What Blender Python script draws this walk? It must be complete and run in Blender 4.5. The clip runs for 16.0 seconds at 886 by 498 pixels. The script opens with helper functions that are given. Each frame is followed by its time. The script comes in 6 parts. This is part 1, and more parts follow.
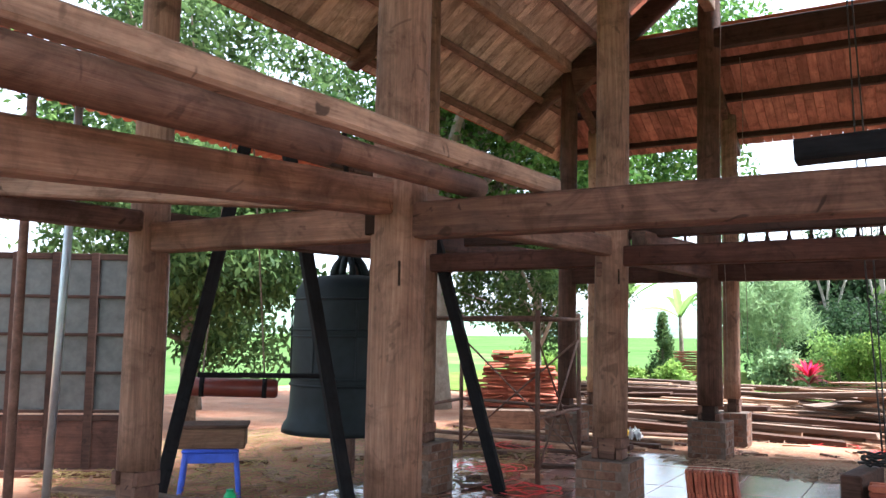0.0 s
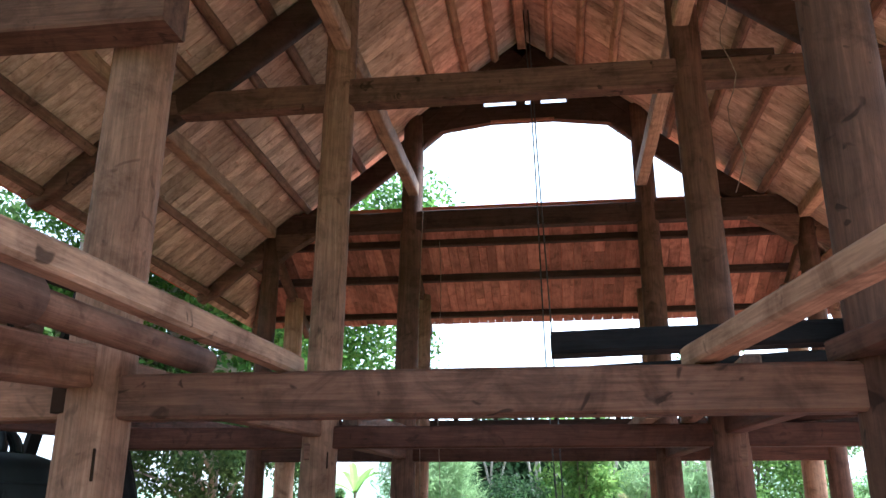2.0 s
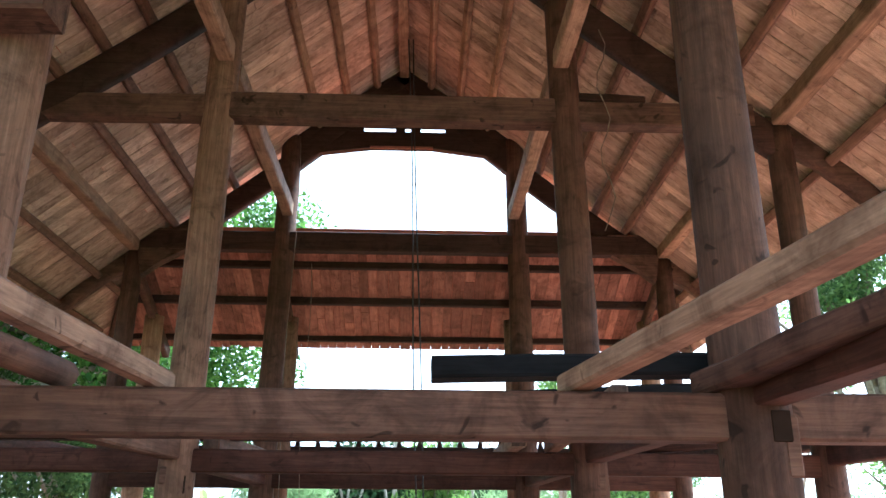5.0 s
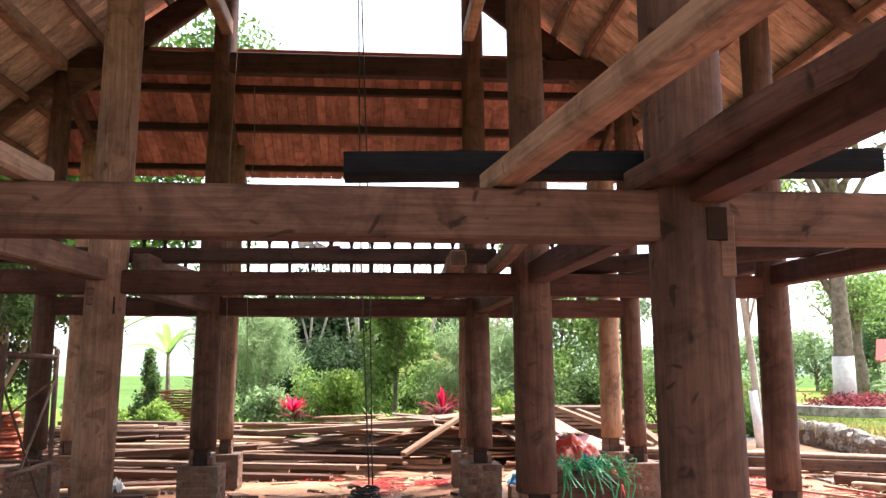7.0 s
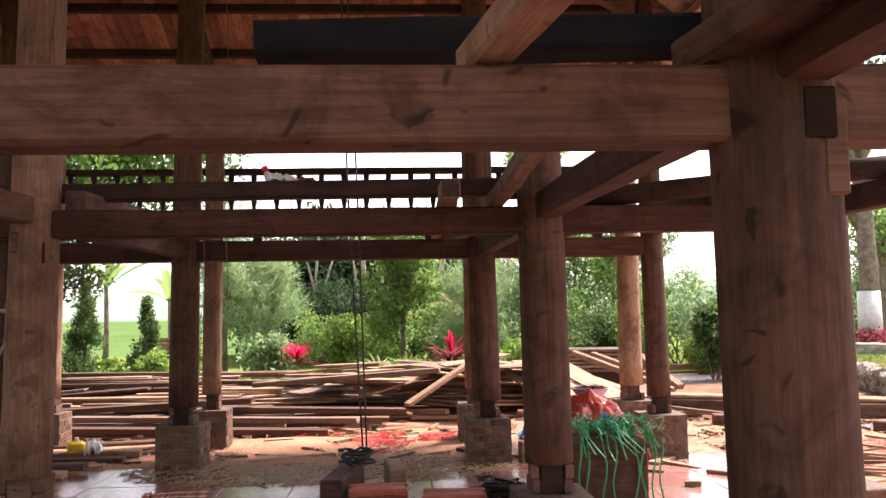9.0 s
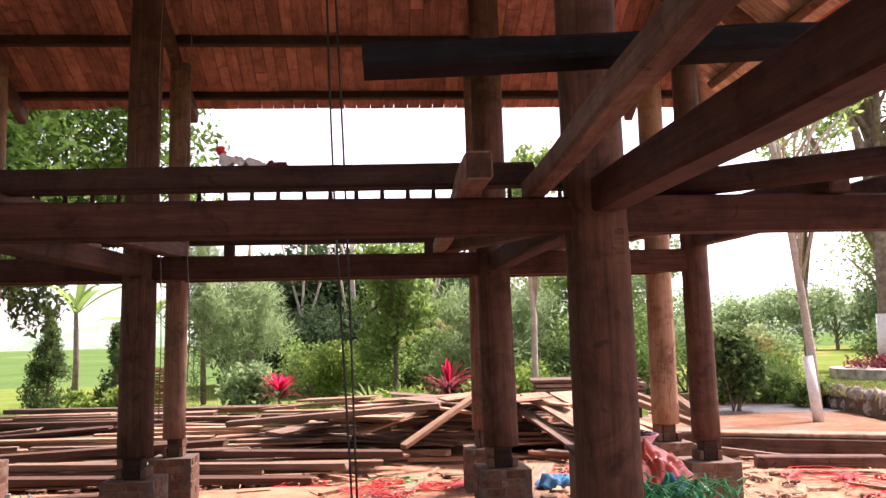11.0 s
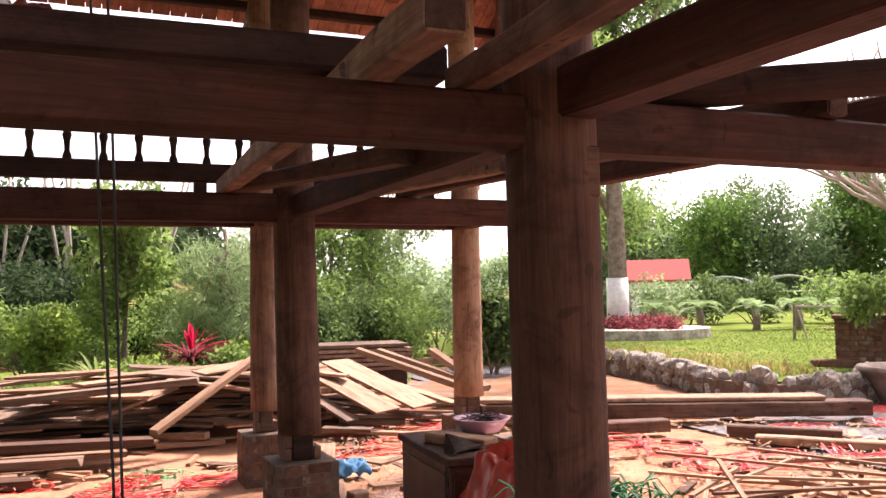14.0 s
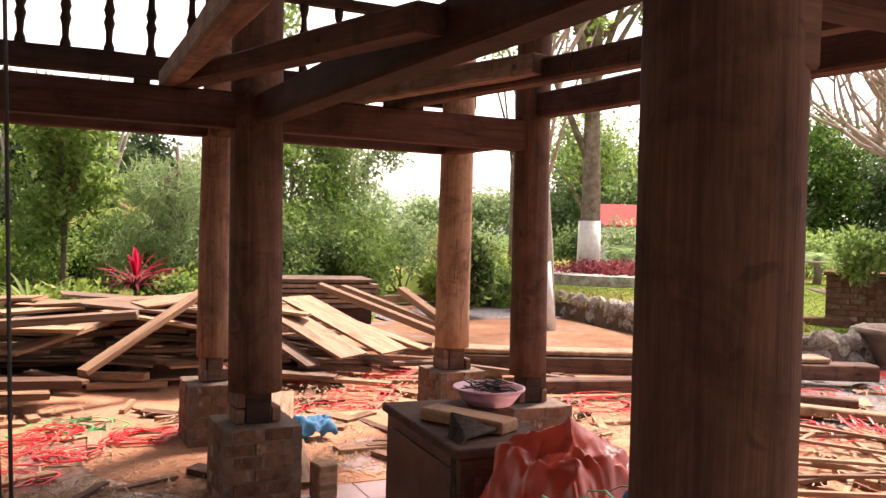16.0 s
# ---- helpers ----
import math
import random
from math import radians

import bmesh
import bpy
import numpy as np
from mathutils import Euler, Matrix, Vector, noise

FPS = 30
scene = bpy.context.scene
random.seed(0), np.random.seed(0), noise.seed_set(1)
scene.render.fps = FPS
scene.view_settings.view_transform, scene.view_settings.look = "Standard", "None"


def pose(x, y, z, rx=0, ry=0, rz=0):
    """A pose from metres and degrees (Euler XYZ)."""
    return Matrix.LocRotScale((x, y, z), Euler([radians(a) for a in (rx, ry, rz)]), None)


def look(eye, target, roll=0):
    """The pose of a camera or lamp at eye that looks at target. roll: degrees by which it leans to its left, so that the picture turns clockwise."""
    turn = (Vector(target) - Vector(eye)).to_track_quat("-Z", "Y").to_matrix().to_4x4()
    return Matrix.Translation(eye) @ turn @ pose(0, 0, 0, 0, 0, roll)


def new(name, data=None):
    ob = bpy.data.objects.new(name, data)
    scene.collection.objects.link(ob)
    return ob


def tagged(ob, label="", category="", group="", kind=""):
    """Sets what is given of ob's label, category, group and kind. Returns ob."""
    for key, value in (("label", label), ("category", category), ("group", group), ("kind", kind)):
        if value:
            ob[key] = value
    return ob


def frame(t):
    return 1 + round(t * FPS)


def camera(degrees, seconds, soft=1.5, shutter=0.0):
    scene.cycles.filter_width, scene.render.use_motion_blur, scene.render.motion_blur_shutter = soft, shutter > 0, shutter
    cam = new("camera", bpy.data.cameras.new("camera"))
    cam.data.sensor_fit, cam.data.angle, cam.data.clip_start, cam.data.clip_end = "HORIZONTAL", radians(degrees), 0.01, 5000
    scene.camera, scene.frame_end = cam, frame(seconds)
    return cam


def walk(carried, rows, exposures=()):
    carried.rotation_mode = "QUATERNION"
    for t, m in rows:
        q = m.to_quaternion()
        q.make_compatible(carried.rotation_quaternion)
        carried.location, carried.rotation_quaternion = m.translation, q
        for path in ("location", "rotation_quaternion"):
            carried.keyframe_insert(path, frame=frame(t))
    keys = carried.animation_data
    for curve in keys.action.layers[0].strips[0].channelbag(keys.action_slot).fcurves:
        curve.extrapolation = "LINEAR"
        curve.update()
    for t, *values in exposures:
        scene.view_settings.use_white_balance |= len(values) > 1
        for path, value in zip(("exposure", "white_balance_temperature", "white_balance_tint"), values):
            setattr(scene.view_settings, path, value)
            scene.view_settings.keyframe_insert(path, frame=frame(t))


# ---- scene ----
cam = camera(55.9, 16.0)
PATH = [
    (0, (0.733, -0.499, 1.412), (-0.269, 1.22, 1.608), 0.7),
    (0.5, (0.571, -0.488, 1.429), (-0.267, 1.313, 1.66), 0.9),
    (1, (0.43, -0.331, 1.448), (-0.137, 1.558, 1.786), -0.5),
    (1.5, (0.355, -0.26, 1.506), (-0.021, 1.645, 1.985), -0.2),
    (2, (0.314, -0.215, 1.534), (0.051, 1.678, 2.125), 0.2),
    (2.5, (0.276, -0.184, 1.554), (0.143, 1.697, 2.22), -0.0),
    (3, (0.271, -0.182, 1.551), (0.256, 1.695, 2.244), 0.5),
    (5.5, (0.223, -0.217, 1.493), (0.285, 1.684, 2.112), 0.5),
    (6, (0.214, -0.249, 1.47), (0.294, 1.677, 2.002), 0.8),
    (6.5, (0.271, -0.159, 1.448), (0.384, 1.794, 1.866), 0.8),
    (7, (0.44, 0.124, 1.416), (0.578, 2.098, 1.707), -0.0),
    (7.5, (0.624, 0.359, 1.449), (0.768, 2.342, 1.664), -0.5),
    (8, (0.626, 0.482, 1.467), (0.727, 2.474, 1.614), -1.3),
    (10.5, (0.607, 2.173, 1.508), (0.733, 4.161, 1.691), -0.5),
    (11, (0.566, 2.42, 1.513), (0.701, 4.405, 1.722), -1.3),
    (11.5, (0.529, 2.669, 1.532), (0.617, 4.655, 1.745), -2.0),
    (12, (0.402, 2.853, 1.53), (0.494, 4.839, 1.745), -2.6),
    (12.5, (0.249, 3.062, 1.564), (0.523, 5.03, 1.794), -3.3),
    (13, (0.245, 3.326, 1.542), (0.735, 5.253, 1.757), -2.6),
    (13.5, (0.258, 3.558, 1.531), (0.937, 5.432, 1.7), -1.5),
    (14, (0.222, 3.819, 1.53), (0.988, 5.664, 1.635), -1.1),
    (14.5, (0.212, 4.065, 1.541), (1.07, 5.87, 1.603), -1.1),
    (15, (0.293, 4.367, 1.526), (1.164, 6.166, 1.575), -0.8),
    (15.5, (0.366, 4.624, 1.502), (1.212, 6.436, 1.469), -0.5),
    (16, (0.435, 4.896, 1.521), (1.295, 6.701, 1.473), 1.7),
]
EXPOSURES = [(0, 2.1, 5500, 9), (1, 2.1, 5850, 14), (2, 2.15, 5150, 4), (3, 2.2, 4950, -3), (6, 2.3, 5200, 2), (7, 1.95, 6200, 16), (8, 1.75, 6500, 20), (11, 1.5, 6700, 32), (14, 1.5, 6950, 30), (16, 1.35, 7500, 29)]
walk(cam, [(t, look(eye, target, roll)) for t, eye, target, roll in PATH], EXPOSURES)

# ---- world and light: bright overcast day ----
world = bpy.data.worlds.new("overcast_sky")
scene.world = world
world.use_nodes = True
wn, wl = world.node_tree.nodes, world.node_tree.links
wn.clear()
sky = wn.new("ShaderNodeTexSky")
sky.sky_type = "NISHITA"
sky.sun_disc = False
sky.sun_elevation, sky.sun_rotation = radians(52), radians(60)
sky.air_density, sky.dust_density, sky.ozone_density = 1.0, 1.5, 1.0
hue = wn.new("ShaderNodeHueSaturation")
hue.inputs["Saturation"].default_value = 0.22
back = wn.new("ShaderNodeBackground")
back.inputs["Strength"].default_value = 0.15
wout = wn.new("ShaderNodeOutputWorld")
wl.new(sky.outputs[0], hue.inputs["Color"])
wl.new(hue.outputs[0], back.inputs["Color"])
wl.new(back.outputs[0], wout.inputs["Surface"])
sun = new("sun", bpy.data.lights.new("sun", "SUN"))
sun.data.energy, sun.data.angle, sun.data.color = 5.0, radians(14), (1.0, 0.95, 0.88)
sun.matrix_world = look((0, 0, 30), (0 - 30 * 0.55, -30 * 0.32, 0))


# ---- materials ----
def nodes_of(name, rough=0.7, metal=0.0, spec=0.4):
    m = bpy.data.materials.new(name)
    m.use_nodes = True
    n, l = m.node_tree.nodes, m.node_tree.links
    b = n["Principled BSDF"]
    b.inputs["Roughness"].default_value = rough
    b.inputs["Metallic"].default_value = metal
    b.inputs["Specular IOR Level"].default_value = spec
    return m, n, l, b


def ramp(n, stops):
    r = n.new("ShaderNodeValToRGB")
    e = r.color_ramp.elements
    while len(e) < len(stops):
        e.new(0.5)
    for k, (p, c) in enumerate(stops):
        e[k].position, e[k].color = p, (*c, 1)
    return r


def mix(n, l, kind, fac, a, b):
    x = n.new("ShaderNodeMix")
    x.data_type, x.blend_type = "RGBA", kind
    for sock, v in ((x.inputs[0], fac), (x.inputs[6], a), (x.inputs[7], b)):
        if hasattr(v, "links"):
            l.new(v, sock)
        elif isinstance(v, tuple):
            sock.default_value = (*v, 1)
        else:
            sock.default_value = v
    return x.outputs[2]


def noise_tex(n, l, vec, scale, detail=4, rough=0.6, dist=0.0):
    t = n.new("ShaderNodeTexNoise")
    t.inputs["Scale"].default_value, t.inputs["Detail"].default_value = scale, detail
    t.inputs["Roughness"].default_value, t.inputs["Distortion"].default_value = rough, dist
    l.new(vec, t.inputs["Vector"])
    return t.outputs["Fac"]


def coords(n, l, stretch=(1, 1, 1), island=False):
    """Object coordinates, shifted at random from piece to piece, then stretched."""
    tc = n.new("ShaderNodeTexCoord")
    if island:
        rnd = n.new("ShaderNodeNewGeometry").outputs["Random Per Island"]
    else:
        rnd = n.new("ShaderNodeObjectInfo").outputs["Random"]
    sc = n.new("ShaderNodeMath")
    sc.operation = "MULTIPLY"
    sc.inputs[1].default_value = 37.0
    l.new(rnd, sc.inputs[0])
    ad = n.new("ShaderNodeVectorMath")
    ad.operation = "ADD"
    l.new(tc.outputs["Object"], ad.inputs[0])
    l.new(sc.outputs[0], ad.inputs[1])
    mp = n.new("ShaderNodeMapping")
    mp.inputs["Scale"].default_value = stretch
    l.new(ad.outputs[0], mp.inputs["Vector"])
    return mp.outputs[0], ad.outputs[0], rnd


def bump(n, l, b, height, strength=0.3, dist=0.01):
    bp = n.new("ShaderNodeBump")
    bp.inputs["Strength"].default_value, bp.inputs["Distance"].default_value = strength, dist
    l.new(height, bp.inputs["Height"])
    l.new(bp.outputs[0], b.inputs["Normal"])


def wood(name, dark, light, grain=(0.6, 9, 9), stain=(0.10, 0.06, 0.04), stain_amount=0.45, rough=0.76, island=False, vary=0.35, knots=0.5):
    m, n, l, b = nodes_of(name, rough, spec=0.18)
    vec, raw, rnd = coords(n, l, grain, island)
    g = noise_tex(n, l, vec, 3.0, 6, 0.65, 0.8)
    r = ramp(n, [(0.27, dark), (0.73, light)])
    l.new(g, r.inputs[0])
    fine = noise_tex(n, l, vec, 14.0, 3, 0.7)
    col = mix(n, l, "MULTIPLY", 0.55, r.outputs[0], ramp_out(n, l, fine, [(0.3, (0.45, 0.42, 0.4)), (0.65, (1, 1, 1))]))
    big = noise_tex(n, l, raw, 1.7, 4, 0.6)
    st = ramp_out(n, l, big, [(0.5, (0, 0, 0)), (0.72, (stain_amount,) * 3)])
    col = mix(n, l, "MIX", st, col, stain)
    cr = noise_tex(n, l, vec, 1.1, 2, 0.5, 0.3)
    ck = ramp_out(n, l, cr, [(0.493, (0, 0, 0)), (0.498, (0.6,) * 3), (0.502, (0.6,) * 3), (0.507, (0, 0, 0))])
    cm = ramp_out(n, l, noise_tex(n, l, raw, 0.9, 2, 0.5), [(0.56, (0, 0, 0)), (0.64, (1, 1, 1))])
    col = mix(n, l, "MIX", mix(n, l, "MULTIPLY", 1.0, ck, cm), col, tuple(c * 0.25 for c in dark))
    kn = noise_tex(n, l, raw, 7.0, 2, 0.5, 1.5)
    kk = ramp_out(n, l, kn, [(0.655, (0, 0, 0)), (0.71, (knots,) * 3)])
    col = mix(n, l, "MIX", kk, col, tuple(c * 0.35 for c in dark))
    blot = noise_tex(n, l, raw, 4.5, 5, 0.7, 0.6)
    col = mix(n, l, "MULTIPLY", 0.85, col, ramp_out(n, l, blot, [(0.34, (0.5, 0.46, 0.43)), (0.52, (1, 1, 1)), (0.72, (1.25, 1.22, 1.16))]))
    val = ramp_out(n, l, rnd, [(0.0, (1 - vary,) * 3), (1.0, (1.0,) * 3)])
    col = mix(n, l, "MULTIPLY", 1.0, col, val)
    l.new(col, b.inputs["Base Color"])
    bump(n, l, b, fine, 0.35, 0.006)
    return m


def ramp_out(n, l, fac, stops):
    r = ramp(n, stops)
    l.new(fac, r.inputs[0])
    return r.outputs[0]


def speckled(name, a, b2, scale=4.0, rough=0.85, fine=30.0, relief=0.4, extra=None, dist=0.01, island=False, vary=0.25, spec=0.3):
    """Two colours mixed at a coarse and a fine scale, with relief; extra is (colour, threshold, scale) of a third."""
    m, n, l, b = nodes_of(name, rough, spec=spec)
    vec, raw, rnd = coords(n, l, (1, 1, 1), island)
    c = ramp_out(n, l, noise_tex(n, l, vec, scale, 6, 0.65), [(0.35, a), (0.65, b2)])
    f = noise_tex(n, l, vec, fine, 5, 0.7)
    c = mix(n, l, "MULTIPLY", 0.5, c, ramp_out(n, l, f, [(0.3, (0.45,) * 3), (0.65, (1, 1, 1))]))
    if extra:
        k = ramp_out(n, l, noise_tex(n, l, raw, extra[2], 4, 0.6), [(extra[1], (0, 0, 0)), (extra[1] + 0.08, (1, 1, 1))])
        c = mix(n, l, "MIX", k, c, extra[0])
    if vary:
        c = mix(n, l, "MULTIPLY", 1.0, c, ramp_out(n, l, rnd, [(0, (1 - vary,) * 3), (1, (1, 1, 1))]))
    l.new(c, b.inputs["Base Color"])
    bump(n, l, b, f, relief, dist)
    return m


def leafy(name, dark, light, rough=0.55):
    m, n, l, b = nodes_of(name, rough, spec=0.14)
    tc = n.new("ShaderNodeTexCoord")
    rnd = n.new("ShaderNodeNewGeometry").outputs["Random Per Island"]
    base = ramp_out(n, l, rnd, [(0.0, dark), (1.0, light)])
    big = noise_tex(n, l, tc.outputs["Object"], 1.2, 3, 0.6)
    col = mix(n, l, "MULTIPLY", 0.8, base, ramp_out(n, l, big, [(0.3, (0.55, 0.6, 0.5)), (0.7, (1.2, 1.15, 1.0))]))
    l.new(col, b.inputs["Base Color"])
    tr = n.new("ShaderNodeBsdfTranslucent")
    l.new(col, tr.inputs["Color"])
    ms = n.new("ShaderNodeMixShader")
    ms.inputs[0].default_value = 0.55
    l.new(b.outputs[0], ms.inputs[1])
    l.new(tr.outputs[0], ms.inputs[2])
    l.new(ms.outputs[0], n["Material Output"].inputs["Surface"])
    return m


def plain(name, c, rough=0.5, metal=0.0, spec=0.4, grime=0.3):
    m, n, l, b = nodes_of(name, rough, metal, spec)
    vec, raw, rnd = coords(n, l)
    f = noise_tex(n, l, vec, 9.0, 5, 0.65)
    col = mix(n, l, "MULTIPLY", 1.0, c, ramp_out(n, l, f, [(0.3, (1 - grime,) * 3), (0.7, (1, 1, 1))]))
    l.new(col, b.inputs["Base Color"])
    bump(n, l, b, f, 0.12, 0.004)
    return m


COLUMN = wood("column_wood", (0.150, 0.078, 0.050), (0.335, 0.200, 0.132), (8, 8, 0.4), stain=(0.085, 0.046, 0.034))
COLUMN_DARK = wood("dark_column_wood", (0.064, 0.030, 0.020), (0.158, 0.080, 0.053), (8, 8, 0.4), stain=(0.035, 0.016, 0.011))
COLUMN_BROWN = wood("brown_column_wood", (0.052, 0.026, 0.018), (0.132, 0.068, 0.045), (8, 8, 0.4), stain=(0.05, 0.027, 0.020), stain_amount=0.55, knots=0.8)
COLUMN_PALE = wood("pale_column_wood", (0.31, 0.17, 0.105), (0.53, 0.33, 0.215), (8, 8, 0.4), stain=(0.17, 0.085, 0.055), stain_amount=0.3)
BEAM_RED = wood("dark_red_beam_wood", (0.052, 0.020, 0.014), (0.122, 0.054, 0.036), (0.4, 8, 8), stain=(0.035, 0.014, 0.010))
BEAM = wood("beam_wood", (0.074, 0.037, 0.026), (0.190, 0.104, 0.071), (0.4, 8, 8), stain=(0.05, 0.028, 0.022), stain_amount=0.6, knots=0.85)
BEAM_PALE = wood("pale_beam_wood", (0.28, 0.16, 0.10), (0.52, 0.34, 0.22), (0.4, 8, 8), stain=(0.15, 0.085, 0.055), stain_amount=0.4)
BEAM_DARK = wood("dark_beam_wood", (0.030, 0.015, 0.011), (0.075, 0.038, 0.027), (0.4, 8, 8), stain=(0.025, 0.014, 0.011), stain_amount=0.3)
BLACK_WOOD = wood("black_tarred_wood", (0.006, 0.006, 0.007), (0.018, 0.017, 0.018), (0.5, 8, 8), stain=(0.02, 0.015, 0.012), vary=0.1, rough=0.95)
PITTED = wood("pitted_joist_wood", (0.19, 0.115, 0.075), (0.42, 0.275, 0.185), (0.6, 8, 8), stain=(0.10, 0.055, 0.036), stain_amount=0.6, knots=0.9)
PALE_BOARDS = wood("pale_roof_boards", (0.56, 0.36, 0.255), (0.84, 0.63, 0.495), (0.8, 9, 0.8), stain=(0.22, 0.11, 0.07), stain_amount=0.45, island=True, vary=0.45)
RED_BOARDS = wood("red_roof_boards", (0.30, 0.118, 0.082), (0.53, 0.25, 0.178), (9, 0.8, 0.8), stain=(0.15, 0.05, 0.036), stain_amount=0.35, island=True, vary=0.5)
PLANK = wood("salvaged_plank_wood", (0.34, 0.175, 0.105), (0.70, 0.45, 0.285), (0.5, 8, 8), stain=(0.24, 0.10, 0.06), stain_amount=0.6, vary=0.7)
PLANK_GREY = wood("weathered_plank_wood", (0.16, 0.100, 0.070), (0.40, 0.275, 0.20), (0.5, 8, 8), stain=(0.06, 0.036, 0.028), stain_amount=0.7, vary=0.6)
PURLIN = wood("purlin_wood", (0.14, 0.070, 0.045), (0.31, 0.18, 0.118), (0.4, 8, 8), stain=(0.07, 0.035, 0.025), stain_amount=0.55)
CABINET_WOOD = wood("cabinet_wood", (0.085, 0.036, 0.025), (0.165, 0.075, 0.050), (0.6, 8, 8), stain=(0.04, 0.02, 0.014), rough=0.42)
BRICK = speckled("old_brick", (0.125, 0.064, 0.042), (0.24, 0.135, 0.090), 7, 0.95, 40, 0.6, extra=((0.26, 0.20, 0.155), 0.58, 5), vary=0.3, spec=0.1)
MORTAR = speckled("mortar", (0.115, 0.078, 0.057), (0.20, 0.145, 0.112), 12, 0.95, 50, 0.6)
RED_BRICK = speckled("fresh_red_brick", (0.36, 0.13, 0.08), (0.50, 0.22, 0.14), 9, 0.85, 40, 0.4, vary=0.3)
TERRACOTTA = speckled("terracotta_tile", (0.40, 0.095, 0.052), (0.58, 0.175, 0.090), 6, 0.7, 40, 0.3, vary=0.35)
FLOOR_TILE = speckled("red_floor_tile", (0.28, 0.125, 0.10), (0.38, 0.195, 0.165), 3, 0.17, 30, 0.05, extra=((0.27, 0.175, 0.125), 0.56, 2.2), vary=0.2, spec=0.6)
GROUT = speckled("grout", (0.20, 0.17, 0.15), (0.30, 0.26, 0.22), 8, 0.9)
EARTH = speckled("ground_earth", (0.36, 0.150, 0.080), (0.52, 0.265, 0.155), 0.9, 0.95, 22, 0.7, extra=((0.32, 0.18, 0.11), 0.56, 0.7), dist=0.03, vary=0)
GRAVEL = speckled("gravel", (0.15, 0.15, 0.155), (0.34, 0.32, 0.32), 18, 0.95, 60, 1.0, extra=((0.48, 0.27, 0.17), 0.56, 0.7), dist=0.03, vary=0)
FIELD = speckled("paddy_field", (0.066, 0.125, 0.036), (0.105, 0.165, 0.056), 0.12, 0.95, 3, 0.3, extra=((0.15, 0.17, 0.07), 0.6, 0.05), vary=0, spec=0.0)
LAWN = speckled("lawn", (0.095, 0.150, 0.030), (0.16, 0.20, 0.055), 0.8, 0.95, 30, 0.5, extra=((0.30, 0.20, 0.11), 0.6, 0.35), vary=0, spec=0.0)
STONE = speckled("rubble_stone", (0.22, 0.19, 0.16), (0.66, 0.60, 0.52), 6, 0.9, 30, 0.9, dist=0.03, vary=0.4)
BRONZE = plain("dark_green_bronze", (0.013, 0.019, 0.021), 0.62, 0.2, 0.25, 0.4)
PAINT_RED = plain("dark_red_lacquer", (0.14, 0.03, 0.02), 0.35)
RUST = speckled("rusty_steel", (0.10, 0.05, 0.035), (0.20, 0.11, 0.08), 12, 0.7, 50, 0.3)
STEEL = plain("galvanised_steel", (0.42, 0.46, 0.47), 0.4, 0.7)
PANE = plain("dusty_pale_pane", (0.115, 0.115, 0.11), 0.35, 0.0, 0.4, 0.45)
BLUE = plain("blue_plastic", (0.06, 0.12, 0.62), 0.4)
CYAN = plain("blue_cloth", (0.035, 0.17, 0.32), 0.8)
PINK = plain("pink_plastic", (0.62, 0.34, 0.42), 0.4)
YELLOW = plain("yellow_plastic", (0.90, 0.55, 0.02), 0.35)
WHITE = plain("white_limewash", (0.78, 0.77, 0.74), 0.9)
TARP = plain("red_tarpaulin", (0.60, 0.075, 0.045), 0.33, 0, 0.5, 0.4)
RED_STRAP = plain("red_plastic_strap", (0.72, 0.03, 0.03), 0.35)
GREEN_STRAP = plain("green_plastic_strap", (0.03, 0.36, 0.12), 0.4)
ROPE = speckled("rope_fibre", (0.16, 0.12, 0.09), (0.30, 0.24, 0.18), 30, 0.9, 80, 0.6)
CABLE = plain("dark_cable", (0.03, 0.028, 0.027), 0.5)
CLAY_POT = speckled("glazed_clay_pot", (0.20, 0.15, 0.12), (0.34, 0.27, 0.22), 5, 0.6, 30, 0.3)
BARK = speckled("bark", (0.16, 0.12, 0.09), (0.34, 0.28, 0.22), 6, 0.95, 25, 0.9, dist=0.03)
PALE_BARK = speckled("pale_bark", (0.38, 0.33, 0.27), (0.56, 0.50, 0.42), 6, 0.9, 25, 0.6, dist=0.02)
LEAF_DARK = leafy("dark_leaf", (0.050, 0.095, 0.038), (0.165, 0.25, 0.09))
LEAF_TREE = leafy("fresh_tree_leaf", (0.048, 0.120, 0.028), (0.165, 0.30, 0.070))
LEAF_GROVE = leafy("deep_grove_leaf", (0.022, 0.048, 0.024), (0.075, 0.125, 0.055))
# paler, bluer green: the haze over far trees is put into the leaf colour
LEAF_HAZED = leafy("hazed_far_leaf", (0.085, 0.16, 0.085), (0.19, 0.29, 0.14))
LEAF_GRASS = leafy("lawn_grass_blade", (0.075, 0.135, 0.028), (0.17, 0.225, 0.065))
LEAF_STRIPE = leafy("striped_sword_leaf", (0.10, 0.21, 0.05), (0.50, 0.56, 0.24))
LEAF_MID = leafy("mid_leaf", (0.115, 0.21, 0.06), (0.31, 0.45, 0.15))
LEAF_BRIGHT = leafy("bright_leaf", (0.15, 0.27, 0.05), (0.36, 0.49, 0.13))
LEAF_GREY = leafy("grey_green_needle", (0.16, 0.26, 0.13), (0.35, 0.47, 0.25))
LEAF_DRY = leafy("dry_leaf", (0.20, 0.16, 0.06), (0.40, 0.34, 0.14))
LEAF_RED = leafy("crimson_leaf", (0.50, 0.012, 0.06), (0.82, 0.06, 0.17))
LEAF_MAROON = leafy("maroon_leaf", (0.16, 0.03, 0.05), (0.30, 0.08, 0.09))
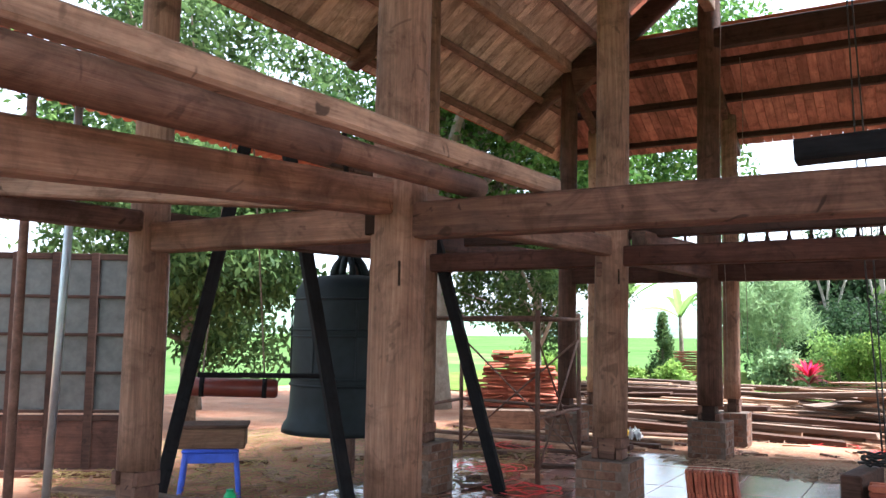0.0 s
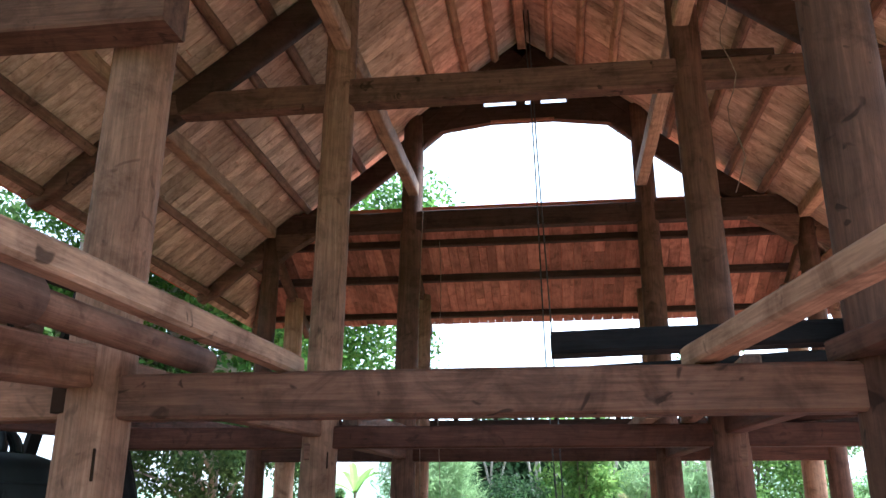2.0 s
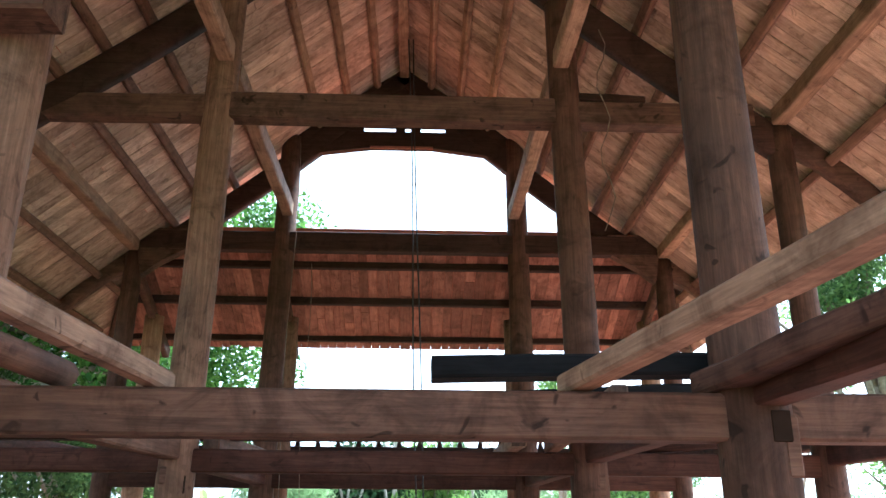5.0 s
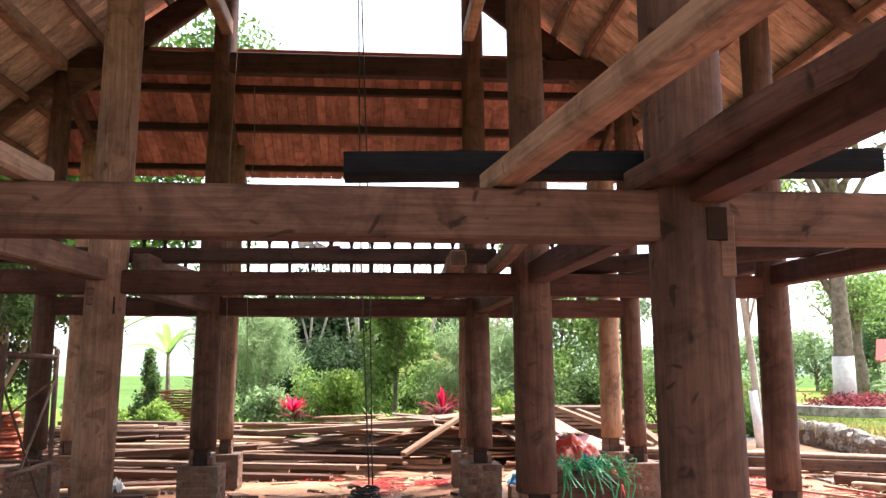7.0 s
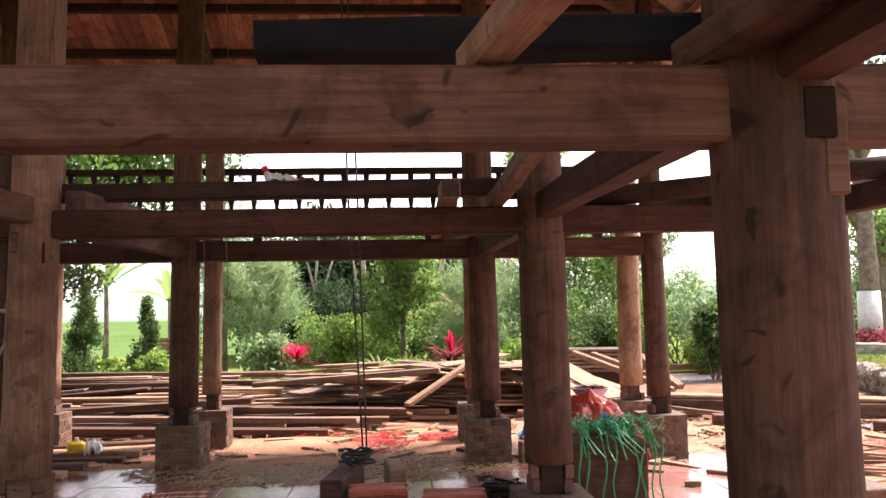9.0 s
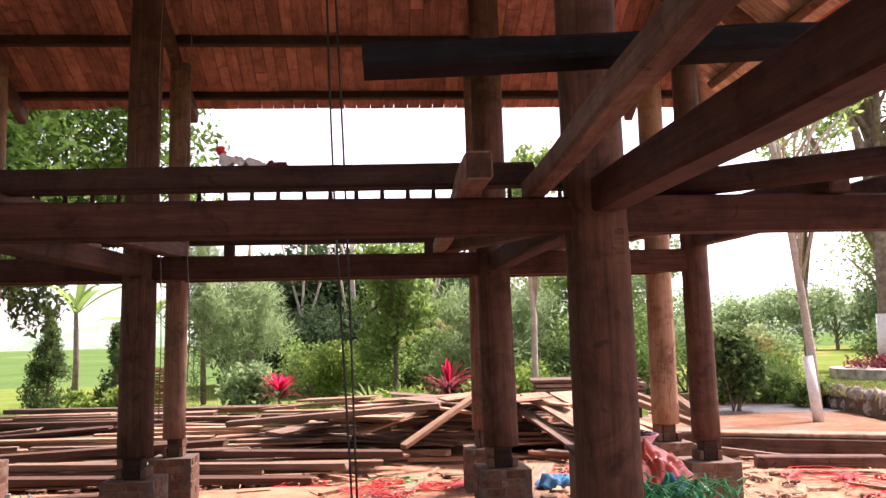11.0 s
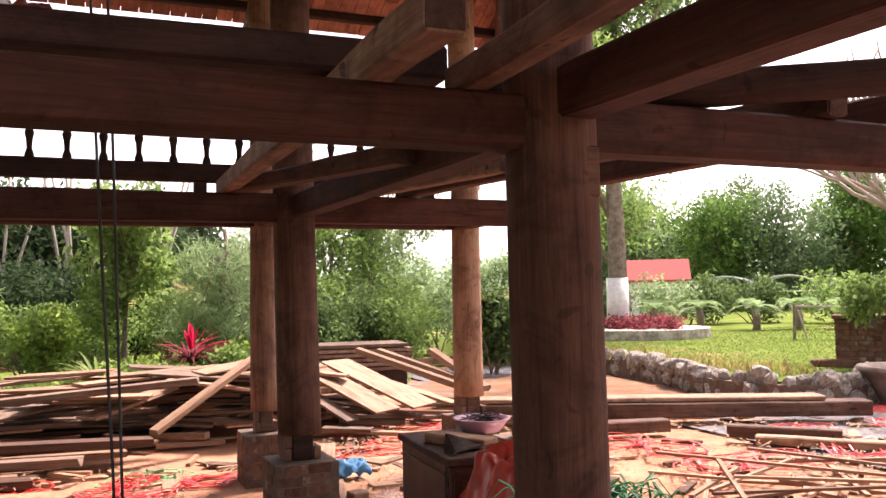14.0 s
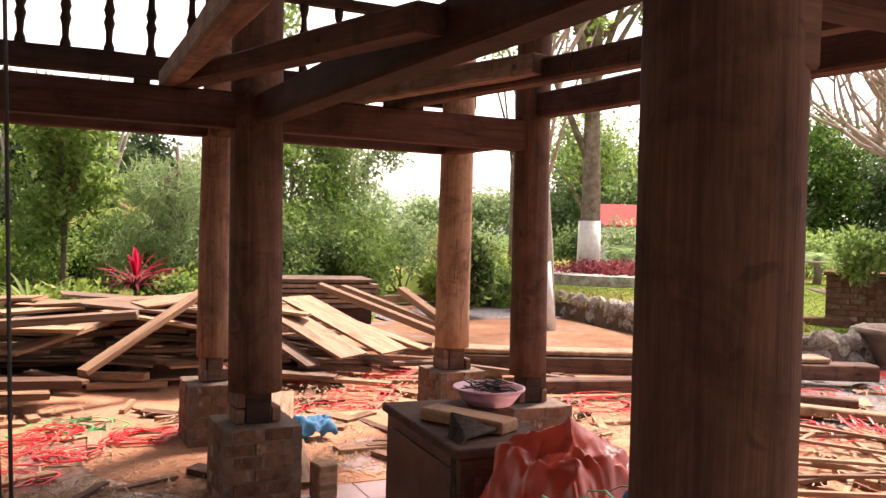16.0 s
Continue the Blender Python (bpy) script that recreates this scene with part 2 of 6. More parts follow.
END_GRAIN = speckled("end_grain", (0.045, 0.026, 0.019), (0.13, 0.078, 0.054), 14, 0.9, 60, 0.5)
HAZE_GREEN = speckled("haze_painted_woods", (0.16, 0.24, 0.16), (0.30, 0.38, 0.30), 0.08, 0.95, 0.6, 0.3, vary=0)
ROOF_RED = plain("red_sheet_roof", (0.42, 0.11, 0.10), 0.9, 0.0, 0.05)


# ---- building helpers ----
def mesh_of(bm, name, mat, smooth=False):
    me = bpy.data.meshes.new(name)
    bm.normal_update()
    bm.to_mesh(me)
    bm.free()
    me.materials.append(mat)
    if smooth:
        me.polygons.foreach_set("use_smooth", [True] * len(me.polygons))
    return me


def thing(name, label, category, at=(0, 0, 0), group="", kind="", turn=0.0):
    ob = new(name)
    ob.matrix_world = pose(*at, 0, 0, turn)
    return tagged(ob, label, category, group, kind)


def solid(name, bm, mat, label, category, m=None, group="", kind="", smooth=False):
    """A top-level thing that is one mesh."""
    ob = new(name, mesh_of(bm, name, mat, smooth))
    if m is not None:
        ob.matrix_world = m
    return tagged(ob, label, category, group, kind)


def part(name, bm, mat, parent, label="", m=None, smooth=False, kind=""):
    me = bm if isinstance(bm, bpy.types.Mesh) else mesh_of(bm, name, mat, smooth)
    ob = new(name, me)
    ob.parent = parent
    if m is not None:
        ob.matrix_basis = m
    return tagged(ob, label, kind=kind)


def box(bm, lo, hi, bevel=0.0, m=None):
    lo, hi = Vector(lo), Vector(hi)
    c, d = (lo + hi) / 2, hi - lo
    made = bmesh.ops.create_cube(bm, size=1.0, matrix=Matrix.Translation(c) @ Matrix.Diagonal((*d, 1)))["verts"]
    if bevel:
        edges = list({e for v in made for e in v.link_edges})
        out = bmesh.ops.bevel(bm, geom=edges, offset=bevel, segments=1, affect="EDGES", profile=0.6)
        made = list({v for f in out["faces"] for v in f.verts} | {v for v in made if v.is_valid})
    if m is not None:
        bmesh.ops.transform(bm, matrix=m, verts=[v for v in made if v.is_valid])
    return bm


def lathe(bm, profile, seg=24, at=(0, 0, 0), m=None):
    """profile: (radius, height) from bottom to top."""
    rings = []
    for r, h in profile:
        rings.append([bm.verts.new((at[0] + r * math.cos(a), at[1] + r * math.sin(a), at[2] + h)) for a in (2 * math.pi * k / seg for k in range(seg))])
    for a, b in zip(rings, rings[1:]):
        for k in range(seg):
            bm.faces.new((a[k], a[(k + 1) % seg], b[(k + 1) % seg], b[k]))
    bm.faces.new(rings[0][::-1])
    bm.faces.new(rings[-1])
    if m is not None:
        bmesh.ops.transform(bm, matrix=m, verts=[v for r in rings for v in r])
    return bm


def tube(bm, pts, r, seg=6, r_end=None):
    """A round bar along points."""
    pts = [Vector(p) for p in pts]
    rings = []
    up = Vector((0.13, 0.21, 0.97))
    for k, p in enumerate(pts):
        d = (pts[min(k + 1, len(pts) - 1)] - pts[max(k - 1, 0)]).normalized()
        a = d.cross(up)
        a = a.normalized() if a.length > 1e-3 else d.orthogonal().normalized()
        b = d.cross(a)
        rr = r if r_end is None else r + (r_end - r) * k / max(1, len(pts) - 1)
        rings.append([bm.verts.new(p + rr * (math.cos(t) * a + math.sin(t) * b)) for t in (2 * math.pi * j / seg for j in range(seg))])
    for a, b in zip(rings, rings[1:]):
        for j in range(seg):
            bm.faces.new((a[j], a[(j + 1) % seg], b[(j + 1) % seg], b[j]))
    bm.faces.new(rings[0][::-1])
    bm.faces.new(rings[-1])
    return bm


def strap(bm, pts, w):
    """A flat ribbon with a little thickness along points."""
    pts = [Vector(p) for p in pts]
    rows = []
    for k, p in enumerate(pts):
        d = (pts[min(k + 1, len(pts) - 1)] - pts[max(k - 1, 0)])
        a = d.cross(Vector((0, 0, 1)))
        a = a.normalized() * w / 2 if a.length > 1e-4 else Vector((w / 2, 0, 0))
        t = Vector((0, 0, 0.003))
        rows.append([bm.verts.new(p + v) for v in (-a, a, a + t, -a + t)])
    for a, b in zip(rows, rows[1:]):
        for j in range(4):
            bm.faces.new((a[j], a[(j + 1) % 4], b[(j + 1) % 4], b[j]))
    return bm


def along(p0, p1, roll=0.0):
    """A pose at p0 whose x axis runs to p1, z kept as upright as it can be."""
    x = (Vector(p1) - Vector(p0)).normalized()
    y = Vector((0, 0, 1)).cross(x)
    y = y.normalized() if y.length > 1e-4 else Vector((0, 1, 0))
    z = x.cross(y)
    return Matrix.Translation(p0) @ Matrix((x, y, z)).transposed().to_4x4() @ pose(0, 0, 0, roll)


RNG = random.Random(7)


def bar_bm(length, w, h, rough=0.006, bevel=0.012, bow=0.0, rounded=False, seed=0, steps=None):
    """A hewn timber along +x, its underside at z = 0, middle at y = 0, edges worn and a little wavy."""
    rng = random.Random(seed)
    bm = bmesh.new()
    n = steps or max(3, int(length / 0.35))
    if rounded:
        ring = [(math.cos(a) * w / 2, h / 2 + math.sin(a) * h / 2) for a in (2 * math.pi * k / 14 for k in range(14))]
    else:
        b = min(bevel, w / 4, h / 4)
        ring = [(-w / 2 + b, 0), (w / 2 - b, 0), (w / 2, b), (w / 2, h - b), (w / 2 - b, h), (-w / 2 + b, h), (-w / 2, h - b), (-w / 2, b)]
    rows = []
    for k in range(n + 1):
        x = length * k / n
        sag = bow * math.sin(math.pi * k / n)
        dy, dz = rng.uniform(-rough, rough), rng.uniform(0, rough)
        rows.append([bm.verts.new((x, y + dy + rng.uniform(-rough, rough) * 0.4, z + sag + dz * (z > h / 2))) for y, z in ring])
    m = len(ring)
    for a, b in zip(rows, rows[1:]):
        for j in range(m):
            bm.faces.new((a[j], b[j], b[(j + 1) % m], a[(j + 1) % m]))
    bm.faces.new(rows[0])
    bm.faces.new(rows[-1][::-1])
    return bm


BAR_COUNT = [0]


def timber(name, p0, p1, w, h, mat, label, category="beam", group="", rounded=False, bow=0.0, rough=0.006, roll=0.0):
    """A timber whose underside's middle line runs from p0 to p1."""
    BAR_COUNT[0] += 1
    length = (Vector(p1) - Vector(p0)).length
    bm = bar_bm(length, w, h, rough, 0.012, bow, rounded, BAR_COUNT[0])
    ob = solid(name, bm, mat, label, category, along(p0, p1, roll), group, smooth=rounded)
    if name in ("loose_joist", "loose_timber"):
        for x in (-0.004, length):
            part("sawn_end", box(bmesh.new(), (x, -w * 0.44, h * 0.06), (x + 0.004, w * 0.44, h * 0.94), 0.001), END_GRAIN, ob, "dark sawn end grain")
    return ob


# ---- plan, in metres ----
ROW = {1: 2.88, 2: 6.0, 3: 9.5, 4: 10.77}
INNER, OUTER = 1.5, 3.26
RIDGE, PITCH, EAVE_X, EAVE_Z = 7.5, 0.82, 4.18, 4.07
BACK = -3.2
GABLE = 9.85


def roof_z(x):
    return RIDGE - PITCH * abs(x)


# ---- ground ----
def sheet(name, mat, x0, x1, y0, y1, z, label, category, step=0.0, lump=0.0, hole=None, kind="structure"):
    bm = bmesh.new()
    nx, ny = (max(1, round((x1 - x0) / step)), max(1, round((y1 - y0) / step))) if step else (1, 1)
    g = [[bm.verts.new((x0 + (x1 - x0) * i / nx, y0 + (y1 - y0) * j / ny,
          z + (lump * noise.noise(Vector(((x0 + (x1 - x0) * i / nx) * 0.9, (y0 + (y1 - y0) * j / ny) * 0.9, 3))) if lump and 0 < i < nx and 0 < j < ny else 0)))
          for i in range(nx + 1)] for j in range(ny + 1)]
    for j in range(ny):
        for i in range(nx):
            bm.faces.new((g[j][i], g[j][i + 1], g[j + 1][i + 1], g[j + 1][i]))
    return solid(name, bm, mat, label, category, kind=kind, smooth=True)


sheet("ground", FIELD, -900, 900, -900, 900, -0.14, "bright green paddy fields reaching the horizon", "ground")
sheet("earth_yard", EARTH, -14, 10.2, -8, 23, -0.06, "orange builder's earth strewn with sawdust", "ground", 0.5, 0.03)
sheet("gravel_yard", GRAVEL, 6.4, 24, 2, 11.9, -0.03, "grey gravel yard mixed with orange earth", "ground", 0.5, 0.03)
sheet("gravel_strip", GRAVEL, 5.6, 9.0, 17.6, 19.6, -0.025, "strip of grey gravel along the garden", "ground", 0.5, 0.03)
YARD_SOIL = speckled("trodden_yard_soil", (0.20, 0.100, 0.060), (0.31, 0.175, 0.108), 1.6, 0.95, 26, 0.8, extra=((0.19, 0.175, 0.16), 0.55, 1.3), dist=0.03, vary=0, spec=0.05)
sheet("trodden_soil", YARD_SOIL, 4.6, 8.7, 13.2, 17.7, -0.022, "trodden orange-brown soil mixed with gravel", "ground", 0.4, 0.02)
sheet("garden_soil", LAWN, -14, 5.4, 17.7, 34, -0.03, "weedy planted garden ground", "ground", 1.0, 0.06)
sheet("garden_soil", LAWN, 5.4, 14, 20.6, 34, -0.03, "weedy planted garden ground", "ground", 1.0, 0.06)


# ---- roof: underside boards, purlins, rafters ----
def boards(bm, origin, u, v, lu, lv, width, thick, rng, gap=0.006, clip=None):
    """Boards running along v, side by side along u."""
    u, v = Vector(u).normalized(), Vector(v).normalized()
    nrm = u.cross(v)
    s = 0.0
    while s < lu:
        w = min(width * rng.uniform(0.8, 1.2), lu - s)
        a, b = (0.0, lv) if clip is None else clip(s + w / 2)
        lift = rng.uniform(0, 0.006)
        cuts = [a] + sorted(rng.uniform(a, b) for _ in range(1 if b - a > 1.5 else 0)) + [b]
        for c0, c1 in zip(cuts, cuts[1:]):
            if c1 - c0 < 0.05:
                continue
            vs = []
            for dz in (0, thick):
                for ss, vv in ((s + gap / 2, c0 + gap / 2), (s + w - gap / 2, c0 + gap / 2), (s + w - gap / 2, c1 - gap / 2), (s + gap / 2, c1 - gap / 2)):
                    vs.append(bm.verts.new(Vector(origin) + u * ss + v * vv + nrm * (dz + lift)))
            for f in ((3, 2, 1, 0), (4, 5, 6, 7), (0, 1, 5, 4), (1, 2, 6, 5), (2, 3, 7, 6), (3, 0, 4, 7)):
                bm.faces.new([vs[k] for k in f])
        s += w


brng = random.Random(3)
SLOPE = Vector((1, 0, -PITCH)).normalized()
LENGTH = math.hypot(EAVE_X, PITCH * EAVE_X)
for side in (1, -1):
    bm = bmesh.new()
    v = (side * SLOPE.x, 0, SLOPE.z)
    if side > 0:
        boards(bm, (0, BACK, RIDGE), (0, 1, 0), v, GABLE - BACK, LENGTH, 0.125, 0.022, brng)
    else:
        boards(bm, (0, GABLE, RIDGE), (0, -1, 0), v, GABLE - BACK, LENGTH, 0.125, 0.022, brng)
    # the strip beyond the gable, cut along the hip
    y0, y1 = GABLE, 11.62
    top = 3.3 / SLOPE.x

    def hip(s, side=side):
        f = s / (y1 - y0) if side > 0 else 1 - s / (y1 - y0)
        return top + (LENGTH - top) * f, LENGTH
    boards(bm, (0, y0 if side > 0 else y1, RIDGE), (0, side, 0), v, y1 - y0, LENGTH, 0.125, 0.022, brng, clip=hip)
    solid("ceiling", bm, PALE_BOARDS, "underside of pale weathered roof boards", "ceiling", kind="structure")
    bm = bmesh.new()
    nz = Vector((PITCH, 0, 1)).normalized()
    off = 0.10
    pts = [(0, BACK), (0, GABLE), (EAVE_X + 0.05, GABLE), (EAVE_X + 0.05, BACK)]
    for dz in (0.035, 0.09):
        for x, y in pts:
            bm.verts.new((side * x, y, roof_z(x) + dz * 1.29))
    vs = list(bm.verts)
    for f in ((0, 1, 2, 3), (4, 5, 6, 7), (0, 1, 5, 4), (1, 2, 6, 5), (2, 3, 7, 6), (3, 0, 4, 7)):
        bm.faces.new([vs[k] for k in f])
    bmesh.ops.recalc_face_normals(bm, faces=bm.faces)
    solid("roof_covering", bm, TERRACOTTA, "red terracotta covering on the main roof slope", "roof", kind="structure")
    # purlins along the slope
    for x in (0.38, 0.74, 1.10, 1.78, 2.12, 2.46, 2.80, 3.62, 4.05):
        y1p = GABLE - 0.25 if x < 3.3 else 10.6 + 0.5 * (x - 3.6)
        timber("purlin", (side * x, BACK + 0.1, roof_z(x) - 0.085 / 0.775), (side * x, y1p, roof_z(x) - 0.085 / 0.775), 0.075, 0.085, PURLIN if x > 1.2 else BEAM_PALE,
               "brown squared purlin under the roof boards", "purlin", "roof purlins", roll=-side * 39.0)
timber("ridge_beam", (0, BACK, RIDGE - 0.27), (0, GABLE - 0.3, RIDGE - 0.27), 0.12, 0.16, BEAM_PALE, "pale squared ridge beam under the roof peak", "beam")

# pent roof beyond the gable
PZ0, PZ1, PY0, PY1 = 5.04, 4.10, 9.55, 11.62
PV = Vector((0, PY1 - PY0, PZ1 - PZ0))
bm = bmesh.new()


def pent(s):
    x = abs(s - EAVE_X)
    return (PV.length * max(0.0, (x - 3.3) / (EAVE_X - 3.3)), PV.length)


boards(bm, (EAVE_X, PY0, PZ0), (-1, 0, 0), PV, 2 * EAVE_X, PV.length, 0.13, 0.022, brng, clip=pent)
solid("ceiling", bm, RED_BOARDS, "underside of reddish boards of the pent roof", "ceiling", kind="structure")
bm = bmesh.new()
for dz in (0.04, 0.10):
    for x, y, z in ((-3.3, PY0, PZ0), (3.3, PY0, PZ0), (EAVE_X, PY1 + 0.05, PZ1), (-EAVE_X, PY1 + 0.05, PZ1)):
        bm.verts.new((x, y, z + dz))
vs = list(bm.verts)
for f in ((0, 1, 2, 3), (4, 5, 6, 7), (0, 1, 5, 4), (1, 2, 6, 5), (2, 3, 7, 6), (3, 0, 4, 7)):
    bm.faces.new([vs[k] for k in f])
bmesh.ops.recalc_face_normals(bm, faces=bm.faces)
solid("roof_covering", bm, TERRACOTTA, "red terracotta covering on the pent roof", "roof", kind="structure")
for y, half, h in ((9.98, 3.4, 0.09), (10.62, 3.6, 0.10), (11.38, 4.0, 0.08)):
    z = PZ0 + (y - PY0) / (PY1 - PY0) * (PZ1 - PZ0) - h - 0.006
    timber("purlin", (-half, y, z), (half, y, z), 0.09, h, BEAM_DARK, "dark brown purlin across the pent roof", "purlin", "pent roof purlins", roll=0)


def bent(bm, pts, w, h):
    """A curved timber through points of one upright plane; its upper edge runs through the points."""
    rows = []
    pts = [Vector(p) for p in pts]
    for k, p in enumerate(pts):
        d = (pts[min(k + 1, len(pts) - 1)] - pts[max(k - 1, 0)]).normalized()
        sidev = d.cross(Vector((0, 0, 1))).normalized() * w / 2
        dn = sidev.cross(d).normalized()
        dn = dn if dn.z < 0 else -dn
        hh = h[k] if isinstance(h, (list, tuple)) else h
        rows.append([bm.verts.new(p + v) for v in (-sidev * 0.9, sidev * 0.9, sidev + dn * hh * 0.12, sidev + dn * hh * 0.88, sidev * 0.85 + dn * hh, -sidev * 0.85 + dn * hh, -sidev + dn * hh * 0.88, -sidev + dn * hh * 0.12)])
    for a, b in zip(rows, rows[1:]):
        for j in range(8):
            bm.faces.new((a[j], a[(j + 1) % 8], b[(j + 1) % 8], b[j]))
    bm.faces.new(rows[0])
    bm.faces.new(rows[-1][::-1])
    bmesh.ops.recalc_face_normals(bm, faces=bm.faces)
    return bm


for row in (1, 2, 3):
    for side in (1, -1):
        y = ROW[row] if row < 3 else 9.52
        bm = bent(bmesh.new(), [(side * x, y, roof_z(x) - 0.10 - 0.10 * math.sin(math.pi * min(1, x / 3.3))) for x in (0.02, 0.4, 0.8, 1.2, 1.6, 2.0, 2.4, 2.8, 3.1, 3.35)], 0.15, 0.24)
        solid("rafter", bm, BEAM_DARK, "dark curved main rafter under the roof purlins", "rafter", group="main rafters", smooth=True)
        bm = bent(bmesh.new(), [(side * x, y, z) for x, z in ((3.1, 4.86), (3.35, 4.80), (3.6, 4.60), (3.8, 4.38), (4.0, 4.16), (4.16, 4.03))], 0.14, [0.26, 0.26, 0.2, 0.16, 0.13, 0.08])
        solid("eave_bracket", bm, BEAM, "curved brown eave bracket with a scrolled end", "bracket", group="eave brackets", smooth=True)
for side in (1, -1):
    bm = bent(bmesh.new(), [(side * (3.2 + 0.95 * f), 9.5 + 2.1 * f, 4.93 - 0.86 * f - 0.06 * math.sin(math.pi * f)) for f in (0, 0.2, 0.4, 0.6, 0.8, 1)], 0.13, 0.16)
    solid("hip_rafter", bm, BEAM, "brown hip rafter at the roof corner", "rafter", group="hip rafters", smooth=True)
    for y0, y1 in ((BACK, 5.86), (6.12, 9.36)):
        timber("purlin_beam", (side * 1.39, y0, 5.23), (side * 1.39, y1, 5.23), 0.13, 0.17, BEAM_PALE, "pale squared longitudinal beam under the roof", "beam", "upper longitudinal beams")
    for y0, y1 in ((BACK, 5.9), (6.0, 9.38)):
        timber("wall_plate", (side * 3.2, y0, 4.76), (side * 3.2, y1, 4.76), 0.13, 0.15, BEAM_PALE, "pale squared wall plate on the outer columns", "beam", "wall plates")

for x in (-3.3, -INNER, INNER, 3.3):
    bm = bent(bmesh.new(), [(x, 9.55 + 1.95 * f, 4.90 - 0.885 * f) for f in (0, 0.25, 0.5, 0.75, 1)], 0.09, 0.15)
    solid("pent_rafter", bm, BEAM, "sloping brown rafter under the pent roof", "rafter", group="pent roof rafters", smooth=True)

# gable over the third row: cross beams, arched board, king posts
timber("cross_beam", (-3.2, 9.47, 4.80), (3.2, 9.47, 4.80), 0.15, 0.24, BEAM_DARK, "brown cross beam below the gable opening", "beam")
for side in (1, -1):
    bm = bmesh.new()
    prof = [(2.55, 4.82), (2.9, 4.62), (3.1, 4.46), (3.16, 4.80), (3.16, 5.06), (2.55, 5.06)]
    a = [bm.verts.new((side * x, 9.40, z)) for x, z in prof]
    b = [bm.verts.new((side * x, 9.54, z)) for x, z in prof]
    bm.faces.new(a), bm.faces.new(b[::-1])
    for k in range(len(prof)):
        bm.faces.new((a[k], b[k], b[(k + 1) % len(prof)], a[(k + 1) % len(prof)]))
    bmesh.ops.recalc_face_normals(bm, faces=bm.faces)
    solid("corbel", bm, BEAM, "brown carved corbel under the cross beam", "bracket", group="corbels")
gable = thing("gable_panel", "dark carved wooden gable panel with an arched lower edge", "gable", (0, 9.5, 6.2), kind="structure")


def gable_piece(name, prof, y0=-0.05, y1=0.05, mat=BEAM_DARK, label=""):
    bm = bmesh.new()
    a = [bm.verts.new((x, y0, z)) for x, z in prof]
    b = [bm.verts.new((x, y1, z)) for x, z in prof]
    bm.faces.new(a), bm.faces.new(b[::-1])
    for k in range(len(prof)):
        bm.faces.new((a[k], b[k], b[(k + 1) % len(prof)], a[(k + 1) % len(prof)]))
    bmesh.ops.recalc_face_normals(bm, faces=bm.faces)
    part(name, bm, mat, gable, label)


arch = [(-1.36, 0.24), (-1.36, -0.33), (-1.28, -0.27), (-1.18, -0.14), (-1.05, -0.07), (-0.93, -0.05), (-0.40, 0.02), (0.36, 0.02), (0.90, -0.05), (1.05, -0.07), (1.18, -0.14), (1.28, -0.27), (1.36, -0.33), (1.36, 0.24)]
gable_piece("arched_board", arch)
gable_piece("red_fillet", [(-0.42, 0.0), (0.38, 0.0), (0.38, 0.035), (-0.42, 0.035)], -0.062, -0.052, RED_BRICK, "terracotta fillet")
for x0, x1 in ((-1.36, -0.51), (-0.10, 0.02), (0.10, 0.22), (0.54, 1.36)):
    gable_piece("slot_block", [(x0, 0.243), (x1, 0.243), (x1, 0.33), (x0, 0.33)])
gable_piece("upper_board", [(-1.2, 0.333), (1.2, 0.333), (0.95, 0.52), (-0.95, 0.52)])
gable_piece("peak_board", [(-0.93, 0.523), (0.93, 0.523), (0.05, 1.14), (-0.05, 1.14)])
# tie beam over the second row, and collar pieces
timber("tie_beam", (-3.0, 6.0, 4.74), (-1.5, 6.0, 4.75), 0.15, 0.21, BEAM, "brown tie beam between the tall columns", "beam", "tie beams")
timber("tie_beam", (-1.5, 6.0, 4.75), (1.5, 6.0, 4.75), 0.16, 0.23, BEAM, "brown tie beam between the tall columns", "beam", "tie beams")
timber("tie_beam", (1.5, 6.0, 4.75), (3.0, 6.0, 4.75), 0.15, 0.21, BEAM, "brown tie beam between the tall columns", "beam", "tie beams")
timber("packing_timber", (1.36, 6.0, 4.98), (2.1, 6.0, 4.96), 0.12, 0.07, BEAM_DARK, "short dark packing timber on a tie beam", "timber")


# ---- columns on brick piers ----
BRICK_MESH = mesh_of(box(bmesh.new(), (-0.1, -0.05, -0.03), (0.1, 0.05, 0.03), 0.004), "brick", BRICK)
PIER_H = 0.43


def brick_pier(x, y, half=0.215, h=PIER_H, label="weathered grey-brown brick pier under a column"):
    t = thing("brick_pier", label, "pier", (x, y, 0), "brick piers", turn=RNG.uniform(-2, 2))
    core = box(bmesh.new(), (-half + 0.005, -half + 0.005, -0.05), (half - 0.005, half - 0.005, h - 0.003))
    part("mortar_core", core, MORTAR, t)
    courses = 6
    ch = h / courses
    for c in range(courses):
        z = (c + 0.5) * ch
        sx = (2 * half - 0.1 - 0.016) / 2 / 0.2
        for s in range(4):
            for k in (0, 1):
                a = (s + c % 2 * 0.0) * 90
                off = -half + 0.05 + (k + 0.5) * (2 * half - 0.1) / 2 if c % 2 else -half + 0.05 + (k + 0.5) * (2 * half - 0.1) / 2 - 0.05
                mm = pose(0, 0, 0, 0, 0, a) @ Matrix.Translation((off, -half + 0.05, z)) @ pose(0, RNG.uniform(-0.003, 0.004), 0, 0, 0, RNG.uniform(-1.2, 1.2)) @ Matrix.Diagonal((sx * RNG.uniform(0.95, 1.0), 1, (ch - 0.010) / 0.06, 1))
                part("brick", BRICK_MESH, BRICK, t, m=mm)
    return t


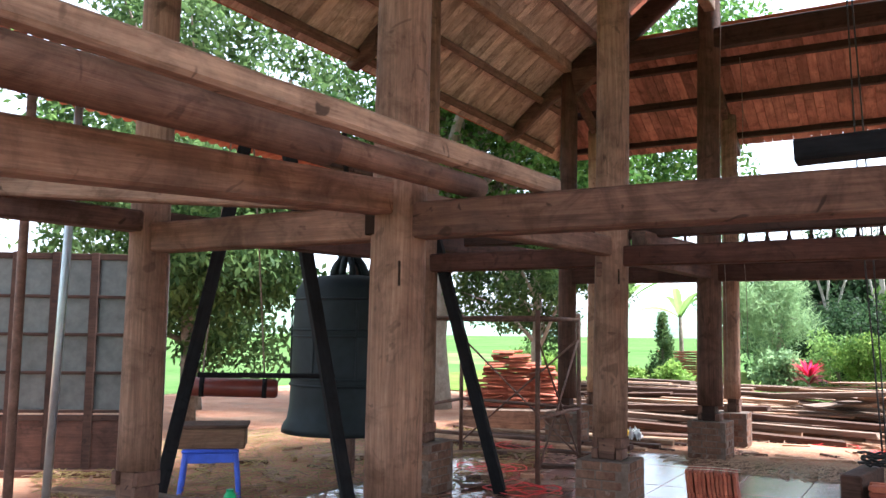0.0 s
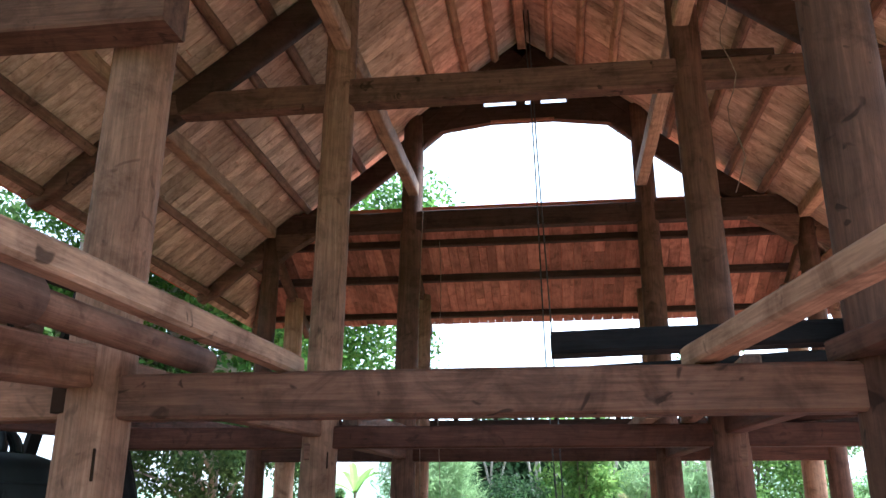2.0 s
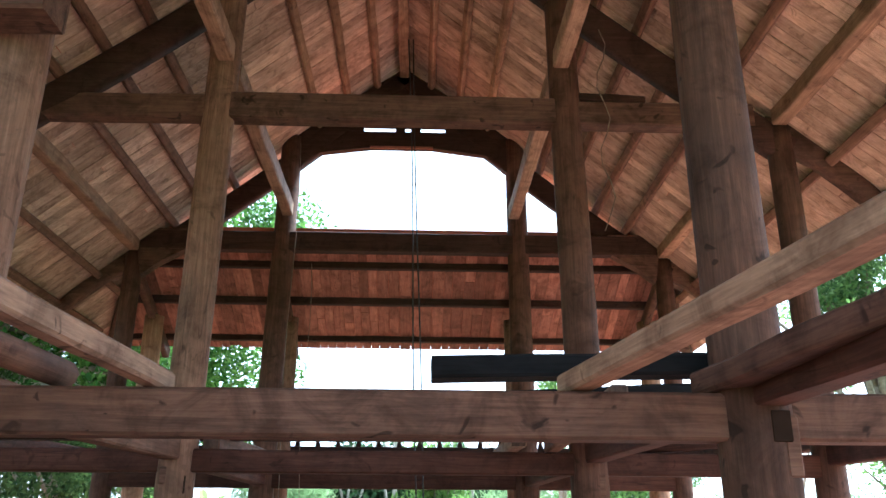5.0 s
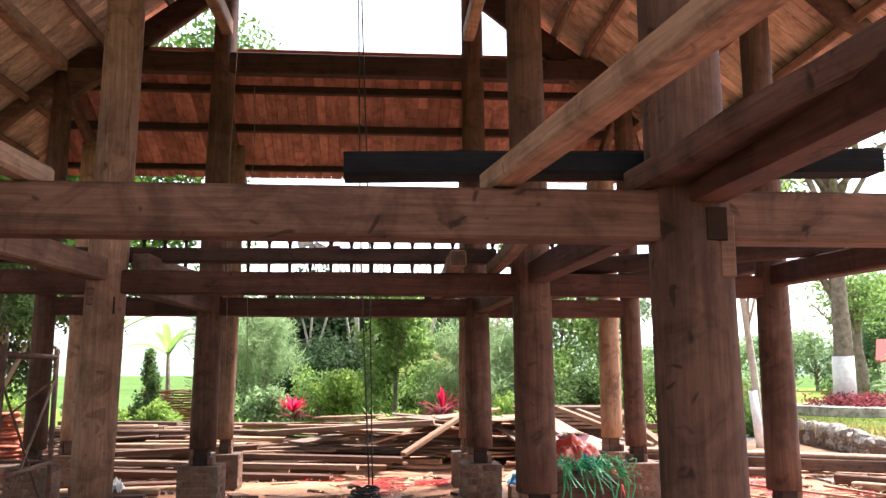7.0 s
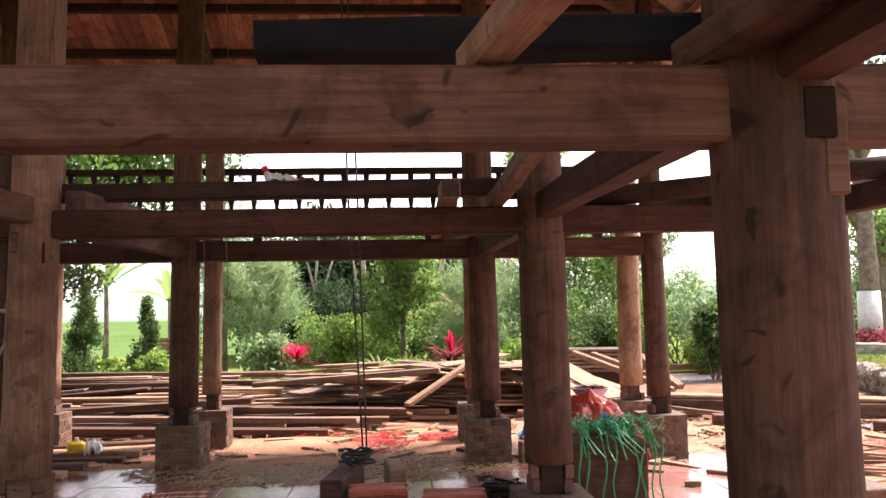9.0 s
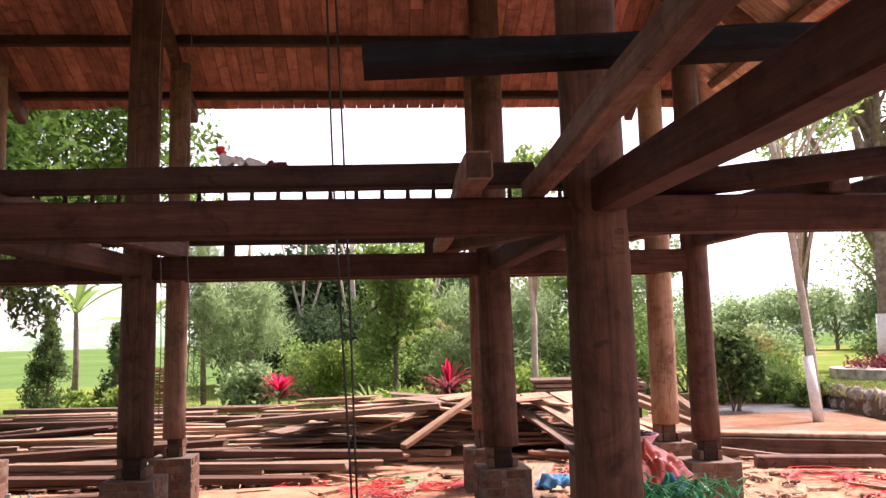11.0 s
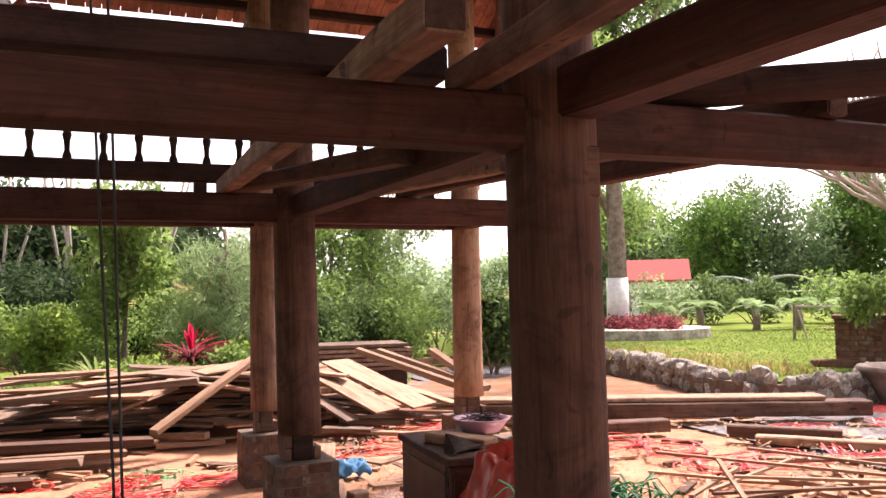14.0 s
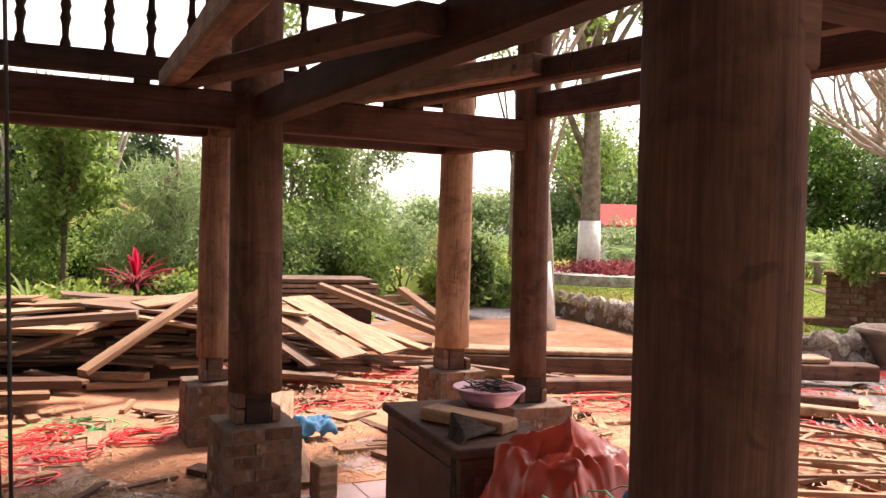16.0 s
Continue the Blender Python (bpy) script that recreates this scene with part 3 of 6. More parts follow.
def column(x, y, top, r, lean=0.0, base=PIER_H, mat=COLUMN, r_top=None, label="tall round tan timber column, smoothed and cracked", collar=True):
    """A round post, a little swollen and uneven, its foot cut to a square tenon block."""
    rng = random.Random(int(x * 100 + y * 10))
    t = thing("timber_column", label, "column", (x, y, base), "timber columns")
    z0 = 0.17
    bm = bmesh.new()
    seg, n = 28, 16
    rt = r_top or r * 0.9
    rings = []
    for k in range(n + 1):
        f = k / n
        z = z0 + (top - base - z0) * f
        rr = (r + (rt - r) * f) * (1 + 0.015 * math.sin(3 * f + x))
        cx = -math.copysign(lean, x) * f + 0.006 * math.sin(5 * f + y)
        ring = []
        for j in range(seg):
            a = 2 * math.pi * j / seg
            q = rr * (1 + 0.012 * noise.noise(Vector((math.cos(a) * 1.5, math.sin(a) * 1.5, z * 0.5 + x * 7))))
            ring.append(bm.verts.new((cx + q * math.cos(a), q * math.sin(a), z)))
        rings.append(ring)
    for a, b in zip(rings, rings[1:]):
        for j in range(seg):
            bm.faces.new((a[j], a[(j + 1) % seg], b[(j + 1) % seg], b[j]))
    bm.faces.new(rings[0][::-1]), bm.faces.new(rings[-1])
    part("shaft", bm, mat, t, smooth=True)
    # the foot: a narrower tenon block, with bricks wedged beside it
    q = r * 0.80
    part("tenon_block", box(bmesh.new(), (-q * 0.62, -q * 0.8, 0.0), (q * 0.62, q * 0.8, z0 + 0.004), 0.008), BEAM_DARK if mat is COLUMN_DARK else BEAM, t)
    for sx in (-1, 1):
        for lvl in (0, 1) if rng.random() < 0.6 else (0,):
            m2 = pose(sx * q * 0.86, rng.uniform(-0.02, 0.02), 0.042 + lvl * 0.084, 0, 0, 90 + rng.uniform(-5, 5))
            part("wedge_brick", BRICK_RED_MESH, WEDGE, t, m=m2 @ Matrix.Diagonal((q * 1.7 / 0.2, q * 0.42 / 0.1, 0.08 / 0.06, 1)))
    return t


WEDGE = speckled("dull_wedge_brick", (0.13, 0.062, 0.042), (0.25, 0.135, 0.092), 9, 0.9, 40, 0.5, vary=0.5)
BRICK_RED_MESH = mesh_of(box(bmesh.new(), (-0.1, -0.05, -0.03), (0.1, 0.05, 0.03), 0.006), "wedge_brick", WEDGE)
COLS = {}
for row in (1, 2, 3):
    for side in (1, -1):
        r = {1: 0.14, 2: 0.14, 3: 0.145}[row]
        top = {1: 6.1, 2: 6.05, 3: 6.35}[row]
        brick_pier(side * INNER, ROW[row])
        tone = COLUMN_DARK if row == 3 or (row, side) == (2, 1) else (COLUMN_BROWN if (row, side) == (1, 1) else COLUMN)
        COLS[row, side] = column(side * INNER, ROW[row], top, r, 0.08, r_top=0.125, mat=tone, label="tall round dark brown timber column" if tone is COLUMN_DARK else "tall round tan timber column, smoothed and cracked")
        brick_pier(side * OUTER, ROW[row])
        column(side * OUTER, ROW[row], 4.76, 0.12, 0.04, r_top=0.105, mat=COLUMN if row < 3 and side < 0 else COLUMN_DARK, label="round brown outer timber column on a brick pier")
for x in (-INNER, INNER):
    brick_pier(x, ROW[4], 0.2)
    column(x, ROW[4], 4.3, 0.108, 0.02, r_top=0.10, label="slim round outer timber column on a brick pier")
for x in (-3.32, 3.34):
    brick_pier(x, ROW[4], 0.2)
    column(x, ROW[4], 4.3, 0.135, 0.02, r_top=0.125, mat=COLUMN_PALE, label="pale round corner timber column on a brick pier")

# tenon pegs on the shafts, and mortises drawn as near-black blocks for their shade
HOLE_SHADE = plain("painted_hole_shade", (0.030, 0.019, 0.014), 0.95, 0.0, 0.02)
for row, side, dx, dy, z0, z1, w in ((1, -1, -0.075, -0.118, 1.87, 1.97, 0.03), (1, 1, 0.02, -0.138, 1.84, 1.95, 0.035), (2, -1, 0.10, -0.10, 1.80, 1.92, 0.02), (1, -1, 0.09, -0.11, 1.62, 1.74, 0.006)):
    part("mortise", box(bmesh.new(), (dx - w, dy - 0.003, z0 - PIER_H), (dx + w, dy + 0.03, z1 - PIER_H), 0.003), HOLE_SHADE, COLS[row, side])
for row, side, dx, z0, z1 in ((1, 1, 0.06, 1.72, 1.93), (2, 1, 0.05, 1.80, 1.95), (2, -1, -0.03, 1.86, 1.98)):
    part("tenon_peg", box(bmesh.new(), (dx - 0.03, -0.130, z0 - PIER_H), (dx + 0.025, -0.08, z1 - PIER_H), 0.006), BEAM, COLS[row, side])

# ---- lower frame: beams between the columns ----
BZ = {1: (1.85, 0.17), 2: (1.945, 0.157), 3: (2.03, 0.19), 4: (2.10, 0.18)}
for row, (z, h) in BZ.items():
    y = ROW[row]
    xs = (-OUTER, -INNER, INNER, OUTER)
    for x0, x1 in zip(xs, xs[1:]):
        timber("floor_beam", (x0, y, z), (x1, y, z), 0.13, h, (PURLIN if x0 == -OUTER else BEAM) if row == 1 else BEAM_RED, "hewn brown floor beam between columns", "beam", "floor beams")
for x in (-OUTER, -INNER, INNER, OUTER):
    for y0, y1, z0, z1 in ((BACK, ROW[1], 1.85, 1.97), (ROW[1], ROW[2], 1.95, 2.03), (ROW[2], ROW[3], 2.0, 2.06), (ROW[3], ROW[4], 2.08, 2.1)):
        if x == -INNER and y0 == BACK:
            z0 = 1.56
        if abs(x) == OUTER and y0 == ROW[2]:
            z0, z1 = 2.155, 2.245
        timber("long_beam", (x, y0, z0), (x, y1, z1), 0.13, (0.16 if x == -INNER else 0.12) if y0 < 2 else 0.15, PURLIN if x == -INNER and y0 < 5 else (BEAM if y0 < 2 and x < 0 else BEAM_RED), "brown longitudinal floor beam between columns", "beam", "longitudinal beams")

# loose joists and timbers on the beams
timber("loose_joist", (-0.97, -0.6, 2.04), (-0.72, 2.98, 2.025), 0.075, 0.075, PITTED, "pale weathered joist with pitted top", "joist")
timber("loose_joist", (-1.86, 2.93, 2.025), (-3.75, 1.53, 2.06), 0.11, 0.11, PITTED, "pale joist laid askew on the side beams", "joist")
timber("loose_log", (-1.70, 2.99, 2.03), (-3.75, 1.83, 2.20), 0.09, 0.09, BEAM_RED, "dark red pole resting on a pale joist", "log", rounded=True)
timber("loose_log", (-1.42, -0.6, 2.02), (-1.19, 1.93, 2.02), 0.15, 0.15, PURLIN, "thick round brown log laid on the beams", "log", rounded=True)
timber("loose_log", (-1.19, 1.80, 2.04), (-1.08, 2.95, 2.03), 0.105, 0.105, PURLIN, "round brown log laid on the beams", "log", rounded=True)
timber("loose_joist", (1.42, -0.6, 2.05), (0.82, 2.98, 2.03), 0.10, 0.075, BEAM_PALE, "pale squared joist resting on the cross beam", "joist")
timber("loose_joist", (1.75, -0.6, 2.05), (1.36, 2.98, 2.03), 0.14, 0.085, BEAM, "brown joist with a rough worn end", "joist", rough=0.015)
timber("black_plank", (0.29, 3.08, 2.10), (2.3, 3.12, 2.16), 0.14, 0.085, BLACK_WOOD, "black tarred plank lying on the joists", "plank")
timber("black_plank", (0.51, 4.7, 2.245), (2.7, 4.7, 2.355), 0.14, 0.068, BLACK_WOOD, "black tarred plank propped on timbers", "plank")
timber("loose_joist", (1.22, 6.06, 2.105), (1.19, 3.75, 2.12), 0.09, 0.09, PITTED, "pale rough joist laid on the floor beam", "joist")
timber("loose_joist", (1.02, 9.65, 2.225), (0.91, 5.44, 2.088), 0.105, 0.105, PITTED, "brown joist overhanging the floor beam", "joist")
timber("loose_joist", (1.05, 9.6, 2.225), (1.385, 7.02, 2.06), 0.12, 0.085, BEAM, "cracked joist end with a dark sawn face", "joist")
timber("loose_joist", (2.3, 9.6, 2.225), (2.55, 5.9, 2.105), 0.10, 0.10, BEAM, "slim joist across the side bay", "joist")
timber("loose_joist", (2.0, 9.6, 2.225), (2.35, 8.0, 2.20), 0.10, 0.09, PITTED, "short joist across the side bay", "joist")
timber("loose_log", (1.78, 6.12, 2.105), (3.4, 5.25, 2.165), 0.12, 0.12, BEAM_DARK, "dark rounded log lying on the floor beam", "log", rounded=True)
timber("loose_timber", (-3.0, 6.36, 2.20), (1.27, 6.34, 2.222), 0.13, 0.105, BEAM_DARK, "long dark timber lying across the joists", "timber")
timber("loose_timber", (1.30, 6.3, 2.20), (1.9, 6.36, 2.20), 0.12, 0.06, BEAM_DARK, "short dark timber lying across the joists", "timber")
timber("loose_joist", (-1.9, 6.0, 2.105), (-1.75, 9.2, 2.205), 0.12, 0.10, BEAM_PALE, "pale joist between floor beams", "joist")
timber("loose_joist", (-1.25, 6.0, 2.105), (-1.2, 9.6, 2.225), 0.12, 0.12, BEAM, "brown joist between floor beams", "joist")

# ---- balustrade over the fourth row ----
rail = thing("balustrade", "dark wooden balustrade with turned balusters", "balustrade", (0, 10.85, 2.3))
part("bottom_rail", bar_bm(7.0, 0.10, 0.15, seed=91), BEAM_DARK, rail, m=pose(-3.5, 0, 0.17))
part("top_rail", bar_bm(7.0, 0.11, 0.07, seed=92), BEAM_DARK, rail, m=pose(-3.5, 0, 0.82))
BAL = mesh_of(lathe(bmesh.new(), [(0.034, 0), (0.034, 0.05), (0.02, 0.09), (0.024, 0.16), (0.036, 0.21), (0.024, 0.25), (0.036, 0.29), (0.024, 0.34), (0.02, 0.42), (0.034, 0.47), (0.034, 0.52)], 12), "baluster", BEAM_DARK, True)
for k in range(27):
    part("baluster", BAL, BEAM_DARK, rail, m=pose(-3.40 + 0.262 * k, 0, 0.30))
for x in (-3.0, -1.0, 1.0, 3.0):
    part("rail_post", box(bmesh.new(), (x - 0.05, -0.05, 0.0), (x + 0.05, 0.05, 0.17), 0.005), BEAM_DARK, rail)

# ---- tiled floor slab ----
floor = thing("floor", "red ceramic floor tiles, wet and dusty with sawdust", "floor", (0, 0, 0), kind="structure")
part("floor_bed", box(bmesh.new(), (-3.95, -3.4, -0.15), (3.95, 11.3, -0.006)), GROUT, floor)
TILE = mesh_of(box(bmesh.new(), (-0.297, -0.297, -0.02), (0.297, 0.297, 0.0), 0.003), "floor_tile", FLOOR_TILE)


# ---- plank heap: planks dropped one on another ----
class Heap:
    """A height field on which planks come to rest."""

    def __init__(self, x0, x1, y0, y1, res=0.05):
        self.x0, self.y0, self.res = x0, y0, res
        self.xs = np.arange(x0, x1, res)
        self.ys = np.arange(y0, y1, res)
        self.h = np.zeros((len(self.ys), len(self.xs)))
        self.gx, self.gy = np.meshgrid(self.xs, self.ys)

    def drop(self, x, y, turn, length, w, t, cap=None):
        """The pose of a plank's middle, lying on what is there, or None where the heap would grow past its cap."""
        c, s = math.cos(radians(turn)), math.sin(radians(turn))
        u = (self.gx - x) * c + (self.gy - y) * s
        v = -(self.gx - x) * s + (self.gy - y) * c
        inside = (abs(u) < length / 2) & (abs(v) < w / 2 + 0.02)
        if not inside.any():
            return None
        uu, hh = u[inside], self.h[inside]
        a = hh[uu < -length * 0.2].max(initial=0.0)
        b = hh[uu > length * 0.2].max(initial=0.0)
        slope = max(-0.09, min(0.09, (b - a) / length))
        base = (hh - slope * uu).max()
        if cap is not None and base + abs(slope) * length / 2 + t > cap:
            return None
        self.h[inside] = base + slope * uu + t + 0.004
        return Matrix.Translation((x, y, base - 0.03)) @ pose(0, 0, 0, 0, 0, turn) @ pose(0, 0, 0, 0, -math.degrees(math.atan(slope)), 0), base, slope


heap = Heap(-6, 7.5, 10.6, 19)
prng = random.Random(21)
PLANKS = []
for k in range(16):
    bl = bar_bm(1.0, 1.0, 1.0, 0.0, 0.04, seed=k, steps=2)
    for v in bl.verts:
        v.co.x -= 0.5
        v.co.x += prng.uniform(-0.01, 0.01)
        v.co.y += prng.uniform(-0.03, 0.03)
    PLANKS.append(mesh_of(bl, "plank", PLANK))
PALE_PLANKS = []
for k in range(4):
    me = PLANKS[k].copy()
    me.materials[0] = BEAM_PALE
    PALE_PLANKS.append(me)
DARK_PLANKS = []
GREY_PLANKS = []
for k in range(4):
    me = PLANKS[k + 4].copy()
    me.materials[0] = BEAM
    DARK_PLANKS.append(me)
    me = PLANKS[k + 8].copy()
    me.materials[0] = PLANK_GREY
    GREY_PLANKS.append(me)


def plank_at(m, length, w, t, name="plank", label="", category="plank", group="", pool=None):
    ob = new(name, prng.choice(pool or PLANKS))
    ob.matrix_world = m @ Matrix.Diagonal((length, w, t, 1))
    return tagged(ob, label, category, group)


HEAP_LABELS = ("weathered brown plank in the salvage heap", "rough-sawn reddish plank in the salvage heap", "grey-brown batten in the salvage heap")


def heap_front(x):
    """Where the heap begins: nearer on the field side, further back beyond the middle."""
    return 11.75 + 1.2 * min(1, max(0, (x + 0.6) / 1.0))


def heap_cap(x, y):
    """How high the heap may stand at a place: low in front, highest towards the back."""
    lump = 0.80 + 0.5 * noise.noise(Vector((x * 0.55, y * 0.7, 8)))
    rise = min(1, max(0, (y - heap_front(x) + 0.1) / 2.6))
    mound = 0.26 * math.exp(-((x - 1.9) / 0.9) ** 2 - ((y - 14.4) / 0.9) ** 2)
    return 0.11 + (0.40 * lump * rise + mound) * (1.0 if x < 2.8 else max(0.25, 1 - (x - 2.8) * 0.5))


placed = 0
for k in range(3200):
    y = 11.85 + 4.9 * prng.random()
    x = prng.uniform(-5.4, 3.4)
    if y < heap_front(x) + 0.1:
        continue
    west = x < 0.4
    length = prng.choice((1.6, 2.1, 2.8, 3.4, 4.0) if west else (0.7, 1.0, 1.4, 1.8)) * prng.uniform(0.85, 1.1)
    w = prng.choice((0.12, 0.16, 0.2, 0.26, 0.34))
    t = prng.choice((0.025, 0.035, 0.05, 0.07))
    turn = prng.gauss(-2, 4) if west and prng.random() < 0.85 else (prng.gauss(0, 14) if prng.random() < 0.7 else prng.uniform(-50, 50))
    got = heap.drop(x, y, turn, length, w, t, heap_cap(x, y))
    if got:
        placed += 1
        tone = prng.random()
        plank_at(got[0], length, w, t, "plank", HEAP_LABELS[k % 3], "plank", "salvaged plank heap", GREY_PLANKS if tone < 0.26 else (DARK_PLANKS if tone < 0.33 else (PALE_PLANKS if tone < 0.52 else PLANKS)))
    if placed > 400:
        break
# stack inside the mound, its darker wood colour standing in for shade
for k in range(40):
    x, y = prng.uniform(1.0, 2.7), prng.uniform(13.5, 15.0)
    got = heap.drop(x, y, prng.gauss(4, 12), 1.4, 0.22, 0.05, 0.62)
    if got:
        plank_at(got[0], 1.4, 0.22, 0.05, "plank", "plank in darker wood for the shade inside the heap", "plank", "salvaged plank heap", DARK_PLANKS)
# wide boards thrown over the mound
for k in range(34):
    x, y = prng.uniform(-0.6, 2.6), prng.uniform(13.1, 15.2)
    w, length = prng.choice((0.2, 0.3, 0.42, 0.55)), prng.uniform(0.7, 1.7)
    got = heap.drop(x, y, prng.uniform(-40, 40), length, w, 0.03, 0.74)
    if got:
        plank_at(got[0], length, w, 0.03, "board", "rough wide board thrown across the heap", "board", "thrown boards", (PALE_PLANKS, PLANKS, GREY_PLANKS)[k % 3])
# long planks along the front edge on the field side
for k, (x, y, turn, length, w) in enumerate(((-2.4, 11.62, 1, 4.2, 0.22), (-1.7, 11.9, -2, 3.6, 0.16), (-0.9, 12.35, -4, 3.2, 0.2), (-0.1, 12.9, -3, 2.6, 0.18), (-3.2, 12.2, 2, 3.8, 0.2))):
    got = heap.drop(x, y, turn, length, w, 0.07)
    plank_at(got[0], length, w, 0.07, "plank", "long dark plank along the edge of the heap", "plank", "edge planks", GREY_PLANKS if k % 2 else DARK_PLANKS)
# big panels lying on the far slope of the mound, ends down
for k, (x, y, z, turn, tilt, length, w, pool) in enumerate(((2.86, 13.25, 0.46, -56, 21, 1.35, 0.46, PALE_PLANKS), (3.36, 13.5, 0.45, -54, 20, 1.4, 0.52, PALE_PLANKS), (2.52, 13.2, 0.36, -58, 22, 1.2, 0.2, GREY_PLANKS), (3.8, 13.8, 0.34, -48, 14, 1.4, 0.2, PLANKS), (3.1, 13.4, 0.2, -30, 9, 1.5, 0.2, PLANKS))):
    plank_at(pose(x, y, z, 0, tilt, turn), length, w, 0.03, "board", "wide pale sawn panel sloping off the heap", "board", "sloping panels", pool)
plank_at(pose(1.32, 12.72, 0.56, 0, -25, 34), 1.55, 0.13, 0.05, "batten", "long pale batten leaning up the heap", "batten", "", PALE_PLANKS)
for x, y, z, turn, tilt, length, w in ((0.55, 13.2, 0.44, 40, 10, 1.1, 0.3), (1.75, 13.6, 0.74, 12, 8, 1.0, 0.5), (1.1, 14.2, 0.66, -8, 3, 1.5, 0.4)):
    plank_at(pose(x, y, z, 0, -tilt, turn), length, w, 0.03, "board", "pale sawn board leaning on the heap", "board", "leaning boards", PALE_PLANKS)
for x, y, turn, length, tilt in ((4.15, 14.3, 132, 1.9, 16), (4.42, 14.55, 128, 1.7, 15), (4.75, 14.3, 108, 1.2, 22)):
    plank_at(pose(x, y, 0.46, 0, -tilt, turn), length, 0.13, 0.08, "batten", "pale squared batten leaning on the heap", "batten", "leaning battens", PALE_PLANKS)
for k in range(30):
    x, y = prng.uniform(2.3, 5.2), prng.uniform(12.3, 14.6)
    length, w = prng.uniform(0.5, 1.6), prng.choice((0.08, 0.12, 0.18))
    got = heap.drop(x, y, prng.gauss(-12, 22), length, w, 0.04, 0.22)
    if got:
        plank_at(got[0], length, w, 0.04, "batten", "sawn batten lying on the earth", "batten", "ground battens", (PALE_PLANKS, PLANKS, GREY_PLANKS)[k % 3])
doors = thing("panel_stack", "stack of dark panelled wooden doors laid flat", "door panels", (4.05, 17.2, 0.10), turn=-6)
for k in range(6):
    d = part("door_panel", box(bmesh.new(), (-0.95, -0.45, k * 0.075 + 0.2), (0.95, 0.45, k * 0.075 + 0.255), 0.006), PLANK_GREY, doors, m=pose(prng.uniform(-0.05, 0.05), 0, 0, 0, 0, prng.uniform(-2, 2)))
part("bearer", box(bmesh.new(), (-0.9, -0.4, -0.05), (0.9, 0.4, 0.196), 0.01), BEAM_DARK, doors)

# long timbers beyond the corner
timber("long_timber", (5.9, 20.2, 0.02), (9.6, 21.3, 0.02), 0.16, 0.14, BEAM_PALE, "long pale timber lying along the garden edge", "timber", "ground timbers")
for k, (a, b, w, h) in enumerate((((4.3, 12.9, 0.05), (8.4, 10.9, 0.05), 0.3, 0.16), ((4.2, 13.0, 0.22), (8.0, 11.2, 0.22), 0.34, 0.05), ((4.9, 13.3, 0.0), (7.8, 12.0, 0.0), 0.26, 0.2), ((4.6, 11.6, 0.0), (5.9, 11.3, 0.0), 0.2, 0.13), ((6.2, 10.7, 0.0), (6.9, 9.9, 0.0), 0.14, 0.13), ((6.2, 10.3, 0.0), (7.6, 8.7, 0.0), 0.16, 0.08), ((9.2, 10.1, 0.0), (10.2, 9.2, 0.0), 0.2, 0.16))):
    timber("long_timber", a, b, w, h, BEAM_PALE if k in (1, 5) else BEAM, "long sawn timber lying on the ground", "timber", "ground timbers")

# offcuts, laths and sawdust strewn on the ground
OFFCUT = [mesh_of(box(bmesh.new(), (-0.5, -0.5, 0), (0.5, 0.5, 1), 0.03), "offcut", m) for m in (BEAM_PALE, PLANK, BEAM, PLANK)]
for k in range(300):
    if k < 130:
        x, y = prng.uniform(-3.5, 4.6), 9.7 + 2.6 * prng.random() ** 0.7
    elif k < 225:
        x, y = prng.uniform(2.4, 8.5), prng.uniform(7.5, 13.5)
    else:
        x, y = prng.uniform(-7, -2.5), prng.uniform(4.5, 11)
    if abs(abs(x) - 1.5) < 0.34 and (abs(y - 9.5) < 0.34 or abs(y - 10.77) < 0.34) or abs(abs(x) - 3.3) < 0.34 and (abs(y - 9.5) < 0.34 or abs(y - 10.77) < 0.34):
        continue
    z = 0.002 if abs(x) < 3.9 and y < 11.25 else -0.045
    ob = new("offcut", OFFCUT[k % 4])
    ob.matrix_world = pose(x, y, z, prng.uniform(-3, 3), prng.uniform(-4, 4), prng.uniform(0, 180)) @ Matrix.Diagonal((prng.uniform(0.12, 0.5), prng.uniform(0.04, 0.13), prng.uniform(0.015, 0.045), 1))
    tagged(ob, "small wood offcut on the ground", "wood offcut", "offcuts")
for k in range(24):
    a = prng.gauss(-32, 16) if k % 3 else prng.uniform(10, 60)
    x, y = prng.uniform(4.2, 6.4), prng.uniform(7.4, 9.3)
    length = prng.uniform(0.9, 2.2)
    ob = new("lath", (PALE_PLANKS if k % 2 else PLANKS)[k % 4])
    ob.matrix_world = pose(x, y, 0.004 + 0.004 * k, 0, prng.uniform(-4, 4), a) @ Matrix.Diagonal((length, 0.035, 0.022, 1))
    tagged(ob, "thin pale lath in a scattered heap", "lath", "scattered laths")
for x, y, turn, length in ((1.93, 10.3, 76, 1.5), (2.2, 11.6, 74, 1.2)):
    plank_at(pose(x, y, 0.005, 0, 0, turn), length, 0.2, 0.03, "board", "pale new board lying on the floor", "board", "", PALE_PLANKS)
plank_at(pose(-0.2, 9.95, 0.01, 0, 0, 22), 1.5, 0.09, 0.03, "batten", "dirty batten lying in wood shavings", "batten", "", PLANKS)


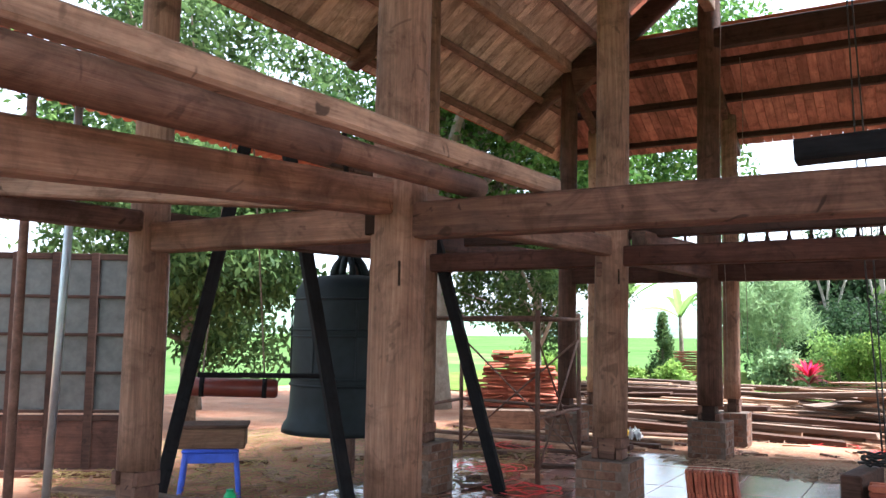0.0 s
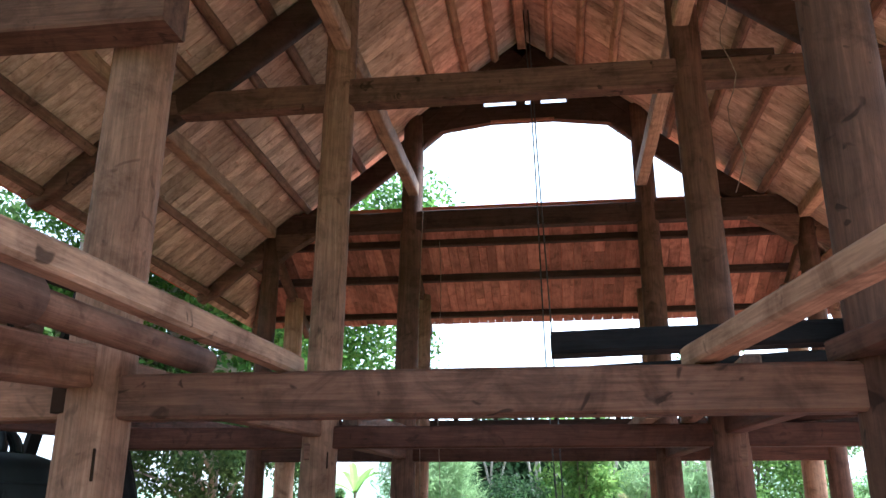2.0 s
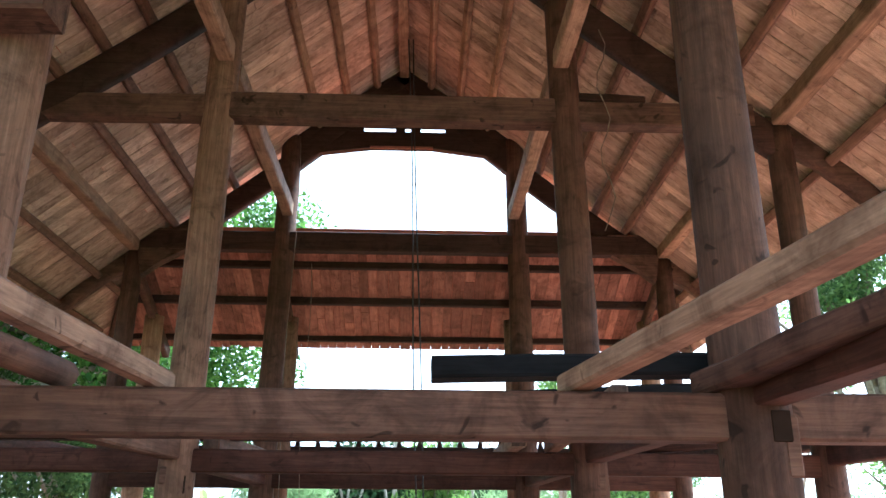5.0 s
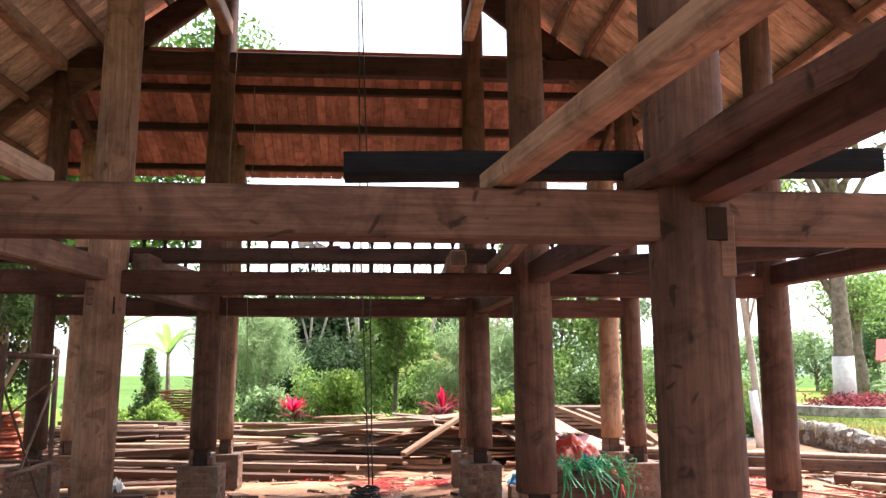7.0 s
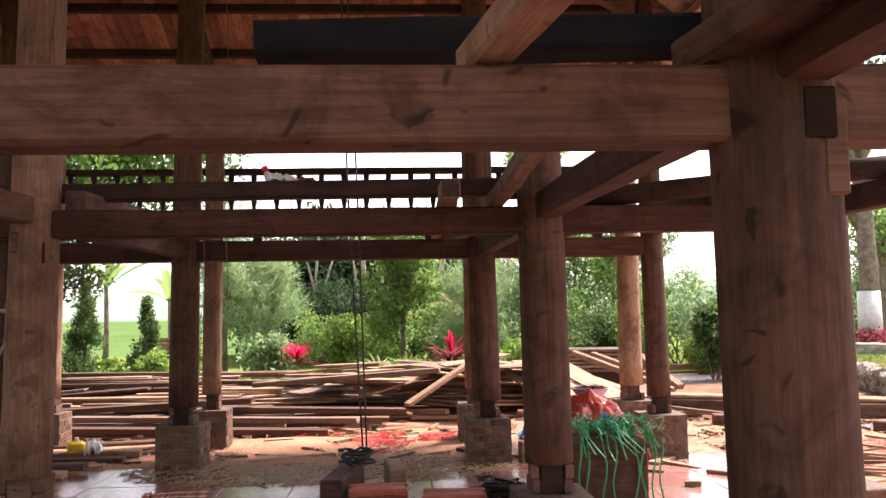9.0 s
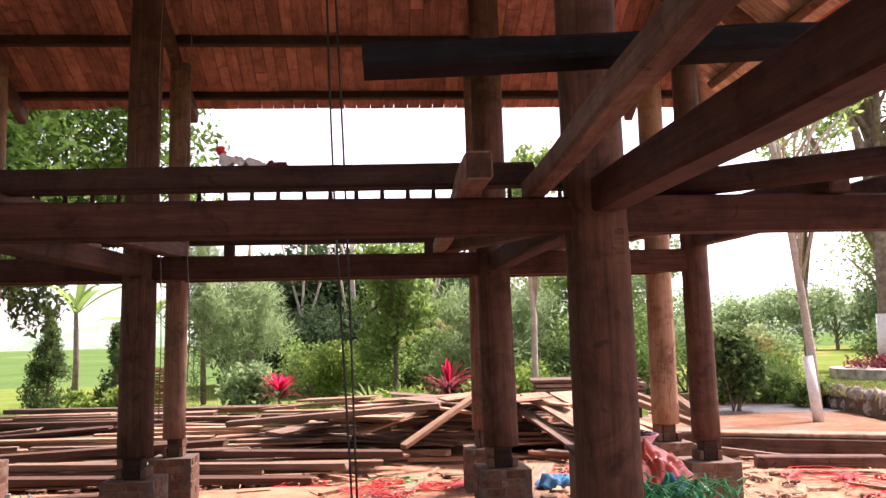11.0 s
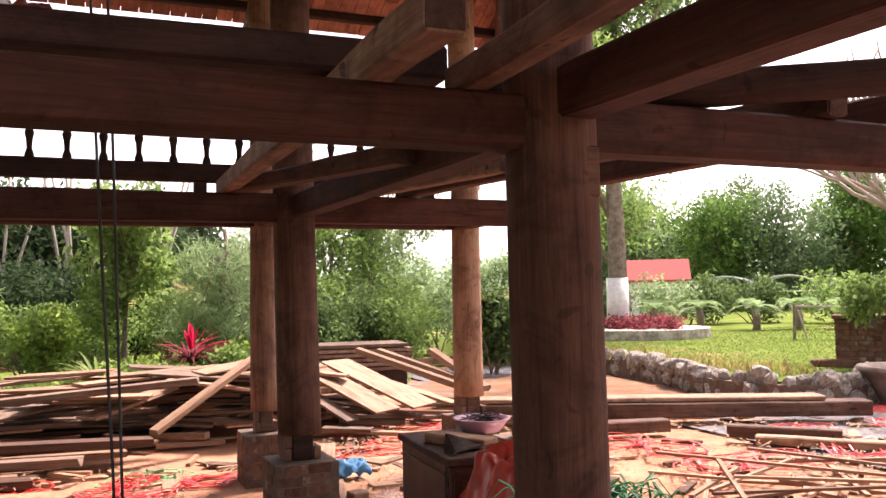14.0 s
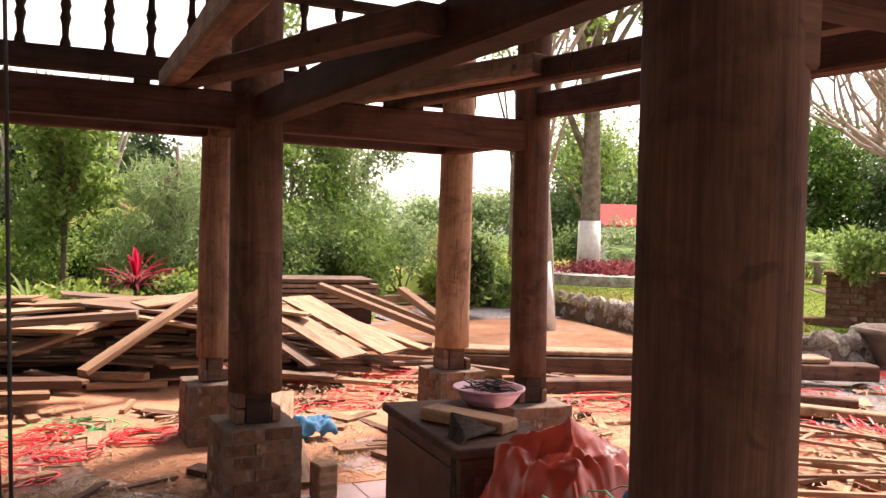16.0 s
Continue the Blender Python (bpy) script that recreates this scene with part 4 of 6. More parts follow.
def shavings(name, x, y, rx, ry, n, mat, label, length=0.12, zmax=0.05, seed=1):
    """Loose curls and fibres lying flat."""
    rng = random.Random(seed)
    bm = bmesh.new()
    for _ in range(n):
        a, q = rng.uniform(0, 2 * math.pi), math.sqrt(rng.random())
        px, py = x + rx * q * math.cos(a), y + ry * q * math.sin(a)
        d, ln, w = rng.uniform(0, math.pi), length * rng.uniform(0.4, 1.5), rng.uniform(0.004, 0.016) * (1 if length < 0.25 else 2.2)
        z = 0.003 + zmax * rng.random() * (1 - q)
        ux, uy = math.cos(d) * ln / 2, math.sin(d) * ln / 2
        vx, vy = -math.sin(d) * w, math.cos(d) * w
        dz = rng.uniform(-0.01, 0.02)
        vs = [bm.verts.new(c) for c in ((px - ux, py - uy, z), (px + ux, py + uy, max(0.002, z + dz)), (px + ux + vx, py + uy + vy, max(0.004, z + dz)), (px - ux + vx, py - uy + vy, z + 0.002))]
        bm.faces.new(vs)
    return solid(name, bm, mat, label, "wood shavings", kind="stuff")


SAWDUST = speckled("sawdust", (0.40, 0.24, 0.14), (0.58, 0.39, 0.235), 30, 0.95, 60, 0.5, island=True, vary=0.4)
shavings("wood_shavings", -0.2, 10.1, 2.9, 0.9, 2600, SAWDUST, "pale wood shavings and straw on the floor", 0.06, seed=2)
shavings("wood_shavings", -0.1, 9.25, 1.9, 0.75, 2200, SAWDUST, "dry straw swept into a low heap", 0.2, 0.06, 3)
shavings("wood_shavings", 3.2, 11.2, 1.9, 1.6, 2200, SAWDUST, "pale wood shavings over the earth", 0.05, seed=4)
shavings("wood_shavings", 6.4, 10.0, 2.2, 2.2, 2600, SAWDUST, "pale shavings over gravel and earth", 0.05, seed=5)
shavings("wood_chips", -5.0, 7.2, 2.7, 3.2, 900, PLANK, "split wood chips strewn over the earth", 0.32, 0.05, 16)
shavings("wood_chips", 0.4, 11.4, 3.6, 0.75, 260, PLANK, "split wood chips strewn before the heap", 0.2, 0.05, 17)
shavings("wood_chips", 5.6, 10.2, 2.6, 2.4, 260, PLANK, "split wood chips strewn over gravel", 0.2, 0.04, 18)
shavings("leaf_litter", -5.3, 7.2, 2.4, 3.2, 7000, LEAF_DRY, "brown leaf litter and splinters on earth", 0.13, 0.04, 6)

# thin sawdust layer hiding the tiles towards the heap
bm = bmesh.new()
NX, NY = 60, 22
grid = [[bm.verts.new((-3.9 + 7.8 * i / NX, 9.55 + 1.72 * j / NY, 0.006 + max(-0.012, 0.022 * noise.noise(Vector((-3.9 + 7.8 * i / NX, 1.3 * (9.55 + 1.72 * j / NY), 5))) + 0.018 * (j / NY) - 0.008))) for i in range(NX + 1)] for j in range(NY + 1)]
for j in range(NY):
    for i in range(NX):
        bm.faces.new((grid[j][i], grid[j][i + 1], grid[j + 1][i + 1], grid[j + 1][i]))
solid("sawdust_layer", bm, EARTH, "orange sawdust and earth over the tiles", "sawdust", kind="stuff", smooth=True)


def strap_tangle(x, y, r, n, mat, label, seed):
    """Loose loops of plastic strap, some of them coiled one on another."""
    z = 0.022 if y < 11.25 else -0.02
    rng = random.Random(seed)
    t = thing("strap_tangle", label, "plastic strap", (x, y, 0), "strap tangles")
    for _ in range(n):
        cx, cy = rng.gauss(0, r * 0.22), rng.gauss(0, r * 0.22)
        a0, rr, e = rng.uniform(0, 6.28), r * rng.uniform(0.6, 1.0), rng.uniform(0.75, 1.0)
        turns = rng.uniform(0.8, 1.6)
        pts = []
        for k in range(26):
            a = a0 + turns * 2 * math.pi * k / 25
            pts.append((cx + rr * math.cos(a) + 0.05 * math.sin(3 * a), cy + e * rr * math.sin(a), z + 0.012 * rng.random() + 0.03 * max(0, math.sin(2 * a + a0))))
        part("strap_loop", strap(bmesh.new(), pts, 0.014), mat, t)
    return t


for k, (x, y, r, n) in enumerate(((0.5, 11.2, 0.22, 5), (0.28, 10.9, 0.2, 4), (0.55, 10.6, 0.2, 6), (1.05, 10.95, 0.24, 9), (0.3, 10.1, 0.25, 4), (3.0, 12.1, 0.35, 6), (2.9, 13.0, 0.3, 5), (3.7, 12.8, 0.4, 6), (4.9, 10.8, 0.4, 6), (5.2, 10.3, 0.4, 6), (5.1, 9.5, 0.45, 6), (5.7, 9.5, 0.4, 6), (7.0, 10.5, 0.4, 6), (6.7, 9.5, 0.45, 7), (2.6, 11.4, 0.4, 7), (2.2, 11.9, 0.3, 4), (-0.5, 11.4, 0.3, 4), (-1.9, 11.2, 0.3, 3), (8.3, 10.4, 0.35, 5), (8.9, 11.0, 0.3, 4), (-3.2, 7.2, 0.35, 4), (-2.4, 6.4, 0.3, 4), (-3.6, 9.0, 0.4, 4))):
    strap_tangle(x, y, r * 0.9, n, RED_STRAP, "tangled loops of bright red plastic strap", 40 + k)
strap_tangle(0.6, 11.5, 0.3, 4, GREEN_STRAP, "loose loops of green plastic strap", 90)

# ---- tiles, blocks and ropes on the floor ----
TILE_BENT = bmesh.new()
prof = [(-0.13, 0.0), (-0.09, 0.022), (-0.05, 0.0), (0.0, -0.006), (0.05, 0.0), (0.09, 0.022), (0.13, 0.0)]
lo = [[TILE_BENT.verts.new((x, y, z)) for x, z in prof] for y in (-0.17, 0.17)]
hi = [[TILE_BENT.verts.new((x, y, z + 0.014)) for x, z in prof] for y in (-0.17, 0.17)]
for k in range(len(prof) - 1):
    TILE_BENT.faces.new((lo[0][k], lo[1][k], lo[1][k + 1], lo[0][k + 1]))
    TILE_BENT.faces.new((hi[0][k], hi[0][k + 1], hi[1][k + 1], hi[1][k]))
    TILE_BENT.faces.new((lo[0][k], lo[0][k + 1], hi[0][k + 1], hi[0][k]))
    TILE_BENT.faces.new((lo[1][k], hi[1][k], hi[1][k + 1], lo[1][k + 1]))
for k in (0, -1):
    TILE_BENT.faces.new((lo[0][k], hi[0][k], hi[1][k], lo[1][k]))
bmesh.ops.recalc_face_normals(TILE_BENT, faces=TILE_BENT.faces)
ROOF_TILE = mesh_of(TILE_BENT, "roof_tile", TERRACOTTA)


def tile_stack(x, y, turn, upright, n, label):
    t = thing("tile_stack", label, "tile stack", (x, y, 0), "roof tile stacks", turn=turn)
    for k in range(n):
        if upright:
            part("roof_tile", FLAT_TILE, TERRACOTTA, t, m=pose(-0.19 + 0.034 * k + prng.uniform(-0.004, 0.004), prng.uniform(-0.006, 0.006), 0.14, 0, 84, 0))
        else:
            part("roof_tile", FLAT_TILE, TERRACOTTA, t, m=pose(prng.uniform(-0.012, 0.012), prng.uniform(-0.012, 0.012), 0.024 + 0.047 * k, 0, 0, 90 + prng.uniform(-3, 3)) @ Matrix.Diagonal((1.1, 1.25, 1.45, 1)))
    if upright:
        for sx in (-0.07, 0.07):
            part("strap", strap(bmesh.new(), [(-0.22, sx, 0.275), (0.0, sx, 0.282), (0.22, sx, 0.275)], 0.012), PALE_STRAP, t)


FLAT_BM = box(bmesh.new(), (-0.135, -0.16, -0.014), (0.135, 0.16, 0.014), 0.005)
box(FLAT_BM, (-0.12, -0.175, -0.010), (-0.05, 0.175, 0.018), 0.006)
box(FLAT_BM, (0.04, -0.175, -0.010), (0.11, 0.175, 0.018), 0.006)
FLAT_TILE = mesh_of(FLAT_BM, "roof_tile", TERRACOTTA)
PALE_STRAP = plain("pale_strap", (0.70, 0.62, 0.42), 0.4)
tile_stack(-0.91, 6.9, 8, True, 12, "bundle of red roof tiles tied with straps")
tile_stack(0.46, 7.46, 2, False, 4, "low stack of red terracotta roof tiles")
tile_stack(1.0, 6.98, -4, False, 5, "low stack of red terracotta roof tiles")
solid("wood_block", box(bmesh.new(), (-0.085, -0.42, 0), (0.085, 0.42, 0.25), 0.012), BEAM, "heavy sawn wood block holding a rope coil", "wood block", pose(0.17, 7.82, 0.0, 0, 0, -9))
solid("wood_block", box(bmesh.new(), (-0.07, -0.25, 0), (0.07, 0.25, 0.24), 0.012), BEAM_PALE, "pale sawn wood block on the floor", "wood block", pose(0.58, 8.1, 0.0, 0, 0, 6))
solid("wood_block", box(bmesh.new(), (-0.06, -0.06, 0), (0.06, 0.06, 0.2), 0.008), BEAM_PALE, "small pale wood block beside a pier", "wood block", pose(1.86, 9.35, 0.0, 0, 0, 10))


def coil(bm, x, y, z, r, turns, rad, rng, drift=0.03):
    pts = []
    a0 = rng.uniform(0, 6)
    for k in range(int(turns * 16)):
        a = a0 + 2 * math.pi * k / 16
        q = r * (1 + 0.18 * math.sin(2.3 * a))
        pts.append((x + q * math.cos(a) + rng.uniform(-drift, drift), y + q * math.sin(a) * 0.8 + rng.uniform(-drift, drift), z + rad + 0.006 * k / 4 + rng.uniform(0, drift)))
    tube(bm, pts, rad, 5)
    return bm


rng5 = random.Random(5)
solid("rope_coil", coil(bmesh.new(), 0.27, 7.98, 0.252, 0.11, 4, 0.012, rng5), CABLE, "dark rope coiled on a wood block", "rope", smooth=True)
solid("rope_tangle", coil(coil(coil(bmesh.new(), 1.45, 7.62, 0.0, 0.16, 5, 0.014, rng5, 0.05), 1.4, 7.85, 0.0, 0.12, 4, 0.014, rng5, 0.05), 1.33, 7.6, 0.03, 0.1, 3, 0.014, rng5, 0.05), CABLE, "tangled heap of dark rope on the floor", "rope", smooth=True)
for dx, sway in ((0.0, 0.05), (0.055, -0.03)):
    bm = tube(bmesh.new(), [(0.30 + dx - 0.035 * (6.7 - k * 0.45) + sway * math.sin(k * 0.5) * 0.3, 8.2, 7.0 - k * 0.45) for k in range(16)], 0.008, 6)
    solid("hanging_rope", bm, CABLE, "dark rope hanging from the roof", "rope", group="hanging ropes", smooth=True)
for x, y, z0, z1 in ((-1.28, 9.33, 6.2, 0.9), (-1.05, 9.30, 4.6, 1.2)):
    solid("hanging_string", tube(bmesh.new(), [(x + 0.02 * math.sin(k), y, z0 + (z1 - z0) * k / 9) for k in range(10)], 0.004, 5), ROPE, "thin string hanging beside a column", "string", group="hanging strings", smooth=True)
solid("hanging_string", tube(bmesh.new(), [(1.72 + 0.05 * math.sin(k * 1.3), 5.84, 5.6 - 0.14 * k) for k in range(14)], 0.005, 5), ROPE, "looped pale wire hanging from a beam", "string", group="hanging strings", smooth=True)

# two cabinets with tarpaulin, basin and straps
def cabinet(x, y, w, d, h, turn, label):
    """A low cupboard: body, top board, framed door in front, plain sides."""
    t = thing("cabinet", label, "cabinet", (x, y, 0), "low cabinets", turn=turn)
    part("body", box(bmesh.new(), (-w, -d, 0.05), (w, d, h - 0.04), 0.006), CABINET_WOOD, t)
    part("top", box(bmesh.new(), (-w - 0.02, -d - 0.02, h - 0.037), (w + 0.02, d + 0.02, h), 0.006), BEAM, t, "worn dusty top board")
    part("plinth", box(bmesh.new(), (-w + 0.02, -d + 0.02, 0), (w - 0.02, d - 0.02, 0.048)), CABINET_WOOD, t)
    door = part("door", box(bmesh.new(), (-w + 0.015, -d - 0.018, 0.07), (w - 0.015, -d - 0.003, h - 0.06), 0.003), CABINET_WOOD, t)
    for x0, x1 in ((-w + 0.05, -w + 0.085), (w - 0.085, w - 0.05)):
        part("moulding", box(bmesh.new(), (x0, -d - 0.028, 0.11), (x1, -d - 0.02, h - 0.10), 0.003), CABINET_WOOD, door)
    for z in (0.11, h - 0.135):
        part("moulding", box(bmesh.new(), (-w + 0.087, -d - 0.028, z), (w - 0.087, -d - 0.02, z + 0.035), 0.003), CABINET_WOOD, door)
    part("side_panel", box(bmesh.new(), (-w - 0.010, -d + 0.05, 0.1), (-w - 0.002, d - 0.05, h - 0.09), 0.003), CABINET_WOOD, t)


cabinet(2.0, 7.92, 0.20, 0.40, 0.74, -3, "low dark brown cabinet with a dusty top")
cabinet(1.97, 6.72, 0.27, 0.24, 0.62, -3, "low brown cabinet with a panelled door")
solid("loose_plank", box(bmesh.new(), (-0.20, -0.06, 0), (0.20, 0.06, 0.05), 0.006), PLANK, "short grey-brown plank lying on the cabinet", "plank", pose(1.97, 7.84, 0.742, 0, 0, -62))
basin = thing("basin", "pink plastic basin full of dark twigs", "basin", (2.25, 8.18, 0.742))
basin.scale = (0.8, 0.8, 0.8)
part("bowl", lathe(bmesh.new(), [(0.13, 0), (0.17, 0.05), (0.195, 0.085), (0.205, 0.085), (0.205, 0.095), (0.19, 0.095), (0.165, 0.055), (0.12, 0.02)], 28), PINK, basin, smooth=True)
bm = bmesh.new()
for _ in range(46):
    a, q = rng5.uniform(0, 6.28), rng5.uniform(0, 0.14)
    d = rng5.uniform(0, 6.28)
    p = Vector((q * math.cos(a), q * math.sin(a), 0.07 + rng5.uniform(0, 0.05)))
    e = Vector((math.cos(d), math.sin(d), rng5.uniform(-0.1, 0.3))) * rng5.uniform(0.04, 0.08)
    tube(bm, [p - e * 0.6, p, p + e], 0.004, 4)
part("twigs", bm, CABLE, basin, "dark dry twigs", kind="stuff")


def crumpled(name, size, mat, label, category, m, seed, amp=0.09, seg=26, drape=0.0):
    """A crumpled sheet heaped up: folds of several sizes, edges hanging."""
    bm = bmesh.new()
    g = []
    for j in range(seg + 1):
        row = []
        for i in range(seg + 1):
            u, v = i / seg * 2 - 1, j / seg * 2 - 1
            q = max(abs(u), abs(v))
            ridge = sum(abs(noise.noise(Vector((u * f + seed, v * f * 0.7, seed * 3.1)))) / f for f in (1.6, 3.1, 6.0, 11.0)) * 2.3
            z = amp * (1.4 - 1.2 * q * q) + amp * 1.3 * ridge - drape * max(0, q - 0.55) ** 1.3
            sx = 0.16 * size[0] * noise.noise(Vector((u * 2.3, v * 2.3, seed + 4))) + 0.05 * size[0] * noise.noise(Vector((u * 7, v * 7, seed + 9)))
            sy = 0.16 * size[1] * noise.noise(Vector((u * 2.3, v * 2.3, seed + 14))) + 0.05 * size[1] * noise.noise(Vector((u * 7, v * 7, seed + 19)))
            row.append(bm.verts.new((u * size[0] * (1 - 0.12 * drape * q) + sx, v * size[1] * (1 - 0.12 * drape * q) + sy, z)))
        g.append(row)
    for j in range(seg):
        for i in range(seg):
            bm.faces.new((g[j][i], g[j][i + 1], g[j + 1][i + 1], g[j + 1][i]))
    ob = solid(name, bm, mat, label, category, m, smooth=True)
    th = ob.modifiers.new("thickness", "SOLIDIFY")
    th.thickness = 0.004
    return ob


crumpled("tarpaulin", (0.34, 0.30), TARP, "crumpled red plastic tarpaulin over the cabinet", "tarpaulin", pose(2.02, 7.20, 0.63, 0, 0, 15), 3.3, 0.085, 60, 0.75)
crumpled("cloth", (0.12, 0.10), CYAN, "crumpled blue-grey cloth on the cabinet", "cloth", pose(2.08, 6.86, 0.625), 7.1, 0.05, 14)
crumpled("cloth", (0.17, 0.10), CYAN, "crumpled blue cloth lying on the earth", "cloth", pose(2.15, 10.6, 0.0), 9.4, 0.07, 16)
bundle = thing("strap_bundle", "bundle of green plastic straps draped over the cabinet", "plastic strap", (1.97, 6.68, 0.62))
for k in range(110):
    a = rng5.uniform(0, 6.28)
    cx, cy = rng5.gauss(0.04, 0.15), rng5.gauss(-0.04, 0.08)
    ln = rng5.uniform(0.12, 0.30)
    z = 0.01 + 0.10 * rng5.random()
    out = rng5.random() < 0.5
    pts = []
    for f in (0, 0.25, 0.5, 0.75, 1.0):
        px, py = cx + ln * f * math.cos(a + 0.8 * f), cy + ln * f * math.sin(a + 0.8 * f)
        inside = abs(px) < 0.30 and abs(py) < 0.27
        pz = z + 0.06 * math.sin(3 * f)
        pts.append((px, py, max(0.012, pz) if inside else pz - 0.12 * f))
    part("strap", strap(bmesh.new(), pts, 0.010), GREEN_STRAP, bundle)
for k in range(20):
    ph, drop = rng5.uniform(0, 6), rng5.uniform(0.3, 0.62)
    if k < 12:
        x, y = -0.31 + rng5.uniform(-0.03, 0.05), -0.275 + rng5.uniform(-0.02, 0.12)
        x = min(x, -0.305) if y > -0.28 else x
    else:
        x, y = (-0.2, -0.16, -0.05, 0.02, 0.16, 0.2, 0.27, 0.32)[k - 12], -0.29
    pts = [(x + 0.016 * math.sin(f * 7 + ph), y - 0.008 * math.sin(f * 5), 0.03 - f * drop) for f in (0, 0.15, 0.3, 0.45, 0.6, 0.75, 0.9, 1.0)]
    part("strap", tube(bmesh.new(), [(x * 0.8, y + 0.12, 0.05)] + pts, 0.006, 5), GREEN_STRAP, bundle)
HANK_ROPE = speckled("dark_rope", (0.045, 0.034, 0.027), (0.12, 0.092, 0.072), 30, 0.9, 80, 0.6)
hank = thing("rope_hank", "grey-brown ropes hung over the cabinet edge", "rope", (1.78, 7.60, 0.74))
for k in range(11):
    d = 0.012 * k
    part("strand", tube(bmesh.new(), [(0.02 + d, -0.08 + d, -0.5 + 0.03 * k), (-0.005, -0.06 + d, -0.25), (0.0 + d * 0.3, -0.03 + d, -0.02), (0.06, 0.0 + d, 0.02 + 0.006 * k), (0.22, 0.06 + d, 0.025), (0.3, 0.1 + d, 0.02)], 0.009, 6), HANK_ROPE, hank, smooth=True)

# jerrycan
can = thing("jerrycan", "yellow plastic jerrycan with a white bag", "jerrycan", (-2.75, 10.1, 0), turn=20)
part("body", box(bmesh.new(), (-0.09, -0.07, 0), (0.09, 0.07, 0.2), 0.03), YELLOW, can, smooth=True)
part("cap", lathe(bmesh.new(), [(0.025, 0.2), (0.025, 0.235), (0.02, 0.24)], 12), WHITE, can)
crumpled("plastic_bag", (0.09, 0.08), WHITE, "crumpled white plastic bag on the floor", "plastic bag", pose(-2.58, 10.1, 0.0), 5.2, 0.09, 14)
crumpled("work_glove", (0.10, 0.035), WHITE, "crumpled white work glove lying on a timber", "glove", pose(-0.10, 6.34, 2.305, 0, 8, -6), 4.2, 0.03, 16)
crumpled("rag", (0.06, 0.035), PAINT_RED, "dark red rag lying on a timber", "rag", pose(0.05, 6.34, 2.305), 6.2, 0.02, 12)
bt = thing("bottle", "small white bottle with a red cap leaning on a timber", "bottle", (-0.17, 6.34, 2.325))
tip = pose(0, 0, 0, 0, -24, 0)
part("body", lathe(bmesh.new(), [(0.0, 0), (0.026, 0.004), (0.026, 0.05), (0.016, 0.066), (0.014, 0.075)], 14, m=tip), WHITE, bt, smooth=True)
part("cap", lathe(bmesh.new(), [(0.019, 0.072), (0.021, 0.105), (0.0, 0.107)], 14, m=tip), RED_STRAP, bt, smooth=True)

# ---- bell, its stand, striker ----
bell = thing("temple_bell", "large dark green bronze temple bell with raised bands", "bell", (-4.02, 5.90, 0.48))
part("body", lathe(bmesh.new(), [(0.50, 0.0), (0.60, 0.0), (0.595, 0.05), (0.55, 0.12), (0.53, 0.25), (0.525, 0.55), (0.52, 0.9), (0.51, 1.15), (0.49, 1.3), (0.44, 1.38), (0.30, 1.43), (0.12, 1.45)], 48), BRONZE, bell, smooth=True)
for z, r in ((0.42, 0.536), (0.48, 0.536), (0.86, 0.53), (0.92, 0.529), (1.2, 0.515)):
    part("band", lathe(bmesh.new(), [(r - 0.02, z), (r + 0.004, z + 0.004), (r + 0.004, z + 0.02), (r - 0.02, z + 0.024)], 48), BRONZE, bell, smooth=True)
for k in range(8):
    part("rib", box(bmesh.new(), (0.520, -0.012, 0.5), (0.534, 0.012, 1.16), 0.003), BRONZE, bell, m=pose(0, 0, 0, 0, 0, 45 * k))
for k in range(5):
    part("crown_loop", tube(bmesh.new(), [(0.16 * math.cos(a), 0.02, 1.43 + 0.2 * math.sin(a)) for a in [math.pi * j / 10 for j in range(11)]], 0.03, 8), BRONZE, bell, m=pose(0, 0, 0, 0, 0, 36 * k), smooth=True)
stand = thing("bell_stand", "black steel bell stand with splayed square legs", "bell stand", (-4.1, 5.85, 0))
for a, b in (((-0.17, -1.90, -0.05), (0.31, -1.44, 3.3)), ((0.75, -0.85, -0.05), (0.35, -1.40, 3.3)), ((1.5, 0.35, -0.05), (0.6, 0.12, 3.3)), ((-0.8, 1.15, -0.05), (0.56, 0.2, 3.3))):
    ln = (Vector(b) - Vector(a)).length
    part("leg", bar_bm(ln, 0.10, 0.10, 0.0, 0.006, steps=2), BLACK_WOOD, stand, m=along(a, b))
part("crossbar", bar_bm(1.7, 0.12, 0.12, 0.0, 0.006, steps=2), BLACK_WOOD, stand, m=along((0.31, -1.55, 3.2), (0.60, 0.25, 3.2)))
part("hook", tube(bmesh.new(), [(0, 0, 2.05), (0.15, -0.1, 2.6), (0.46, -0.6, 3.22)], 0.025, 8), BLACK_WOOD, stand)
part("striker_bar", tube(bmesh.new(), [(0.0, -1.74, 1.06), (0.66, -0.9, 1.04)], 0.02, 8), BLACK_WOOD, stand)
striker = thing("bell_striker", "dark red lacquered log striker hung by ropes", "bell striker", (-4.25, 4.65, 0.93))
part("log", lathe(bmesh.new(), [(0.06, -0.36), (0.078, -0.34), (0.078, 0.34), (0.06, 0.36)], 22, m=along((0, 0, 0), (0.75, 0.66, -0.03)) @ pose(0, 0, 0, 0, 90, 0)), PAINT_RED, striker, smooth=True)
